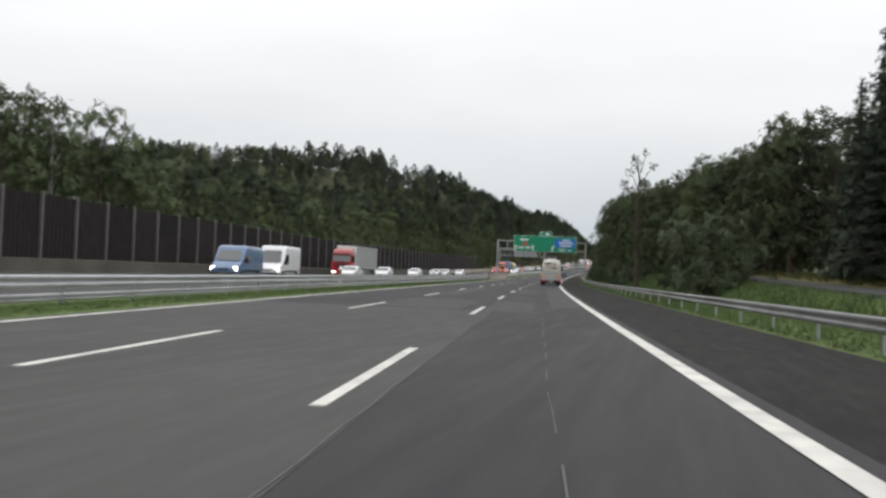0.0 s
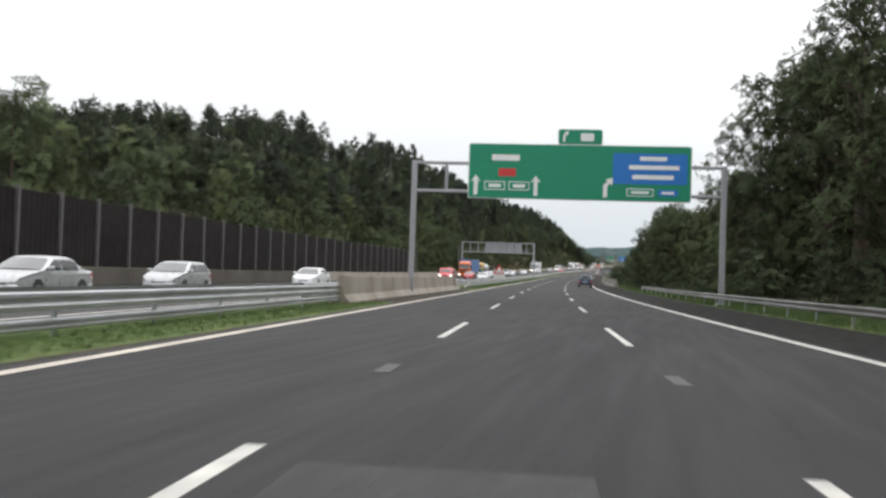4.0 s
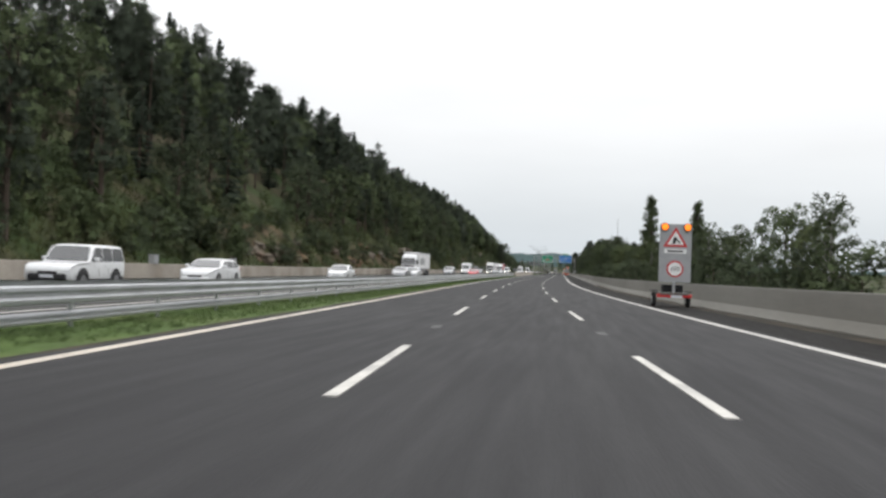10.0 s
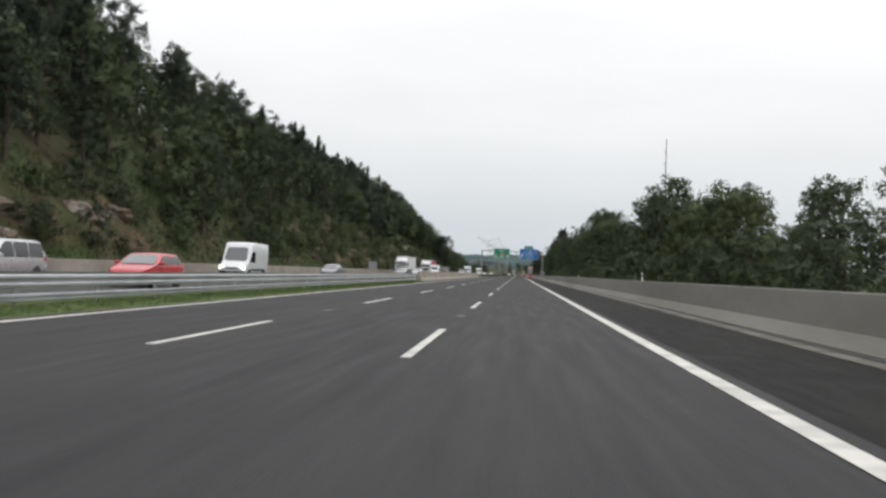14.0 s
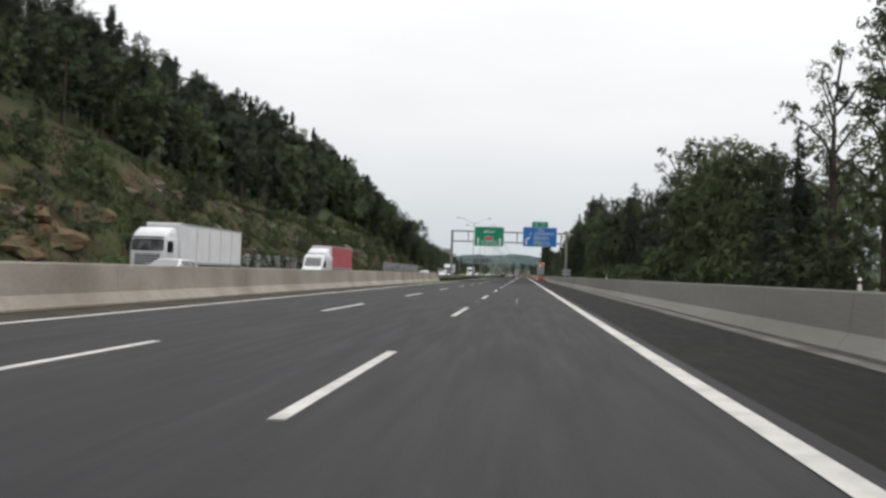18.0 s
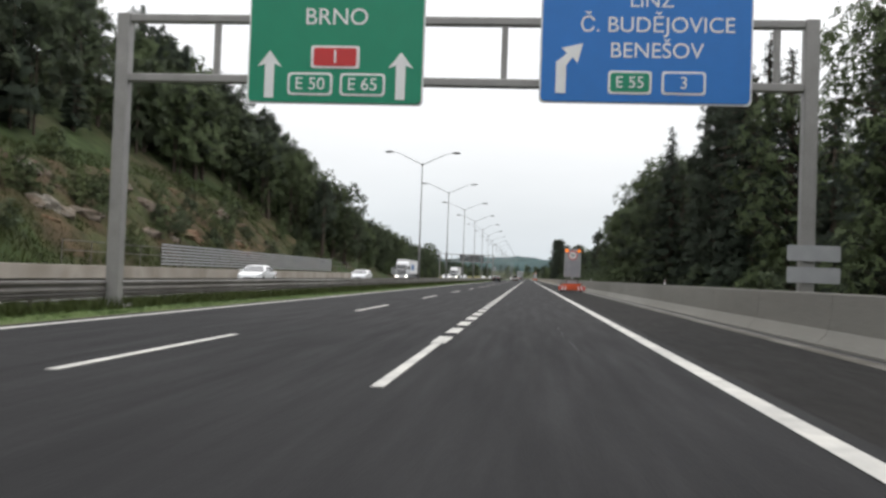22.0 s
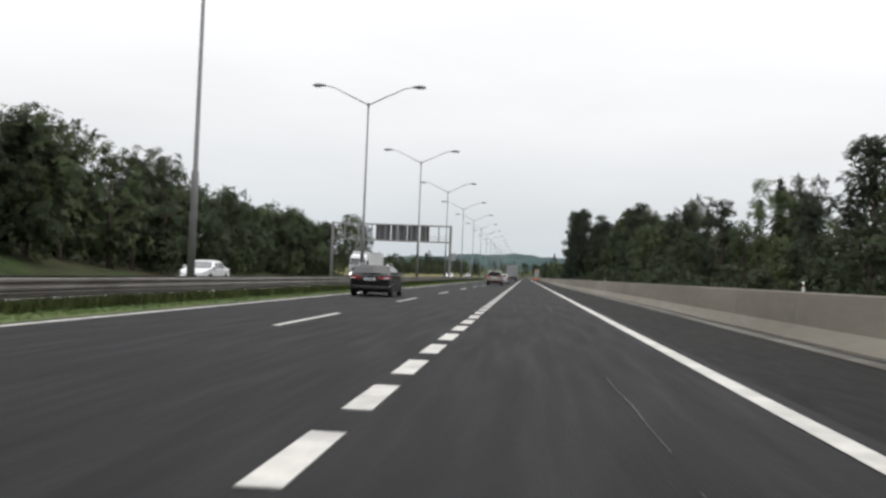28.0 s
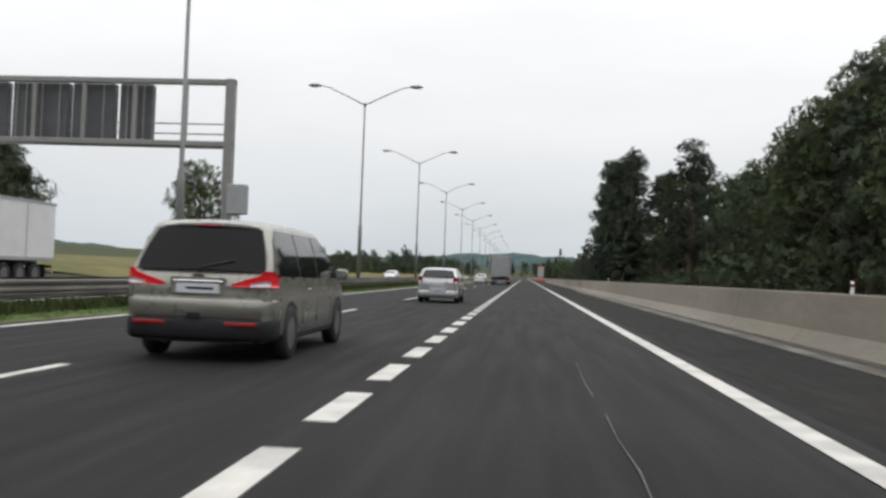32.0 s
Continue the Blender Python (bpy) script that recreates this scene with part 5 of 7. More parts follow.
def scatter(s0, s1, u0, u1, count, mix, scale=(0.8, 1.15)):
    for s, u in zip(rng.uniform(s0, s1, count), rng.uniform(u0, u1, count)):
        v, q, o, li, h = COARSE[mix[int(rng.integers(len(mix)))]]
        k, t = rng.uniform(*scale), rng.uniform(0, 6.283)
        x, y, _ = at_road(s, u)
        z = float(terrain(s, u) + rise(s))
        c, n = math.cos(t) * k, math.sin(t) * k
        w = np.stack([v[:, 0] * c - v[:, 1] * n + x, v[:, 0] * n + v[:, 1] * c + y, v[:, 2] * k + z - 0.1], 1)
        vs, qs, os_, n0 = masses.setdefault(li, ([], [], [], [0]))
        os_.append(np.stack([o[:, 0] * math.cos(t) - o[:, 1] * math.sin(t), o[:, 0] * math.sin(t) + o[:, 1] * math.cos(t), o[:, 2]], 1))
        vs.append(w)
        qs.append(q + n0[0])
        n0[0] += len(w)
        if (u > -70 or u > 0) and k > 0.55:
            TRUNKS.tube([(x, y, z - 0.3), (x, y, z + h * k * 0.8)], [0.17 * k, 0.06 * k], 5, caps=False)


scatter(-60, 210, -110, -46, 190, (2, 3, 5, 3, 2, 5, 1), (0.66, 0.96))
scatter(210, 330, -110, -46, 75, (2, 3, 5, 3, 2, 0, 1))
scatter(300, 395, -100, -44, 105, (2, 3, 0, 1, 5), (0.65, 0.95))
scatter(395, 420, -100, -44, 28, (2, 3, 0, 1, 5), (0.7, 0.95))
scatter(400, 900, -84, -47, 420, (0, 1, 2, 4, 3, 1, 0))
scatter(905, 940, -75, -47, 30, (2, 3, 0, 2))
scatter(940, 1060, -75, -42, 50, (2, 3, 0, 2), (0.55, 0.8))
scatter(940, 1085, -45, -35.5, 110, (2, 3, 2), (0.5, 0.8))
scatter(940, 1085, -42, -33.5, 110, (2, 3, 2), (0.2, 0.36))
scatter(915, 970, -46, -33.5, 55, (2, 3, 5), (0.2, 0.4))
for s0, s1, n in ((392, 440, 85), (440, 490, 34), (490, 575, 38), (575, 640, 44), (640, 705, 80), (705, 795, 45), (795, 890, 50), (890, 912, 12)):
    scatter(s0, s1, -46, -34.5, n, (2, 3, 5, 3, 5), (0.14, 0.34))
scatter(450, 490, -170, -84, 30, (0, 1, 2, 0, 3), (0.6, 0.85))
scatter(490, 620, -170, -84, 84, (0, 1, 2, 0, 3), (0.9, 1.25))
scatter(860, 930, -62, -47, 55, (2, 3, 0, 2), (0.85, 1.05))
scatter(80, 262, 17, 26, 50, (2, 3, 3), (0.8, 1.1))
scatter(655, 905, 18, 26, 50, (2, 3, 0, 4), (0.7, 1.0))
scatter(905, 1060, 18, 26, 30, (2, 3, 0), (0.4, 0.6))
scatter(1060, 1130, 18, 26, 14, (2, 3, 0, 4), (0.7, 1.0))
scatter(555, 625, 18, 26, 12, (2, 3, 5), (0.45, 0.65))
scatter(312, 400, -46, -33.6, 110, (2, 3, 5, 3), (0.25, 0.5))
scatter(-60, 260, -200, -110, 150, (0, 1, 2, 0, 3), (0.8, 1.1))
scatter(390, 540, -300, -165, 240, (2, 1, 3, 0, 3), (0.5, 0.75))
scatter(-60, 420, -440, -200, 330, (2, 1, 3, 0, 3), (0.6, 0.9))
scatter(260, 400, -160, -84, 210, (0, 1, 2, 0, 3), (0.5, 0.75))
scatter(400, 450, -160, -84, 75, (0, 1, 2, 0, 3), (0.6, 0.9))
scatter(60, 440, 20, 40, 46, (2, 3, 0, 4))
scatter(660, 760, 20, 40, 12, (2, 3, 0, 4))
scatter(740, 1300, 20, 40, 70, (0, 4, 2, 3))
scatter(1250, 1900, 12, 60, 120, (2, 0, 4, 3))
scatter(1420, 1900, -120, -45, 50, (2, 3, 0))
scatter(1225, 1460, -60, -45, 330, (2, 3, 2), (0.22, 0.40))
scatter(1950, 2600, -300, 300, 130, (0, 2, 4, 3), (0.9, 1.4))
for li, (vs, qs, os_, _) in masses.items():
    tagged(new("woodland", numpy_mesh("woodland", np.concatenate(vs), np.concatenate(qs), M_LEAF[li], puff=np.concatenate(os_))), ("mass of " + ("bright green", "dark green", "fresh green", "dark pine", "dark spruce")[li] + " tree crowns covering the hillside"), "woodland", kind="stuff")
tagged(new("woodland_trunks", TRUNKS.mesh("woodland_trunks", M_BARK)), "many dark trunks of the hillside wood", "woodland", kind="stuff")

# ---------- rock outcrops of the cutting ----------
def rock_mesh(seed):
    bm = bmesh.new()
    bmesh.ops.create_icosphere(bm, subdivisions=3, radius=1)
    off = Vector((seed * 7.1, seed * 3.3, 0))
    for v in bm.verts:
        n = noise.noise(v.co * 1.3 + off) * 0.55 + noise.noise(v.co * 3.1 + off) * 0.22
        v.co *= 1 + n
        v.co.z = round(v.co.z * 2.5) / 2.5 * 0.3 + v.co.z * 0.7
    me = bpy.data.meshes.new("rock")
    bm.to_mesh(me)
    bm.free()
    me.materials.append((M_SOIL, M_ROCK, M_ROCK_PALE, M_SOIL, M_ROCK, M_ROCK)[seed % 6])
    return me


# open faces of soil, turf and rock between the trees
for s0, s1, ub in ((434, 482, -41), (486, 576, -40.5), (636, 702, -43), (708, 798, -46.5), (804, 899, -46)):
    ns, nu = int((s1 - s0) / 1.2), int((-34.2 - ub) / 0.8)
    fs_, fu_ = np.meshgrid(np.linspace(s0, s1, ns), np.linspace(ub, -34.2, nu), indexing="ij")
    fx, fy, _ = at_road(fs_, fu_)
    edge = np.clip(np.minimum.reduce([(fs_ - s0) / 5, (s1 - fs_) / 5, (fu_ - ub) / 2, (-34.2 - fu_) / 1]), 0, 1)
    lump = np.array([noise.noise(Vector((x * 0.45, y * 0.45, 3))) + 0.5 * noise.noise(Vector((x * 1.1, y * 1.1, 8))) for x, y in zip(fx.ravel(), fy.ravel())]).reshape(ns, nu)
    fz = terrain(fs_, fu_) + rise(fs_) + edge * (0.30 + 0.55 * lump) - 0.35 * (1 - edge)
    fi = np.arange(ns * nu).reshape(ns, nu)
    tagged(new("rock_slope", numpy_mesh("rock_slope", np.stack([fx, fy, fz], -1).reshape(-1, 3), np.stack([fi[:-1, :-1], fi[:-1, 1:], fi[1:, 1:], fi[1:, :-1]], -1).reshape(-1, 4), M_SLOPE, True)), "reddish brown soil and turf slope of the cutting", "slope", kind="structure")


ROCKS = [rock_mesh(i) for i in range(6)]
for s0, s1, n, ua, ub in ((436, 480, 10, -35, -38), (492, 574, 19, -35, -38.5), (640, 696, 18, -35, -39), (710, 796, 34, -35, -45), (808, 880, 22, -35, -46)):
    for _ in range(n):
        s, u, k = rng.uniform(s0, s1), rng.uniform(ub, ua), rng.uniform(0.7, 2.0)
        ob = new("rock", ROCKS[int(rng.integers(6))])
        ob.matrix_basis = place(s, u, float(terrain(s, u)) - 0.30 * k, float(rng.uniform(-25, 25))) @ Matrix.Diagonal((k * 0.7, k * 1.6, k * 0.55, 1))
        tagged(ob, "brown grey rock outcrop in the grassy cutting", "rock", "rocks of the cutting")

# ---------- grass ----------
def tufts(name, s0, s1, ua, ub, count, size, mat, label):
    n = count
    s, u = rng.uniform(s0, s1, n), rng.uniform(ua, ub, n)
    x, y, _ = at_road(s, u)
    z = np.maximum(terrain(s, u) + 0.03, -0.02) + rise(s)
    base = np.stack([x, y, z], 1)
    vs = []
    for k in range(4):
        t = rng.uniform(0, 6.283, n)
        d = np.stack([np.cos(t), np.sin(t), np.zeros(n)], 1)
        h = size * rng.uniform(0.5, 1.3, (n, 1))
        p = base + d * 0.05
        w = np.stack([-d[:, 1], d[:, 0], d[:, 2]], 1) * 0.011 * (size / 0.12) ** 0.5
        vs.append(np.stack([p - w, p + w, p + d * h * 0.5 + np.array([0, 0, 1]) * h], 1))
    v = np.concatenate(vs).reshape(-1, 3)
    return tagged(new(name, numpy_mesh(name, v, np.arange(len(v)).reshape(-1, 3), mat)), label, "grass", kind="stuff")


for s0, s1, n in ((-60, 183, 5000), (230, 592, 7200), (742, 1150, 6000)):
    tufts("grass_tufts", s0, s1, -13.9, -11.95, n * 4, 0.08, M_BLADE, "short grass tufts on the median")
tufts("grass_tufts", 746, 1150, -14.3, -12.9, 26000, 0.30, M_BRUSH, "longer darker grass below the median rail")
tufts("grass_tufts", -20, 292, 3.9, 8.5, 30000, 0.15, M_BLADE, "longer grass on the verge by the guardrail")
tufts("grass_tufts", 20, 125, 7.2, 10.2, 9000, 0.28, M_BLADE, "long grass on the bank beyond the guardrail")
tufts("weeds", -20, 110, 14.2, 20, 12000, 0.5, M_WEED, "tall dry weeds on the bank beyond the side road")
tufts("weeds", 380, 900, -43, -33.2, 12000, 0.4, M_WEED, "dry weeds and grass on the rocky slope")
tufts("grass_tufts", 380, 900, -43, -33.2, 22000, 0.45, M_BRUSH, "tall green grass on the rocky slope")
tufts("grass_tufts", 700, 888, -47, -34, 20000, 0.5, M_BRUSH, "tall green grass on the open slope")


# ---------- vehicles ----------
def wheel_meshes(r, w, rim_mat):
    n = 16
    prof = [(-w / 2, r * 0.62), (-w / 2, r * 0.92), (-w * 0.38, r), (w * 0.38, r), (w / 2, r * 0.92), (w / 2, r * 0.62)]
    tyre = Geo()
    tyre.loft([[(x, rr * math.cos(2 * math.pi * j / n), rr * math.sin(2 * math.pi * j / n)) for j in range(n)] for x, rr in prof], caps=False)
    rim = Geo()
    rim.loft([[(x, rr * math.cos(2 * math.pi * j / n), rr * math.sin(2 * math.pi * j / n)) for j in range(n)] for x, rr in ((-w * 0.46, r * 0.64), (-w * 0.30, r * 0.56), (w * 0.30, r * 0.56), (w * 0.46, r * 0.64))])
    for k in range(5):
        t = 2 * math.pi * k / 5
        for x in (-w * 0.36, w * 0.36):
            rim.box((x, 0, r * 0.32), (0.03, r * 0.16, r * 0.56), pose(0, 0, 0, math.degrees(t)))
    return tyre.mesh("tyre", M_RUBBER, True), rim.mesh("rim", rim_mat)


WHEELS = {}


def wheel(root, x, y, r, w, rim=None):
    key = (round(r, 3), round(w, 3), (rim or M_RIM).name)
    if key not in WHEELS:
        WHEELS[key] = wheel_meshes(r, w, rim or M_RIM)
    t = part("wheel", WHEELS[key][0], None, root, m=pose(x, y, r))
    part("rim", WHEELS[key][1], None, t)


def ring(y, w, lo, top, tuck=0.10, crown=0.86):
    """A body's cross-section at y: half width w, from lo to top."""
    mid = lo + (top - lo) * 0.48
    half = [(w * 0.80, lo), (w * 0.96, lo + 0.06), (w, mid), (w * 0.985, top - tuck), (w * 0.95, top - 0.03), (w * crown, top)]
    return [(x, y, z) for x, z in half] + [(-x, y, z) for x, z in reversed(half)]


def pane(root, name, quad, mat, a0, a1, b0, b1, c0=None, c1=None, off=0.012, label="", round_=0.0):
    """A pane on a face: quad = low left, low right, high right, high left; a across, b up; c0, c1: a at the upper edge."""
    q = [Vector(p) for p in quad]
    n = (q[1] - q[0]).cross(q[3] - q[0]).normalized()
    c0, c1 = a0 if c0 is None else c0, a1 if c1 is None else c1

    def at(a, b):
        lo, hi = q[0].lerp(q[1], a), q[3].lerp(q[2], a)
        return lo.lerp(hi, b) + n * off
    k = 0.10
    pts = []
    for a, b in ((a0 + (a1 - a0) * k, b0), (a1 - (a1 - a0) * k, b0), (a1, b0 + (b1 - b0) * k), (c1, b1 - (b1 - b0) * k), (c1 - (c1 - c0) * k, b1), (c0 + (c1 - c0) * k, b1), (c0, b1 - (b1 - b0) * k), (a0, b0 + (b1 - b0) * k)):
        pts.append(at(a, b))
    g = Geo().add([tuple(p) for p in pts] + [tuple(p - n * 0.03) for p in pts], [tuple(range(8)), tuple(reversed(range(8, 16)))] + [(j, 8 + j, 8 + (j + 1) % 8, (j + 1) % 8) for j in range(8)])
    return part(name, g, mat, root, label)


CARS = {
    # length, width, height, window line, wheel radius, rear glass (y low, y high), screen (y high, y low), nose and boot height
    "minivan": dict(L=4.80, W=1.85, H=1.78, belt=1.02, r=0.345, low=0.24, tail=(-2.32, -1.98), screen=(0.70, 1.62), hood=1.02, boot=1.06, roofw=0.76, pillars=(0.30, 0.60)),
    "wagon": dict(L=4.90, W=1.88, H=1.47, belt=0.95, r=0.345, low=0.20, tail=(-2.30, -1.72), screen=(0.28, 1.12), hood=0.92, boot=0.97, roofw=0.74, pillars=(0.30, 0.62)),
    "small": dict(L=3.82, W=1.65, H=1.45, belt=0.93, r=0.29, low=0.20, tail=(-1.84, -1.55), screen=(0.25, 1.05), hood=0.90, boot=0.95, roofw=0.76, pillars=(0.42,)),
    "hatch": dict(L=4.25, W=1.76, H=1.47, belt=0.93, r=0.31, low=0.20, tail=(-2.02, -1.52), screen=(0.30, 1.12), hood=0.88, boot=0.95, roofw=0.75, pillars=(0.48,)),
    "sedan": dict(L=4.55, W=1.78, H=1.44, belt=0.92, r=0.31, low=0.20, tail=(-1.62, -0.95), screen=(0.35, 1.15), hood=0.88, boot=0.98, roofw=0.74, pillars=(0.50,)),
    "offroad": dict(L=3.72, W=1.67, H=1.64, belt=1.02, r=0.335, low=0.36, tail=(-1.82, -1.64), screen=(0.10, 0.60), hood=1.04, boot=1.06, roofw=0.84, pillars=(0.52,)),
    "jeep": dict(L=4.4, W=1.85, H=1.76, belt=1.08, r=0.38, low=0.36, tail=(-2.16, -2.06), screen=(0.38, 0.82), hood=1.08, boot=1.09, roofw=0.86, pillars=(0.34, 0.66)),
}


def grid(name, fn, na, nb, mat, root, label="", thick=None):
    """A curved sheet through fn(a, b), a and b from 0 to 1."""
    vs = [fn(i / na, j / nb) for i in range(na + 1) for j in range(nb + 1)]
    fs = [(i * (nb + 1) + j, (i + 1) * (nb + 1) + j, (i + 1) * (nb + 1) + j + 1, i * (nb + 1) + j + 1) for i in range(na) for j in range(nb)]
    g = Geo().add(vs, fs)
    if thick:
        n = len(vs)
        rim = [i * (nb + 1) for i in range(na + 1)] + [na * (nb + 1) + j for j in range(1, nb + 1)] + [i * (nb + 1) + nb for i in range(na - 1, -1, -1)] + list(range(nb - 1, 0, -1))
        g.v += [tuple(Vector(p) + Vector(thick)) for p in vs]
        g.f += [tuple(n + k for k in reversed(f)) for f in fs] + [(rim[k], rim[(k + 1) % len(rim)], n + rim[(k + 1) % len(rim)], n + rim[k]) for k in range(len(rim))]
    return part(name, g, mat, root, label, smooth=True)


def car(kind, m, mat, label, group, lit=False, braking=False, rails=False, rim=None):
    d = CARS[kind]
    L, W, H, belt, r, low = d["L"], d["W"], d["H"], d["belt"], d["r"], d["low"]
    hw, yr, yf = W / 2, -L / 2, L / 2
    tb, tt = d["tail"]
    stp, sb = d["screen"]
    boxy = kind in ("offroad", "jeep")
    root = thing("car", m, label, "car", group)
    # the side view's outline and the plan's outline
    py = [yr, yr + 0.04] + ([yr + 0.3] if tb > yr + 0.5 else []) + [tb, tt, tt + 0.16, (tt + stp) / 2, stp - 0.25, stp, sb, sb + 0.12, yf - 0.45, yf - 0.10, yf]
    pz = [d["boot"] - 0.12, d["boot"] - 0.02] + ([d["boot"]] if tb > yr + 0.5 else []) + [d["boot"] + 0.04, H - 0.085, H - 0.02, H, H - 0.02, H - 0.08, belt + 0.03, belt, d["hood"] - 0.06, d["hood"] - 0.17, d["hood"] - 0.32]
    wy = [yr, yr + 0.05, yr + 0.16, yr + 0.45, yf - 0.7, yf - 0.3, yf - 0.1, yf]
    wx = [0.90, 0.955, 0.985, 1.0, 1.0, 0.96, 0.86, 0.70] if not boxy else [0.95, 0.985, 1.0, 1.0, 1.0, 0.985, 0.96, 0.90]

    def top(y):
        return float(np.interp(y, py, pz))

    def half(y):
        return hw * float(np.interp(y, wy, wx))

    def belt_at(y):
        return min(belt + 0.05 * max(0, -y) / L, top(y) - 0.015)

    def shell(y, z):
        """Half width of the cabin at y and z."""
        b, t, w = belt_at(y), top(y), half(y) * 0.985
        wr = w * (d["roofw"] + 0.02 + (1 - d["roofw"]) * float(np.clip((H - t) / (H - belt), 0, 1)) ** 1.0)
        f = float(np.clip((z - b) / max(H - belt, 0.05), 0, 1))
        return w + (w * d["roofw"] - w) * (0.35 * f + 0.65 * f * f) if t > belt + 0.1 else min(w, wr)

    rings = []
    ys = sorted(set([round(v, 3) for v in py + wy] + [round(v, 3) for v in np.linspace(tt, stp, 6)] + [round(v, 3) for v in np.linspace(stp, sb, 5)]))
    for y in ys:
        w, b, t = half(y), belt_at(y), top(y)
        end = 0.06 if y <= yr + 0.02 or y >= yf - 0.02 else 0.0
        lo = low + end
        cr = min(0.10, max(t - b, 0.012))
        sh = shell(y, t - cr)
        hs = [(w * 0.55, lo), (w * 0.93, lo + 0.02), (w * 0.985, lo + 0.12), (w, lo + (b - lo) * 0.45), (w, b - 0.14 * (b - lo)), (w * 0.985, b)]
        for f in (0.35, 0.7):
            z = b + (t - cr - b) * f
            hs.append((shell(y, z), z))
        hs += [(sh, t - cr), (sh - 0.035, t - cr * 0.35), (sh * 0.80, t - cr * 0.12), (sh * 0.4, t)]
        rings.append([(x, y, z) for x, z in hs] + [(-x, y, z) for x, z in reversed(hs)])
    part("body", Geo().loft(rings), mat, root, smooth=True)
    # glass
    def side_pane(y0, y1, sx):
        def fn(a, c):
            y = y0 + (y1 - y0) * a
            zl = belt_at(y) + 0.035
            zh = max(zl + 0.012, min(H - 0.13, top(y) - 0.085))
            z = zl + (zh - zl) * c
            return (sx * (shell(y, z) + 0.007), y, z)
        grid("side_window", fn if sx > 0 else (lambda a, c: fn(1 - a, c)), 6, 4, M_GLASS_DARK, root)
    ya, yb = tb + (tt - tb) * 0.55 + 0.10, sb - 0.12
    cuts = [ya, *[ya + (yb - ya) * p for p in d["pillars"]], yb]
    for i in range(len(cuts) - 1):
        for sx in (1, -1):
            side_pane(cuts[i] + (0.035 if i else 0.0), cuts[i + 1] - (0.035 if i < len(cuts) - 2 else 0.0), sx)

    def end_pane(name, y0, y1, k0, k1, inset, dy):
        def fn(a, c):
            f = k0 + (k1 - k0) * c
            y = y0 + (y1 - y0) * f
            w = (shell(y, top(y) - 0.02) - inset) * (1 - 0.05 * c)
            x = (2 * a - 1) * w
            bow = 1 - (x / max(w, 0.1)) ** 2
            return (x, y + dy * (0.018 + 0.03 * bow), top(y) + 0.02 - 0.05 * (1 - bow) * 0.4)
        return grid(name, fn if dy < 0 else (lambda a, c: fn(1 - a, c)), 10, 5, (M_GLASS_REAR if kind == "minivan" else M_GLASS_DARK) if dy < 0 else M_WINDSCREEN, root)
    end_pane("rear_window", tb, tt, 0.02 if kind == "minivan" else 0.10, 0.92, 0.14 if boxy else 0.06 if kind == "minivan" else 0.10, -1)
    if boxy:
        seal = end_pane("window_seal", tb, tt, 0.045, 0.955, 0.095, -1)
        seal.data.materials[0] = M_SIGNBACK
        seal.location.y = 0.012
    end_pane("windscreen", sb, stp, 0.05, 0.95, 0.10, 1)
    # lamps wrap round the rear corners
    zl = {"minivan": 0.93, "wagon": 0.82, "small": 0.80, "hatch": 0.72, "sedan": 0.72, "offroad": 0.70, "jeep": 0.80}[kind]
    zh = {"minivan": 1.13, "wagon": 0.98, "small": 1.06, "hatch": 0.94, "sedan": 0.92, "offroad": 0.88, "jeep": 1.05}[kind]
    inner = {"minivan": 0.46, "wagon": 0.42, "small": 0.78, "hatch": 0.62, "sedan": 0.55, "offroad": 0.76, "jeep": 0.78}[kind]
    for sx in (1, -1):
        def lamp(a, c, e=0.0):
            plan = [(inner * hw, yr - 0.012), (0.86 * hw, yr - 0.012), (0.93 * hw, yr + 0.02), (0.982 * hw, yr + 0.09), (1.004 * hw, yr + 0.30)]
            if boxy:
                plan = [(inner * hw, yr - 0.014), (0.82 * hw, yr - 0.014), (0.86 * hw, yr - 0.014), (0.90 * hw, yr - 0.014), (0.93 * hw, yr - 0.012)]
            k = a * 4
            i = min(int(k), 3)
            x = plan[i][0] + (plan[i + 1][0] - plan[i][0]) * (k - i)
            y = plan[i][1] + (plan[i + 1][1] - plan[i][1]) * (k - i)
            rise = 1.0 if boxy or kind == "small" else (0.15 + 0.85 * min(1, k / 1.4) - 0.35 * max(0, k - 3.2)) if kind == "minivan" else (0.6 + 0.4 * min(1, k / 1.2) - 0.35 * max(0, k - 3.2))
            return (sx * x, y, zl + (zh - zl) * rise * c)
        tl = grid("tail_lamp", lamp if sx > 0 else (lambda a, c: lamp(1 - a, c)), 8, 3, M_TAIL_LIT if braking else M_TAIL, root, thick=(-sx * 0.02, 0.03, 0))
        if not boxy:
            def low_lamp(a, c):
                x, y, z = lamp(0.16 + 0.5 * a, 0.06 + 0.36 * c)
                return (x, y - 0.007, z)
            grid("reverse_lamp", low_lamp if sx > 0 else (lambda a, c: low_lamp(1 - a, c)), 4, 1, M_HEAD, tl, thick=(0, 0.005, 0))
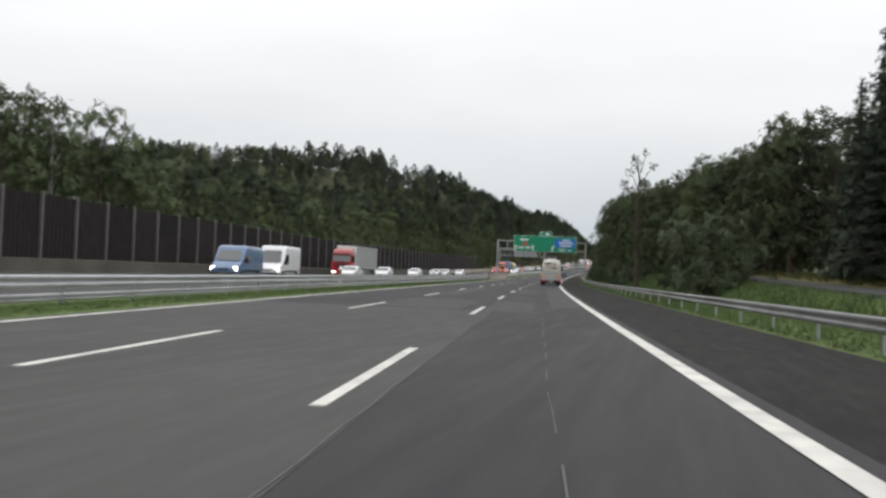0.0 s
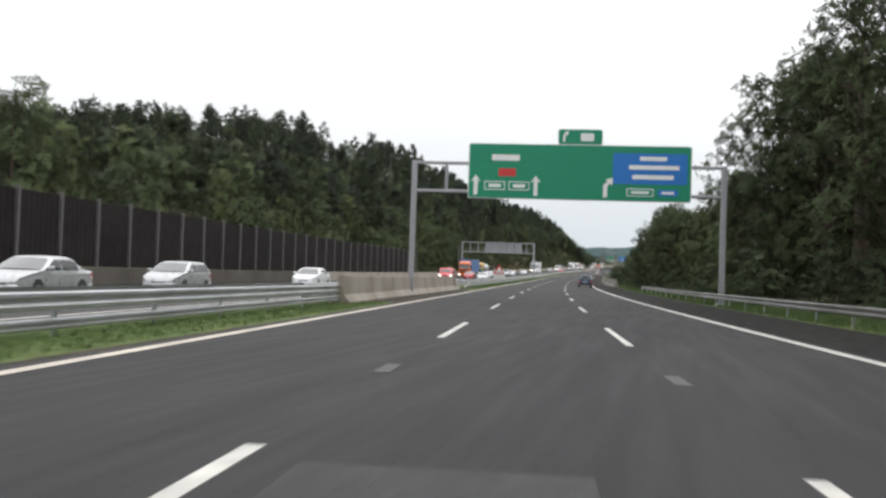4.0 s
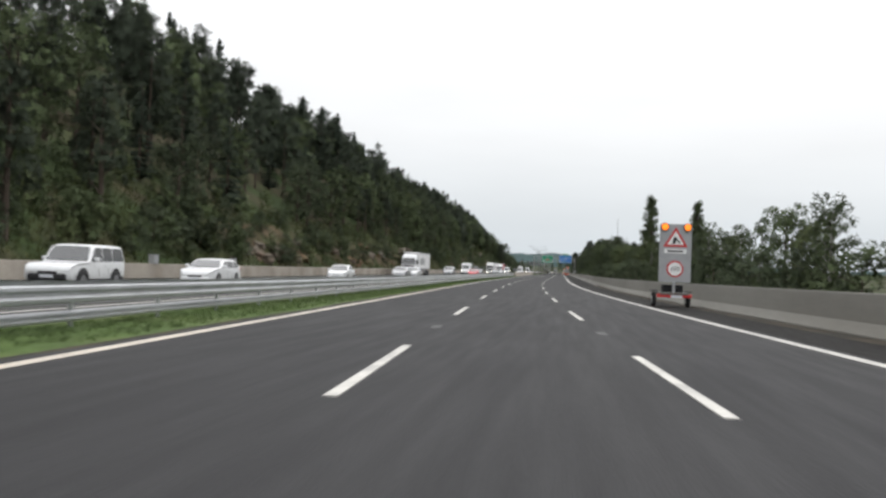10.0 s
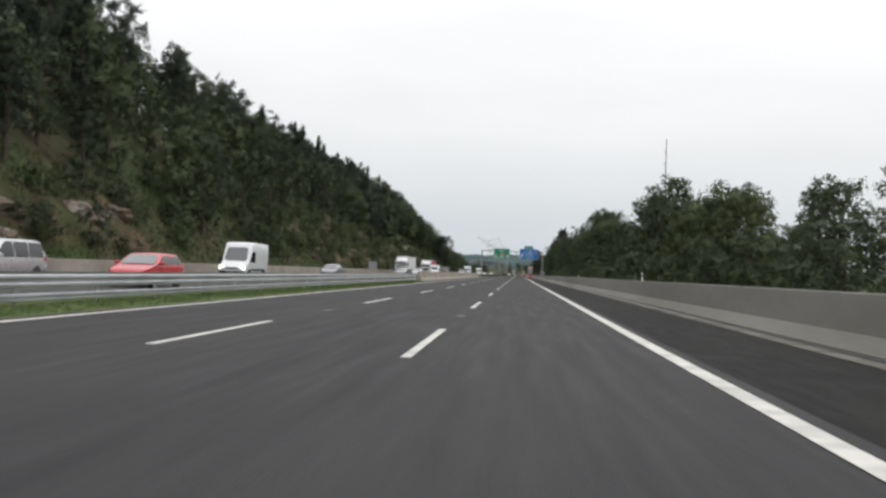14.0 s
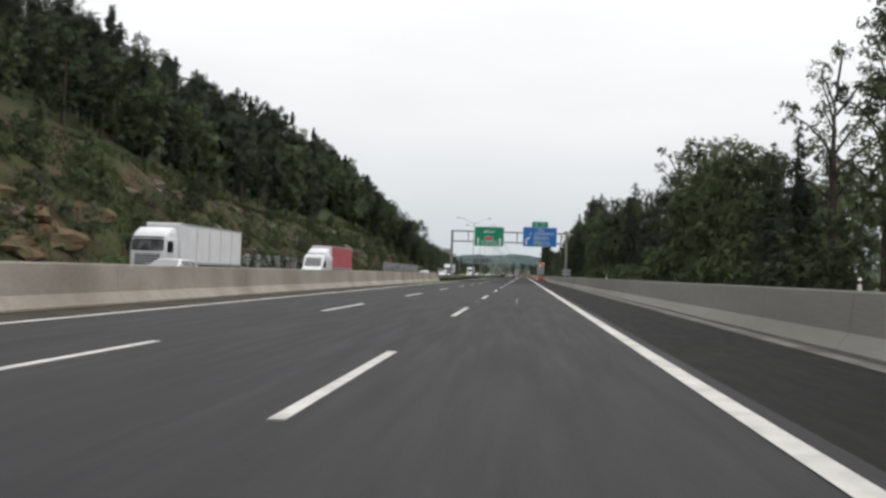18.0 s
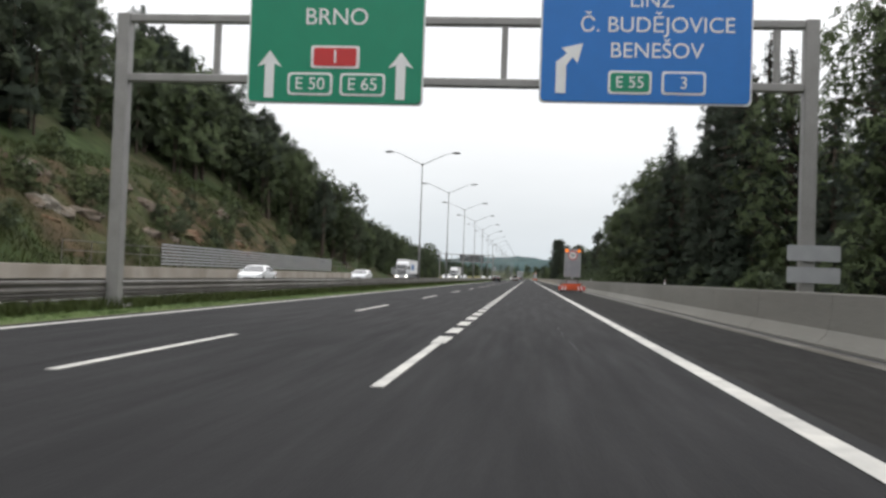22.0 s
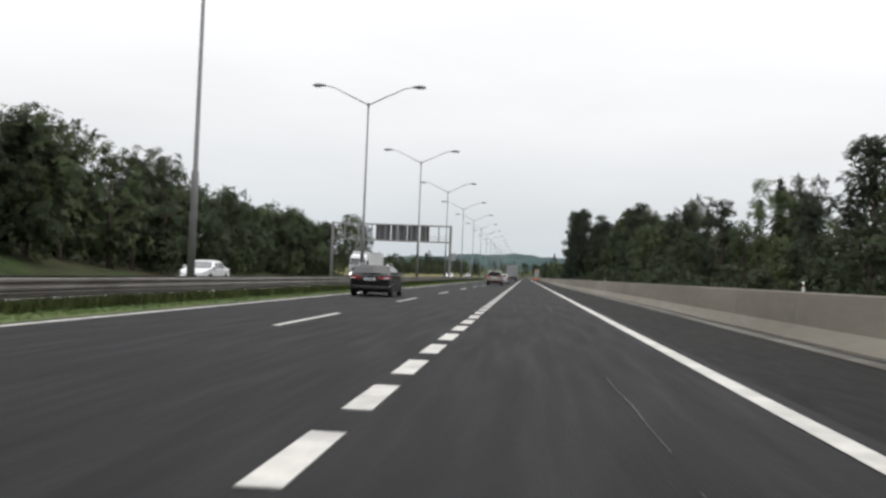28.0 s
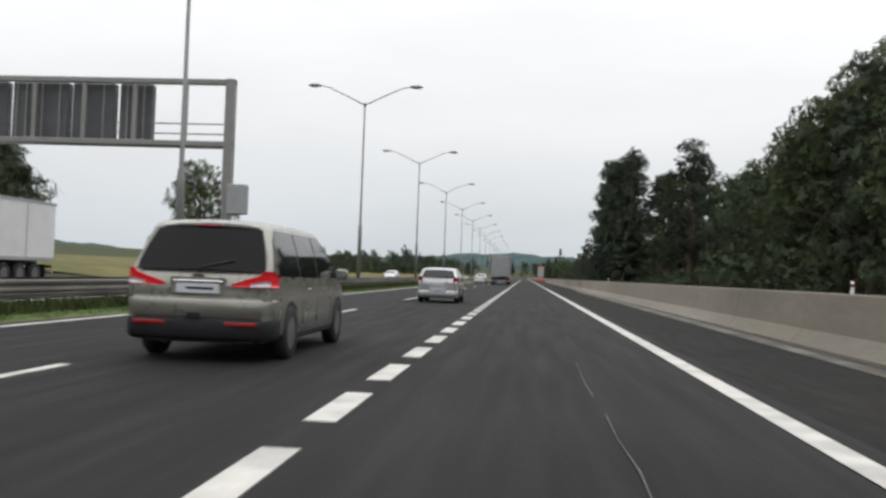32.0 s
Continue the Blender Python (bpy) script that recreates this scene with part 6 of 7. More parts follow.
        part("head_lamp", Geo().loft([[(sx * hw * 0.93, yf - 0.40, d["hood"] - 0.14), (sx * hw * 0.93, yf - 0.38, d["hood"] - 0.31), (sx * hw * 0.45, yf - 0.03, d["hood"] - 0.38), (sx * hw * 0.45, yf - 0.06, d["hood"] - 0.25)],
                                      [(sx * hw * 0.80, yf - 0.46, d["hood"] - 0.16), (sx * hw * 0.80, yf - 0.44, d["hood"] - 0.34), (sx * hw * 0.42, yf - 0.16, d["hood"] - 0.40), (sx * hw * 0.42, yf - 0.18, d["hood"] - 0.27)]]), M_HEAD_LIT if lit else M_HEAD, root)
        ym = sb - 0.32
        mir = part("mirror", Geo().box((sx * (hw + 0.10), ym, belt + 0.10), (0.21, 0.13, 0.16), ch=0.045), mat if kind != "offroad" else M_PLASTIC, root)
        part("mirror_glass", Geo().box((sx * (hw + 0.10), ym - 0.067, belt + 0.10), (0.15, 0.008, 0.11)), M_CHROME, mir)
        for y in (yr + L * 0.41, yr + L * 0.61):
            part("door_handle", Geo().box((sx * (hw + 0.006), y, belt - 0.13), (0.035, 0.17, 0.035), ch=0.012), mat, root)
        for y in (yr + L * 0.335, yr + L * 0.515, yr + L * 0.715):
            part("door_gap", Geo().box((sx * (hw - 0.003), y, low + 0.36), (0.012, 0.010, belt - low - 0.44)), M_BLACK, root)
        part("sill", Geo().box((sx * (hw - 0.055), 0.0, low + 0.06), (0.13, L * 0.46, 0.10), ch=0.02), M_PLASTIC, root)
        for y in (yr + L * 0.19, yf - L * 0.19):
            n, rr = 16, r + 0.055
            arc = [(y + rr * math.cos(math.pi * j / n), r + rr * math.sin(math.pi * j / n)) for j in range(n + 1)]
            part("wheel_arch", Geo().add([(sx * (hw + 0.004), a, b) for a, b in arc] + [(sx * (hw - 0.20), a, b) for a, b in arc], [tuple(range(n + 1)), tuple(reversed(range(n + 1, 2 * n + 2)))] + [(j, j + 1, n + 2 + j, n + 1 + j) for j in range(n)]), M_BLACK, root)
            lip = [[(sx * (hw + e), y + (rr + q) * math.cos(math.pi * j / n), r + (rr + q) * math.sin(math.pi * j / n)) for e, q in ((-0.03, 0.0), (0.012, 0.0), (0.016, 0.02), (0.002, 0.055))] for j in range(n + 1)]
            part("arch_lip", Geo().loft(lip, caps=False, closed=False), mat if kind != "jeep" else M_PLASTIC, root, smooth=True)
            wheel(root, sx * (hw - 0.075), y, r, 0.21, rim)
        if rails:
            wr = hw * d["roofw"]
            part("roof_rail", Geo().tube([(sx * wr * 0.95, tt + 0.15, H - 0.05), (sx * wr * 0.97, tt + 0.35, H + 0.045), (sx * wr * 0.97, stp - 0.4, H + 0.045), (sx * wr * 0.95, stp - 0.2, H - 0.05)], 0.018, 6), M_CHROME, root)
    black = M_BLACK if boxy else M_PLASTIC if kind == "minivan" else mat
    bz, bh = (low + 0.17, 0.14) if not boxy else (low + 0.12, 0.11)
    bump = []
    for x, y in ((-1.005, 0.42), (-1.0, 0.14), (-0.95, 0.02), (-0.84, -0.045), (-0.4, -0.075), (0.4, -0.075), (0.84, -0.045), (0.95, 0.02), (1.0, 0.14), (1.005, 0.42)):
        bump.append([(x * hw * 0.97, yr + y + 0.05, bz - bh), (x * hw, yr + y, bz - bh * 0.6), (x * hw, yr + y - 0.01, bz + bh * 0.6), (x * hw * 0.985, yr + y + 0.03, bz + bh), (x * hw * 0.85, yr + y + 0.12, bz + bh), (x * hw * 0.85, yr + y + 0.12, bz - bh)])
    part("rear_bumper", Geo().loft(bump), black, root, smooth=True)
    if kind == "minivan":
        part("bumper_top", Geo().loft([[(p[0] * 0.995, p[1] + 0.012, p[2] + 0.255) for p in q[:4]] + [(q[4][0], q[4][1], q[4][2] + 0.12), (q[5][0], q[5][1], q[5][2] + 0.12)] for q in bump]), mat, root, smooth=True)
        for sx in (1, -1):
            part("reflector", Geo().box((sx * hw * 0.62, yr - 0.078, bz + 0.07), (0.40, 0.02, 0.045), ch=0.006), M_TAIL, root)
    part("front_bumper", Geo().box((0, yf - 0.06, low + 0.16), (W * 0.80, 0.22, 0.26), ch=0.06), black, root)
    part("grille", Geo().box((0, yf - 0.035, d["hood"] - 0.42), (W * 0.40, 0.10, 0.13), ch=0.02), M_BLACK, root)
    zp = {"minivan": 0.90, "wagon": 0.80, "small": 0.50, "hatch": 0.62, "sedan": 0.72, "offroad": 0.74, "jeep": 0.85}[kind]
    yp = yr - 0.018 if zp > bz + bh else yr - 0.10
    pl = part("number_plate", Geo().box((0, yp, zp), (0.54, 0.014, 0.118), ch=0.004), M_PLATE, root)
    part("plate_bar", Geo().box((0.03, yp - 0.010, zp), (0.34, 0.006, 0.030)), M_BLACK, pl)
    part("plate_surround", Geo().box((0, yp + 0.012, zp + 0.03), (0.70, 0.012, 0.22), ch=0.006), mat, root)
    part("plate_front", Geo().box((0, yf + 0.055, low + 0.18), (0.50, 0.012, 0.11)), M_PLATE, root)
    if kind == "minivan":
        part("chrome_strip", Geo().box((0, yr - 0.02, 0.985), (0.62, 0.03, 0.03), ch=0.01), M_CHROME, root)
        part("badge", Geo().loft([[(0.085 * math.cos(t), yr + 0.10 + k, 1.045 + 0.034 * math.sin(t)) for t in np.linspace(0, 2 * math.pi, 14)[:-1]] for k in (-0.11, -0.08)]), M_CHROME, root, "plain oval chrome badge")
        part("tailgate_gap", Geo().box((0, yr - 0.004, 0.66), (1.30, 0.012, 0.012)), M_BLACK, root)
        part("tow_cover", Geo().box((-0.02, yr - 0.085, bz + 0.16), (0.16, 0.012, 0.07), ch=0.004), M_PLASTIC, root)
        part("spoiler", Geo().loft([[(x, tt + 0.02 + 0.10 * abs(x) ** 2, H - 0.10 - 0.04 * abs(x)), (x, tt - 0.10 + 0.14 * abs(x) ** 2, H - 0.09 - 0.05 * abs(x)), (x, tt + 0.20, H - 0.005 - 0.06 * abs(x) ** 2)] for x in np.linspace(-0.62, 0.62, 9)]), mat, root, smooth=True)
        part("brake_light", Geo().box((0, tt - 0.085, H - 0.098), (0.30, 0.03, 0.022), ch=0.006), M_TAIL, root)
    k = 0.22
    part("wiper", Geo().tube([(0.02, tb + (tt - tb) * 0.06 - 0.06, top(tb + (tt - tb) * 0.06) + 0.03), (0.42, tb + (tt - tb) * k - 0.055, top(tb + (tt - tb) * k) + 0.025)], 0.010, 5), M_BLACK, root)
    return root


def van(m, mat, label, group, L=5.6, H=2.55, W=1.99, lit=True, windows=False):
    root = thing("van", m, label, "van", group)
    hw, yr, yf = W / 2, -L / 2, L / 2
    st = [(yr, 0.93 * hw, 0.42, H - 0.12, 0.25, 0.72), (yr + 0.1, hw, 0.30, H, 0.25, 0.74), (yf - 2.0, hw, 0.30, H + 0.02, 0.25, 0.74), (yf - 1.65, hw, 0.30, H - 0.08, 0.2, 0.74), (yf - 0.92, hw, 0.30, 1.32, 0.12, 0.82), (yf - 0.30, 0.94 * hw, 0.32, 1.06, 0.1, 0.8), (yf, 0.80 * hw, 0.42, 0.84, 0.1, 0.8)]
    part("body", Geo().loft([ring(*x) for x in st]), mat, root, smooth=True, bevel=0.03)
    z0, z1 = 1.30, H - 0.22
    y0, y1 = yf - 0.90, yf - 1.62
    pane(root, "windscreen", ((hw * 0.84, y0, z0 + 0.02), (-hw * 0.84, y0, z0 + 0.02), (-hw * 0.76, y1, z1 + 0.1), (hw * 0.76, y1, z1 + 0.1)), M_WINDSCREEN, 0.02, 0.98, 0.04, 0.80, off=0.03)
    for sx in (1, -1):
        q = ((sx * hw, yf - 2.5, 1.25), (sx * hw, yf - 1.05, 1.25), (sx * hw * 0.985, yf - 1.05, H - 0.5), (sx * hw * 0.985, yf - 2.5, H - 0.5))
        if sx < 0:
            q = (q[1], q[0], q[3], q[2])
        pane(root, "side_window", q, M_GLASS_DARK, 0.06, 0.94, 0.0, 0.85, *((0.06, 0.60) if sx > 0 else (0.40, 0.94)))
        if windows:
            for yy in (yr + 0.3, yr + 1.6):
                q2 = ((sx * hw, yy, 1.25), (sx * hw, yy + 1.15, 1.25), (sx * hw * 0.985, yy + 1.15, H - 0.55), (sx * hw * 0.985, yy, H - 0.55))
                pane(root, "side_window", q2 if sx > 0 else (q2[1], q2[0], q2[3], q2[2]), M_GLASS_DARK, 0.02, 0.98, 0.0, 0.95)
        part("head_lamp", Geo().box((sx * hw * 0.74, yf - 0.16, 0.82), (0.34, 0.22, 0.24), ch=0.05), M_HEAD_LIT if lit else M_HEAD, root)
        mir = part("mirror", Geo().box((sx * (hw + 0.16), yf - 1.15, 1.42), (0.22, 0.14, 0.34), ch=0.04), M_PLASTIC, root)
        part("mirror_arm", Geo().box((sx * (hw + 0.03), yf - 1.15, 1.34), (0.16, 0.06, 0.06)), M_PLASTIC, mir)
        part("tail_lamp", Geo().box((sx * hw * 0.90, yr - 0.005, 1.15), (0.14, 0.04, 0.5), ch=0.01), M_TAIL, root)
        part("side_trim", Geo().box((sx * (hw + 0.004), -0.2, 0.72), (0.02, L * 0.6, 0.13), ch=0.008), M_PLASTIC, root)
        for y in (yr + L * 0.20, yf - L * 0.17):
            n = 12
            arc = [(y + 0.42 * math.cos(math.pi * j / n), 0.34 + 0.42 * math.sin(math.pi * j / n)) for j in range(n + 1)]
            part("wheel_arch", Geo().add([(sx * (hw + 0.006), a, b) for a, b in arc] + [(sx * (hw - 0.2), a, b) for a, b in arc], [tuple(range(n + 1)), tuple(reversed(range(n + 1, 2 * n + 2)))] + [(j, j + 1, n + 2 + j, n + 1 + j) for j in range(n)]), M_BLACK, root)
            wheel(root, sx * (hw - 0.10), y, 0.345, 0.22)
    part("bumper", Geo().box((0, yf - 0.06, 0.46), (W * 0.9, 0.26, 0.30), ch=0.06), M_PLASTIC, root)
    part("grille", Geo().box((0, yf - 0.05, 0.78), (W * 0.42, 0.10, 0.16), ch=0.02), M_BLACK, root)
    part("number_plate", Geo().box((0, yf + 0.075, 0.46), (0.52, 0.012, 0.11)), M_PLATE, root)
    return root


def cab(root, mat, y, lit=True, top=3.55, low_mat=None):
    """A forward-control lorry cab whose front stands at y."""
    hw = 1.24
    def deck(z, y0, y1, w, k=0.14):
        return [(w - k, y0, z), (w, y0 + 0.04, z), (w, y1 - k, z), (w - k, y1, z), (-w + k, y1, z), (-w, y1 - k, z), (-w, y0 + 0.04, z), (-w + k, y0, z)]
    part("cab", Geo().loft([deck(0.95, y - 2.1, y - 0.03, hw * 0.98), deck(1.9, y - 2.15, y, hw), deck(2.75, y - 2.15, y - 0.20, hw * 0.99), deck(2.95, y - 2.15, y - 0.26, hw * 0.97)]), mat, root, smooth=True, bevel=0.03)
    part("wind_deflector", Geo().loft([deck(2.93, y - 2.1, y - 0.28, hw * 0.96), deck(3.25, y - 2.1, y - 0.55, hw * 0.93), deck(top, y - 2.1, y - 1.15, hw * 0.86)]), mat, root, smooth=True, bevel=0.03)
    lm = low_mat or mat
    if low_mat:
        part("lower_panel", Geo().box((0, y - 1.06, 1.36), (2.51, 2.16, 0.86), ch=0.06), low_mat, root)
    part("bumper", Geo().box((0, y - 0.20, 0.62), (2.44, 0.5, 0.58), ch=0.10), lm, root)
    pane(root, "windscreen", ((1.16, y, 1.92), (-1.16, y, 1.92), (-1.12, y - 0.20, 2.78), (1.12, y - 0.20, 2.78)), M_WINDSCREEN, 0.02, 0.98, 0.03, 0.93, off=0.02)
    g = part("grille", Geo().box((0, y - 0.01, 1.42), (1.7, 0.08, 0.72), ch=0.03), M_BLACK, root)
    for k in range(4):
        part("grille_bar", Geo().box((0, y + 0.035, 1.18 + k * 0.17), (1.62, 0.03, 0.05), ch=0.01), lm, g)
    part("sun_visor", Geo().box((0, y + 0.02, 2.86), (2.2, 0.30, 0.08), pose(0, 0, 0, 0), 0.02), M_BLACK, root)
    for sx in (1, -1):
        part("head_lamp", Geo().box((sx * 0.92, y + 0.03, 0.66), (0.42, 0.10, 0.20), ch=0.03), M_HEAD_LIT if lit else M_HEAD, root)
        q = ((sx * hw, y - 1.35, 1.85), (sx * hw, y - 0.25, 1.85), (sx * hw * 0.99, y - 0.40, 2.72), (sx * hw * 0.99, y - 1.35, 2.72))
        pane(root, "side_window", q if sx > 0 else (q[1], q[0], q[3], q[2]), M_GLASS_DARK, 0.04, 0.96, 0.04, 0.92)
        mir = part("mirror", Geo().box((sx * 1.46, y - 0.22, 2.28), (0.20, 0.12, 0.62), ch=0.04), M_PLASTIC, root)
        part("mirror_arm", Geo().tube([(sx * 1.22, y - 0.22, 2.62), (sx * 1.46, y - 0.22, 2.62)], 0.02, 5), M_PLASTIC, mir)
        part("step", Geo().box((sx * 1.18, y - 0.75, 0.62), (0.14, 0.6, 0.55), ch=0.03), M_PLASTIC, root)
        for yy in (y - 1.45, y - 4.9):
            wheel(root, sx * 1.06, yy, 0.50, 0.32)
        part("fuel_tank", Geo().box((sx * 1.0, y - 3.2, 0.72), (0.5, 1.3, 0.55), ch=0.12), M_STEEL, root)
    part("chassis", Geo().box((0, y - 3.6, 0.88), (0.9, 4.6, 0.22), ch=0.02), M_BLACK, root)


def lorry(m, mat, box_mat, label, group, body="box", lit=True, length=13.4, low_mat=None, stripe=None, top=3.55, height=3.95):
    root = thing("lorry", m, label, "lorry", group)
    y = (length + 2.9) / 2
    cab(root, mat, y, lit, top, low_mat)
    y1, y0 = y - 2.75, y - 2.75 - length
    if body == "box":
        trailer = part("trailer_body", Geo().box((0, (y0 + y1) / 2, (height + 1.15) / 2), (2.52, length, height - 1.15), ch=0.04), box_mat, root)
        for sx in (1, -1):
            part("roof_rail", Geo().box((sx * 1.26, (y0 + y1) / 2, height - 0.07), (0.05, length, 0.12)), M_SIGNBACK, trailer)
            part("floor_rail", Geo().box((sx * 1.26, (y0 + y1) / 2, 1.20), (0.05, length, 0.16)), M_SIGNBACK, trailer)
            for k in range(1, int(length / 2.6)):
                part("strap", Geo().box((sx * 1.264, y0 + k * 2.6, (height + 1.1) / 2), (0.012, 0.06, height - 1.4)), M_SIGNBACK, trailer)
            if stripe:
                part("side_panel", Geo().box((sx * 1.268, y1 - length * 0.32, height * 0.62), (0.014, length * 0.38, 1.1), ch=0.004), stripe, trailer)
        part("front_frame", Geo().box((0, y1 + 0.015, (height + 1.15) / 2), (2.46, 0.04, height - 1.25), ch=0.01), M_TARP_WHITE if box_mat is not M_TARP_BLUE else M_TARP_BLUE, trailer)
    else:
        rr, zc = 1.05, 2.10
        rings = []
        for yy, k in ((y0, 0.0), (y0 + 0.02, 0.55), (y0 + 0.15, 0.86), (y0 + 0.4, 1.0), (y1 - 0.4, 1.0), (y1 - 0.15, 0.86), (y1 - 0.02, 0.55), (y1, 0.0)):
            rings.append([(max(rr * k, 0.01) * 1.10 * math.cos(t), yy, zc + max(rr * k, 0.01) * math.sin(t)) for t in np.linspace(0, 2 * math.pi, 25)[:-1]])
        tank = part("tank", Geo().loft(rings), box_mat, root, smooth=True)
        for k in range(1, 5):
            yy = y0 + length * k / 5
            part("tank_band", Geo().loft([[(rr * 1.115 * f * math.cos(t), yy + dy, zc + rr * 1.012 * f * math.sin(t)) for t in np.linspace(0, 2 * math.pi, 25)[:-1]] for dy, f in ((-0.05, 0.995), (-0.04, 1.008), (0.04, 1.008), (0.05, 0.995))], caps=False), M_STEEL, tank)
        part("walkway", Geo().box((0, (y0 + y1) / 2, zc + rr + 0.05), (0.6, length * 0.9, 0.06), ch=0.01), M_STEEL, tank)
    part("trailer_chassis", Geo().box((0, (y0 + y1) / 2, 1.0), (1.0, length - 0.4, 0.24), ch=0.02), M_BLACK, root)
    for sx in (1, -1):
        for k in range(3):
            wheel(root, sx * 1.04, y0 + 1.6 + k * 1.31, 0.50, 0.34)
        part("side_guard", Geo().box((sx * 1.2, (y0 + y1) / 2 + 0.6, 0.80), (0.05, length * 0.38, 0.12), ch=0.01), M_SIGNBACK, root)
        part("side_guard", Geo().box((sx * 1.2, (y0 + y1) / 2 + 0.6, 0.52), (0.05, length * 0.38, 0.12), ch=0.01), M_SIGNBACK, root)
        part("tail_lamp", Geo().box((sx * 0.95, y0 - 0.01, 0.85), (0.4, 0.06, 0.14), ch=0.01), M_TAIL, root)
        part("mudguard", Geo().box((sx * 1.04, y0 + 0.75, 0.62), (0.36, 0.03, 0.66)), M_PLASTIC, root)
    part("rear_bar", Geo().box((0, y0 - 0.02, 0.55), (2.4, 0.10, 0.14), ch=0.02), M_SIGNBACK, root)
    return root


def rear_tanker(m):
    """The tank lorry that is overtaken: cream dished end over a flat grey tail panel. Origin below its tail."""
    root = thing("tank_lorry", m, "tank lorry with cream dished rear end and grey tail panel", "lorry", "traffic ahead")
    length, rr, zc = 11.5, 1.12, 2.28
    rings = []
    for yy, k in ((0.35, 0.985), (0.37, 1.0), (length - 0.4, 1.0), (length - 0.1, 0.8), (length, 0.05)):
        rings.append([(rr * k * math.cos(t), yy, zc + rr * k * math.sin(t)) for t in np.linspace(0, 2 * math.pi, 33)[:-1]])
    tank = part("tank", Geo().loft(rings, caps=False), C_TANK, root, "brushed steel tank shell", smooth=True)
    rings = []
    for yy, k in ((0.42, 1.012), (0.33, 1.012), (0.24, 0.985), (0.15, 0.90), (0.06, 0.72), (0.0, 0.45), (-0.02, 0.02)):
        rings.append([(rr * k * math.cos(t), yy, zc + rr * k * math.sin(t)) for t in np.linspace(0, 2 * math.pi, 33)[:-1]])
    end = part("tank_end", Geo().loft(rings), C_CREAM, root, "cream painted dished tank end", smooth=True)
    for x, z, w, h, mat in ((-0.40, 2.78, 0.80, 0.20, C_NAVY), (0.40, 2.86, 0.42, 0.07, C_NAVY), (0.40, 2.72, 0.42, 0.05, C_NAVY), (0.0, 2.36, 1.0, 0.03, C_NAVY), (-0.30, 2.22, 0.62, 0.03, C_DARKRED), (0.38, 2.18, 0.60, 0.15, M_BLACK)):
        part("print_bar", Geo().box((x, -0.045 if abs(x) < 0.36 else 0.0, z), (w, 0.05, h), ch=0.004), mat, end)
    part("side_print", Geo().box((-rr - 0.004, 3.4, zc + 0.18), (0.02, 2.2, 0.62), ch=0.004), M_TARP_BLUE, tank, "blue printed panel on the tank side")
    part("lettering", text_mesh("CZECH REPUBLIC", 0.155, C_DARKRED), None, end, m=pose(0.02, -0.05, 2.53, 90))
    part("vent", Geo().box((0, 0.18, zc + rr + 0.03), (0.16, 0.16, 0.12), ch=0.03), M_SIGNBACK, end)
    panel = part("tail_panel", Geo().box((0.06, 0.02, 1.26), (2.52, 0.10, 1.13), ch=0.02), M_TAILPANEL, root, "flat grey metal tail panel")
    for sx in (1, -1):
        rp = part("marker_plate", Geo().box((sx * 0.98, -0.045, 1.17), (0.56, 0.02, 0.21), ch=0.004), M_ORANGE, panel)
        part("marker_field", Geo().box((sx * 0.98, -0.06, 1.17), (0.48, 0.012, 0.14), ch=0.003), C_YELLOW, rp)
        part("tail_lamp", Geo().box((0.06 + sx * 1.03, -0.10, 0.62), (0.42, 0.06, 0.13), ch=0.015), M_TAIL_LIT, root)
        part("panel_side", Geo().box((sx * 1.25, 0.9, 1.32), (0.04, 1.75, 1.02), ch=0.01), M_TAILPANEL, panel)
    for x, z, q in ((-0.5, 1.58, 0.10), (0.03, 1.46, 0.12), (0.58, 1.60, 0.10)):
        part("speed_mark", Geo().loft([[(x + q * math.cos(t), -0.03 - k, z + q * math.sin(t)) for t in np.linspace(0, 2 * math.pi, 17)[:-1]] for k in (0, 0.012)]), M_SIGNBACK, panel)
    part("bumper", Geo().box((0.06, -0.02, 0.62), (2.5, 0.12, 0.16), ch=0.02), M_STEEL_DARK, root)
    pl = part("number_plate", Geo().box((0.05, -0.09, 0.63), (0.56, 0.012, 0.12)), M_PLATE, root)
    part("plate_bar", Geo().box((0.05, -0.10, 0.63), (0.40, 0.006, 0.05)), M_BLACK, pl)
    part("chassis", Geo().box((0, length / 2, 1.02), (1.0, length, 0.24), ch=0.02), M_BLACK, root)
    for sx in (1, -1):
        for k in range(3):
            wheel(root, sx * 1.04, 1.55 + k * 1.31, 0.50, 0.36)
            part("mudguard", Geo().loft([[(sx * 1.24, 1.55 + k * 1.31 + 0.58 * math.cos(t), 0.5 + 0.58 * math.sin(t)), (sx * 0.84, 1.55 + k * 1.31 + 0.58 * math.cos(t), 0.5 + 0.58 * math.sin(t))] for t in np.linspace(0.3, 2.84, 9)], caps=False, closed=False), M_PLASTIC, root)
        part("hose_tube", Geo().tube([(sx * 1.12, 5.0, 1.38), (sx * 1.12, 10.5, 1.38)], 0.10, 10), M_STEEL, root)
        part("side_box", Geo().box((sx * 1.05, 7.6, 0.85), (0.45, 2.2, 0.6), ch=0.04), M_SIGNBACK, root)
    for sx in (1, -1):
        part("mudflap", Geo().box((sx * 0.98, 0.92, 0.45), (0.62, 0.03, 0.62), ch=0.006), M_RUBBER, root)
        part("axle_frame", Geo().box((sx * 0.55, 2.9, 0.62), (0.5, 4.2, 0.5), ch=0.04), M_BLACK, root)
    part("hitch", Geo().box((0.1, 0.1, 0.47), (0.5, 0.16, 0.10), ch=0.03), M_STEEL, root)
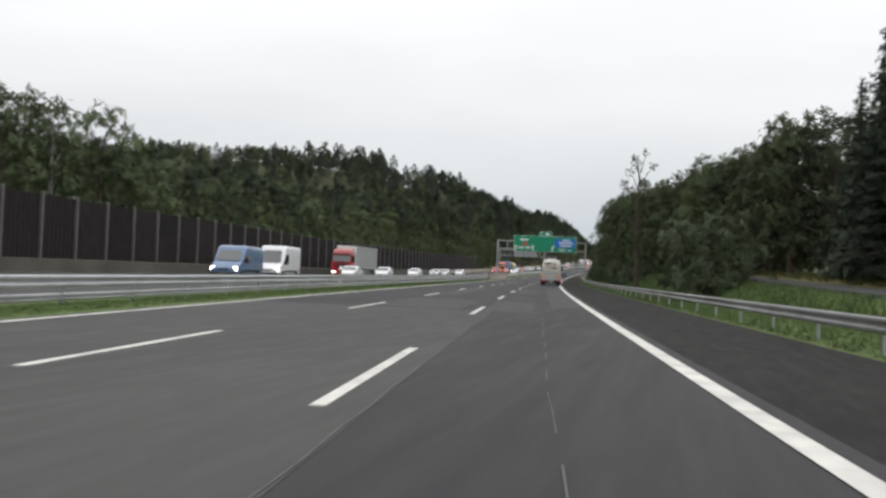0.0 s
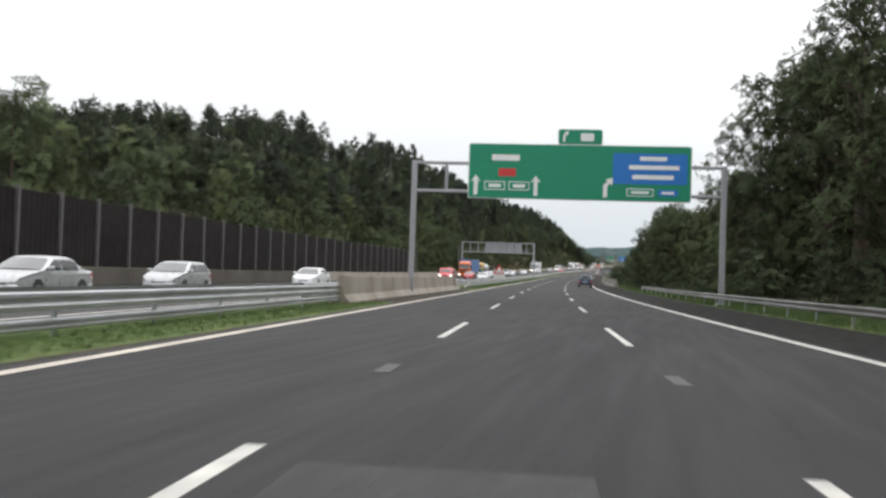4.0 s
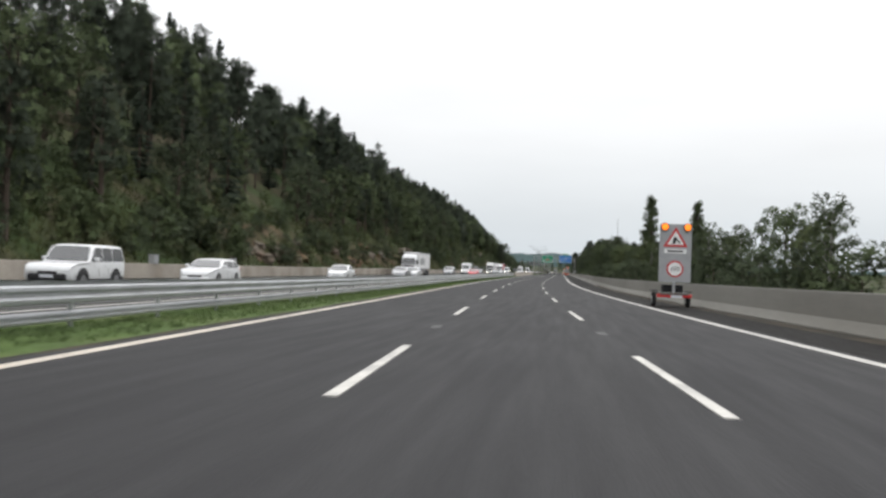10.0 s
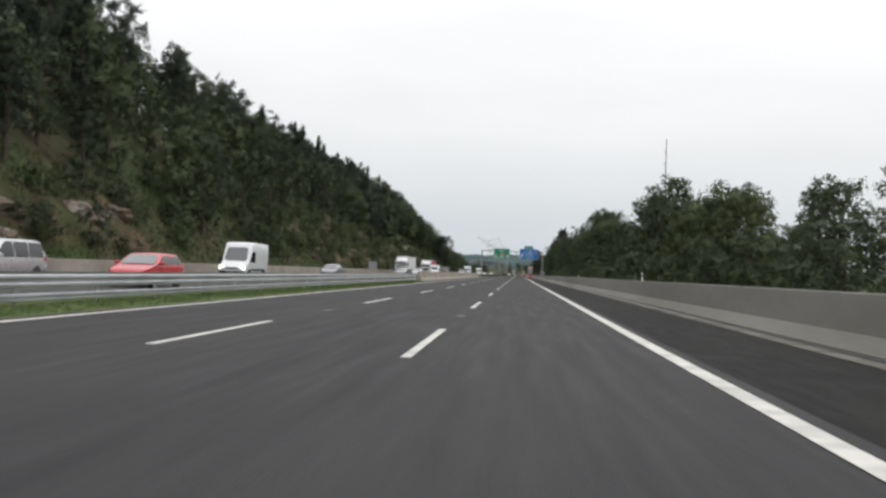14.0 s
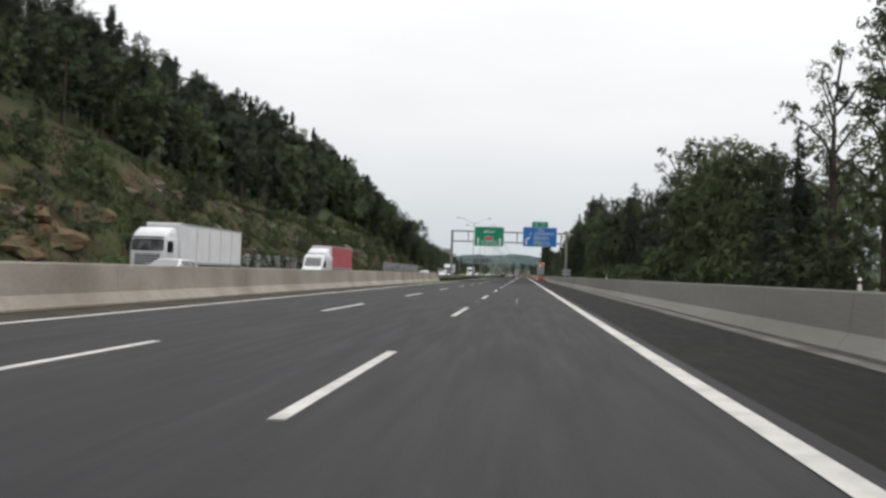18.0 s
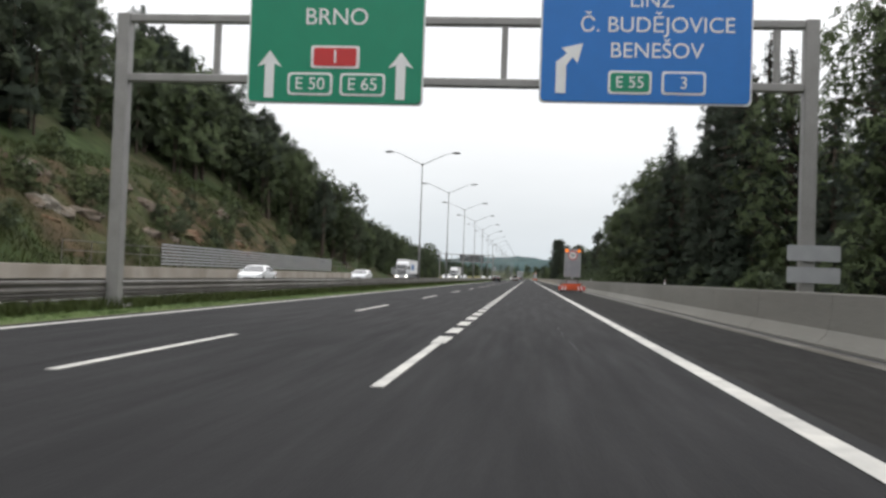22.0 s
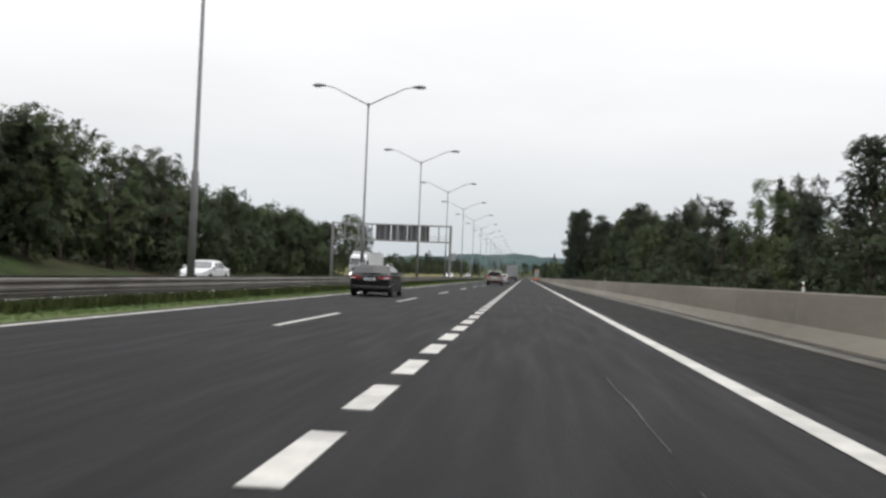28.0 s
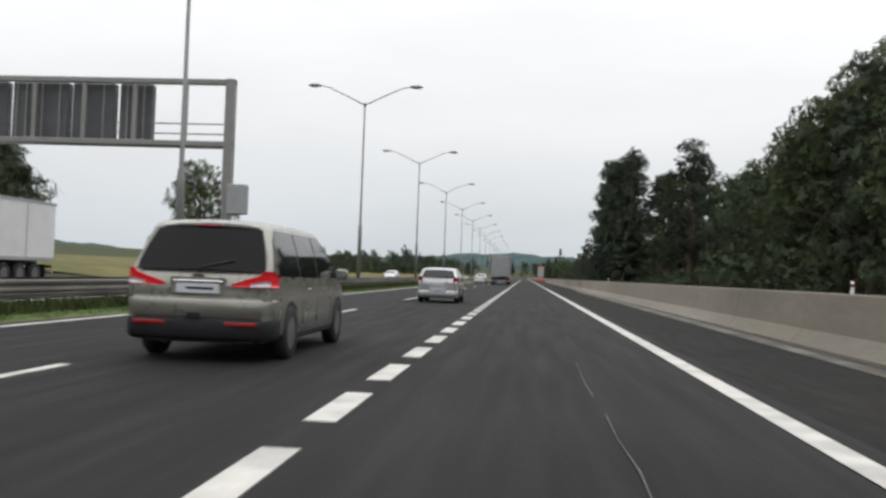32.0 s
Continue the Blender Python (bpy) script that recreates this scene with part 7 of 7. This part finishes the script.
    lad = part("ladder", Geo().tube([(-1.22, 2.6, 1.0), (-1.20, 2.6, 2.6), (-0.70, 2.6, 3.55)], 0.025, 6).tube([(-1.22, 3.0, 1.0), (-1.20, 3.0, 2.6), (-0.70, 3.0, 3.55)], 0.025, 6), M_STEEL, root)
    for k in range(7):
        part("rung", Geo().tube([(-1.215, 2.6, 1.1 + k * 0.22), (-1.215, 3.0, 1.1 + k * 0.22)], 0.014, 5), M_STEEL, lad)
    walkway = part("walkway", Geo().box((0, 5.9, zc + rr + 0.10), (1.3, 8.6, 0.05), ch=0.01), M_STEEL, root, "dark grating walkway along the tank top")
    for sx in (-0.65, 0.65):
        for z in (0.16, 0.32):
            part("hand_rail", Geo().tube([(sx, 1.6, zc + rr + z), (sx, 10.2, zc + rr + z)], 0.035, 5), M_STEEL_DARK, walkway)
        for yy in np.arange(1.6, 10.3, 1.43):
            part("stanchion", Geo().tube([(sx, yy, zc + rr), (sx, yy, zc + rr + 0.32)], 0.03, 5), M_STEEL_DARK, walkway)
    for yy in (1.6, 4.46, 7.32, 10.18):
        part("cross_bar", Geo().tube([(-0.72, yy, zc + rr + 0.32), (0.72, yy, zc + rr + 0.32)], 0.04, 6), M_STEEL_DARK, walkway)
    part("grating", Geo().box((-0.05, 5.9, zc + rr + 0.335), (1.2, 8.6, 0.03), ch=0.008), M_STEEL_DARK, walkway)
    cab(root, C_WHITE, length + 3.1, False, 3.45)
    return root


ONC = 180.0
onc = "oncoming traffic"
for s, u, mat, word, L, H in ((69.9, -22.3, C_BLUE, "blue-grey panel van with headlights on", 5.4, 2.35), (79.5, -22.3, C_WHITE, "white high-roof panel van with headlights on", 5.9, 2.65), (287, -22.3, C_RED, "red passenger van with headlights on", 4.9, 1.98), (557.7, -22.3, C_WHITE, "white high-roof panel van with headlights on", 5.9, 2.65), (713, -22.3, C_WHITE, "white panel van with headlights on", 5.6, 2.5)):
    van(place(s, u, 0, ONC), mat, word, onc, L, H, windows=mat is C_RED)
for s, u, kind, mat, word in ((106.1, -22.3, "sedan", C_WHITE, "white saloon car"), (150.7, -22.3, "hatch", C_WHITE, "white hatchback car"), (125.4, -22.3, "hatch", C_WHITE, "white hatchback car"), (173.6, -22.3, "sedan", C_SILVER, "silver saloon car"), (185.5, -22.3, "hatch", C_SILVER, "silver hatchback car"), (209.6, -22.3, "sedan", C_WHITE, "white saloon car"),
                              (303, -18.2, "wagon", C_WHITE, "white estate car"), (316, -22.3, "small", C_RED, "small red car"), (347.1, -22.3, "hatch", C_WHITE, "white hatchback car"), (400.5, -22.3, "wagon", C_WHITE, "white estate car"), (385.4, -22.3, "jeep", C_WHITE, "white boxy off-road car"), (435.2, -22.3, "sedan", C_WHITE, "white saloon car"),
                              (482.1, -22.3, "hatch", C_WHITE, "white hatchback car"), (471.2, -22.3, "wagon", C_SILVER, "silver estate car"), (525.4, -22.3, "minivan", C_SILVER, "silver people carrier"), (530.1, -18.2, "hatch", C_RED, "red hatchback car"), (590, -22.3, "sedan", C_GREY, "grey saloon car"), (674.9, -22.3, "wagon", C_SILVER, "silver estate car"),
                              (650, -22.3, "sedan", C_GREY, "grey saloon car"), (813.7, -22.3, "sedan", C_WHITE, "white saloon car"), (857.0, -22.3, "wagon", C_WHITE, "white estate car"), (973.9, -22.3, "sedan", C_WHITE, "white saloon car"), (1036.2, -22.3, "wagon", C_SILVER, "silver estate car"), (1160.9, -22.3, "hatch", C_WHITE, "white hatchback car"), (1240, -22.3, "sedan", C_GREY, "grey saloon car")):
    car(kind, place(s, u, 0, ONC), mat, word + " coming the other way", onc, lit=s % 3 < 1.7)
lorry(place(128, -26.6, 0, ONC), C_DARKRED, M_TARP_GREY, "red lorry with a grey box trailer", onc, low_mat=C_RED)
lorry(place(346, -26.6, 0, ONC), C_ORANGE, M_TARP_BLUE, "orange lorry with a blue tarpaulin trailer", onc)
lorry(place(368, -26.6, 0, ONC), C_YELLOW, C_TANK, "yellow and teal tank lorry with a steel tank", onc, body="tank", length=11.0, low_mat=C_TEAL, top=3.4)
lorry(place(512, -26.6, 0, ONC), C_WHITE, M_TARP_WHITE, "white lorry with a plain white trailer", onc, stripe=M_TARP_GREY)
lorry(place(690, -26.6, 0, ONC), C_WHITE, M_TARP_WHITE, "white lorry with a white box trailer", onc)
lorry(place(740, -26.6, 0, ONC), C_WHITE, M_TARP_RED, "white lorry with a red tarpaulin trailer", onc)
lorry(place(932, -26.6, 0, ONC), C_WHITE, M_TARP_WHITE, "white lorry with a pale blue panel on its trailer", onc, stripe=M_TARP_BLUE)
lorry(place(1058, -26.6, 0, ONC), C_WHITE, M_TARP_WHITE, "white lorry with a plain white trailer", onc)
rear_tanker(place(127.3, -1.22))
car("offroad", place(267.0, -1.26), C_NIVA, "dark blue boxy old three-door off-road car", "traffic ahead", braking=True)
car("minivan", place(1035.8, -6.25), C_CHAMPAGNE, "champagne silver people carrier with red brake lights on", "traffic ahead", braking=True)
car("wagon", place(962.3, -9.55), C_BLACK, "black estate car with chrome roof rails", "traffic ahead", rails=True)
car("small", place(1062.0, -5.82), C_SILVER, "small silver hatchback with dark rear window", "traffic ahead")
car("sedan", place(1169, -9.2), C_WHITE, "white saloon car driving away", "traffic ahead")
# box lorry seen from behind
lorry(place(1158, -5.7), C_WHITE, M_TARP_GREY, "grey box lorry seen from behind", "traffic ahead", lit=False)


# ---------- road works trailers and signs ----------
def disc(name, x, z, r, mat, parent, y, thick=0.012):
    pts = [(x + r * math.cos(t), z + r * math.sin(t)) for t in np.linspace(0, 2 * math.pi, 29)[:-1]]
    return part(name, Geo().sheet(pts, thick), mat, parent, m=pose(0, y, 0))


def speed_sign(number, x, z, r, board):
    d = disc("speed_limit_sign", x, z, r, M_RED, board, -0.062)
    disc("sign_face", x, z, r * 0.80, M_WHITE, d, -0.012)
    part("lettering", text_mesh(number, r * (0.95 if len(number) < 3 else 0.78), M_BLACK), None, d, m=pose(x, -0.03, z - r * 0.02, 90))


def board_lamps(board, x0, x1, z):
    for x in (x0, x1):
        h = part("warning_lamp", Geo().tube([(x, -0.02, z), (x, -0.14, z)], [0.17, 0.19], 18), M_BLACK, board)
        part("lens", Geo().tube([(x, -0.13, z), (x, -0.17, z)], [0.155, 0.12], 18), M_AMBER, h)


root = thing("roadworks_trailer", place(394.7, 1.42), "grey roadworks sign trailer with amber lamps and a 100 limit", "road sign trailer", "road sign trailers")
bd = plate("board", -0.72, 0.72, 1.15, 3.8, M_SIGNBACK, root, thick=0.06, label="tall grey sign board", r=0.08)
board_lamps(bd, -0.5, 0.52, 3.66)
speed_sign("100", 0.0, 1.75, 0.38, bd)
tri = part("warning_triangle", Geo().sheet([(-0.55, 2.76), (0.55, 2.76), (0.0, 3.66)], 0.012), M_RED, bd, "red bordered warning triangle", m=pose(0, -0.062, 0))
part("sign_face", Geo().sheet([(-0.38, 2.86), (0.38, 2.86), (0.0, 3.48)], 0.012), M_WHITE, tri, m=pose(0, -0.012, 0))
part("symbol", Geo().sheet([(-0.16, 2.90), (-0.02, 2.90), (0.02, 3.05), (0.2, 2.90), (0.22, 2.96), (0.06, 3.12), (0.0, 3.24), (-0.1, 3.16)], 0.010), M_BLACK, tri, m=pose(0, -0.024, 0))
plate("text_plate", -0.5, 0.5, 2.46, 2.66, M_WHITE, bd, y=-0.062, thick=0.012, r=0.03)
plate("text_bar", -0.36, 0.36, 2.52, 2.60, M_BLACK, bd, y=-0.076, thick=0.006, r=0.01)
part("frame", Geo().box((0, 0.9, 0.62), (1.3, 2.2, 0.12), ch=0.02), M_STEEL_DARK, root)
part("mast", Geo().box((0, 0.12, 1.6), (0.12, 0.12, 2.1), ch=0.01), M_STEEL, root)
part("drawbar", Geo().box((0, 2.6, 0.55), (0.10, 1.6, 0.10), ch=0.01), M_STEEL_DARK, root)
part("battery_box", Geo().box((0, 0.6, 0.85), (0.9, 0.7, 0.34), ch=0.03), M_PLASTIC, root)
part("tail_bar", Geo().box((0, -0.12, 0.52), (1.55, 0.10, 0.16), ch=0.02), M_RED, root, "red tail bar")
part("number_plate", Geo().box((0.1, -0.18, 0.50), (0.52, 0.012, 0.11)), M_PLATE, root)
for sx in (1, -1):
    wheel(root, sx * 0.78, 0.9, 0.32, 0.18, M_STEEL)
    part("mudguard", Geo().box((sx * 0.78, 0.9, 0.72), (0.24, 0.9, 0.05), ch=0.015), M_PLASTIC, root)

root = thing("roadworks_trailer", place(837.6, 1.98), "orange roadworks trailer with a folded board and an 80 limit", "road sign trailer", "road sign trailers")
bd = plate("board", -0.80, 0.80, 1.40, 4.18, M_SIGNBACK, root, thick=0.06, label="tall grey sign board", r=0.05)
board_lamps(bd, -0.58, 0.60, 3.98)
speed_sign("80", 0.0, 3.55, 0.45, bd)
for x in (-0.46, 0.0, 0.46):
    part("arrow_panel", Geo().box((x, -0.085, 2.22), (0.42, 0.05, 1.6), ch=0.015), M_GANTRY, bd, "folded grey arrow panel")
tray = part("crash_tail", Geo().box((0, -0.45, 0.36), (2.55, 0.5, 0.46), ch=0.04), M_ORANGE, root, "orange tail with red and white stripes")
for sx in (1, -1):
    st = part("stripe_plate", Geo().box((sx * 0.88, -0.71, 0.36), (0.62, 0.012, 0.40)), M_WHITE, tray)
    for k in (-0.16, 0.16):
        part("stripe", Geo().sheet([(sx * 0.88 + sx * (k - 0.10), 0.56), (sx * 0.88 + sx * (k + 0.06), 0.56), (sx * 0.88 + sx * (k + 0.20), 0.16), (sx * 0.88 + sx * (k + 0.04), 0.16)], 0.008), M_RED, st, m=pose(0, -0.717, 0))
    wheel(root, sx * 0.95, 0.9, 0.36, 0.2, M_STEEL)
    part("mudguard", Geo().box((sx * 0.95, 0.9, 0.80), (0.26, 1.0, 0.05), ch=0.015), M_ORANGE, root)
part("frame", Geo().box((0, 1.0, 0.68), (1.6, 2.8, 0.16), ch=0.02), M_ORANGE, root)
part("mast", Geo().box((0, 0.15, 2.0), (0.14, 0.14, 2.8), ch=0.01), M_STEEL, root)
part("control_box", Geo().box((0, 0.4, 0.98), (1.2, 0.8, 0.45), ch=0.03), M_STEEL_DARK, root)
part("lamp_box", Geo().box((0, -0.18, 0.92), (1.0, 0.02, 0.26), ch=0.006), M_SIGNBACK, root)
part("drawbar", Geo().box((0, 3.0, 0.55), (0.12, 1.6, 0.12), ch=0.01), M_ORANGE, root)
# another orange trailer with flashing lamps far ahead
root = thing("roadworks_trailer", place(1275, 1.9), "distant orange roadworks trailer with amber lamps", "road sign trailer", "road sign trailers")
bd = plate("board", -0.80, 0.80, 1.40, 4.18, M_SIGNBACK, root, thick=0.06, label="tall grey sign board", r=0.05)
board_lamps(bd, -0.58, 0.60, 3.98)
part("crash_tail", Geo().box((0, -0.45, 0.42), (2.55, 0.5, 0.52), ch=0.04), M_ORANGE, root)
part("mast", Geo().box((0, 0.15, 2.0), (0.14, 0.14, 2.8), ch=0.01), M_STEEL, root)
part("frame", Geo().box((0, 1.0, 0.68), (1.6, 2.8, 0.16), ch=0.02), M_ORANGE, root)
for sx in (1, -1):
    wheel(root, sx * 0.95, 0.9, 0.36, 0.2, M_STEEL)

# warning triangle in the median
root = thing("warning_sign", place(272.5, -13.0), "red bordered warning triangle above white plates in the median", "road sign")
part("post", Geo().tube([(0, 0.05, -0.05), (0, 0.05, 2.5)], 0.035, 8), M_STEEL, root)
tri = part("triangle", Geo().sheet([(-0.72, 1.42), (0.72, 1.42), (0.06, 2.62), (-0.06, 2.62)], 0.02), M_RED, root)
part("sign_face", Geo().sheet([(-0.50, 1.54), (0.50, 1.54), (0.0, 2.38)], 0.012), M_WHITE, tri, m=pose(0, -0.02, 0))
part("symbol", Geo().sheet([(-0.26, 1.62), (0.26, 1.62), (0.22, 1.76), (0.10, 1.72), (0.0, 1.80), (-0.10, 1.72), (-0.22, 1.76)], 0.008), M_BLACK, tri, m=pose(0, -0.032, 0))
for z in (1.18, 0.86):
    pl = plate("text_plate", -0.7, 0.7, z - 0.14, z + 0.14, M_WHITE, root, thick=0.02, r=0.03)
    plate("text_bar", -0.5, 0.5, z - 0.035, z + 0.035, M_BLACK, pl, y=-0.022, thick=0.006, r=0.01)


# ---------- delineators on walls and verges ----------
def delineator(m, label):
    root = thing("delineator", m, label, "delineator post", "delineator posts")
    part("post", Geo().loft([[(-0.06, -0.05, 0), (0.06, -0.05, 0), (0.05, 0.06, 0), (-0.05, 0.06, 0)], [(-0.055, -0.045, 0.55), (0.055, -0.045, 0.55), (0.045, 0.055, 0.62), (-0.045, 0.055, 0.62)]]), M_WHITE, root)
    part("band", Geo().box((0, 0, 0.42), (0.128, 0.118, 0.16), ch=0.005), M_BLACK, root)
    part("reflector", Geo().box((0, -0.062, 0.42), (0.05, 0.012, 0.12)), M_ORANGE, root)
    return root


d0 = delineator(place(540, 4.0, 1.08), "white delineator with a dark band on the concrete wall")
d0.scale = (0.7, 0.7, 0.62)
for s in range(590, 1120, 50):
    copy_thing(d0, place(s, 3.97 if s < 980 else 3.7, 1.08) @ Matrix.Diagonal((0.7, 0.7, 0.62, 1)))
d0 = delineator(place(242.6, -15.9, 0.0), "white delineator with a dark band in the median")
d0.scale = (1.1, 1.1, 2.1)
for s in (244.6, 300, 120, 70):
    copy_thing(d0, place(s, -15.2, 0.0))
# grey boxes on the outer wall
for s in (414, 431):
    root = thing("signal_box", place(s, -31.15, 0.98), "small grey signal box on the outer wall", "signal box", "signal boxes")
    part("box", Geo().box((0, 0, 0.32), (0.45, 0.75, 0.6), ch=0.03), M_SIGNBACK, root)
    part("lid", Geo().box((0, 0, 0.64), (0.52, 0.82, 0.05), ch=0.01), M_GANTRY, root)
for s, w in ((944, 2.6), (668, 1.6)):
    root = thing("roadside_sign", place(s, -30.3), "pale grey back of a road sign on two posts", "road sign", "signs beyond the opposite carriageway")
    plate("board", -w / 2, w / 2, 0.9, 2.5, M_SIGNBACK, root, r=0.06)
    for x in (-w * 0.3, w * 0.3):
        part("post", Geo().tube([(x, 0.05, -0.05), (x, 0.05, 2.4)], 0.04, 8), M_STEEL, root)
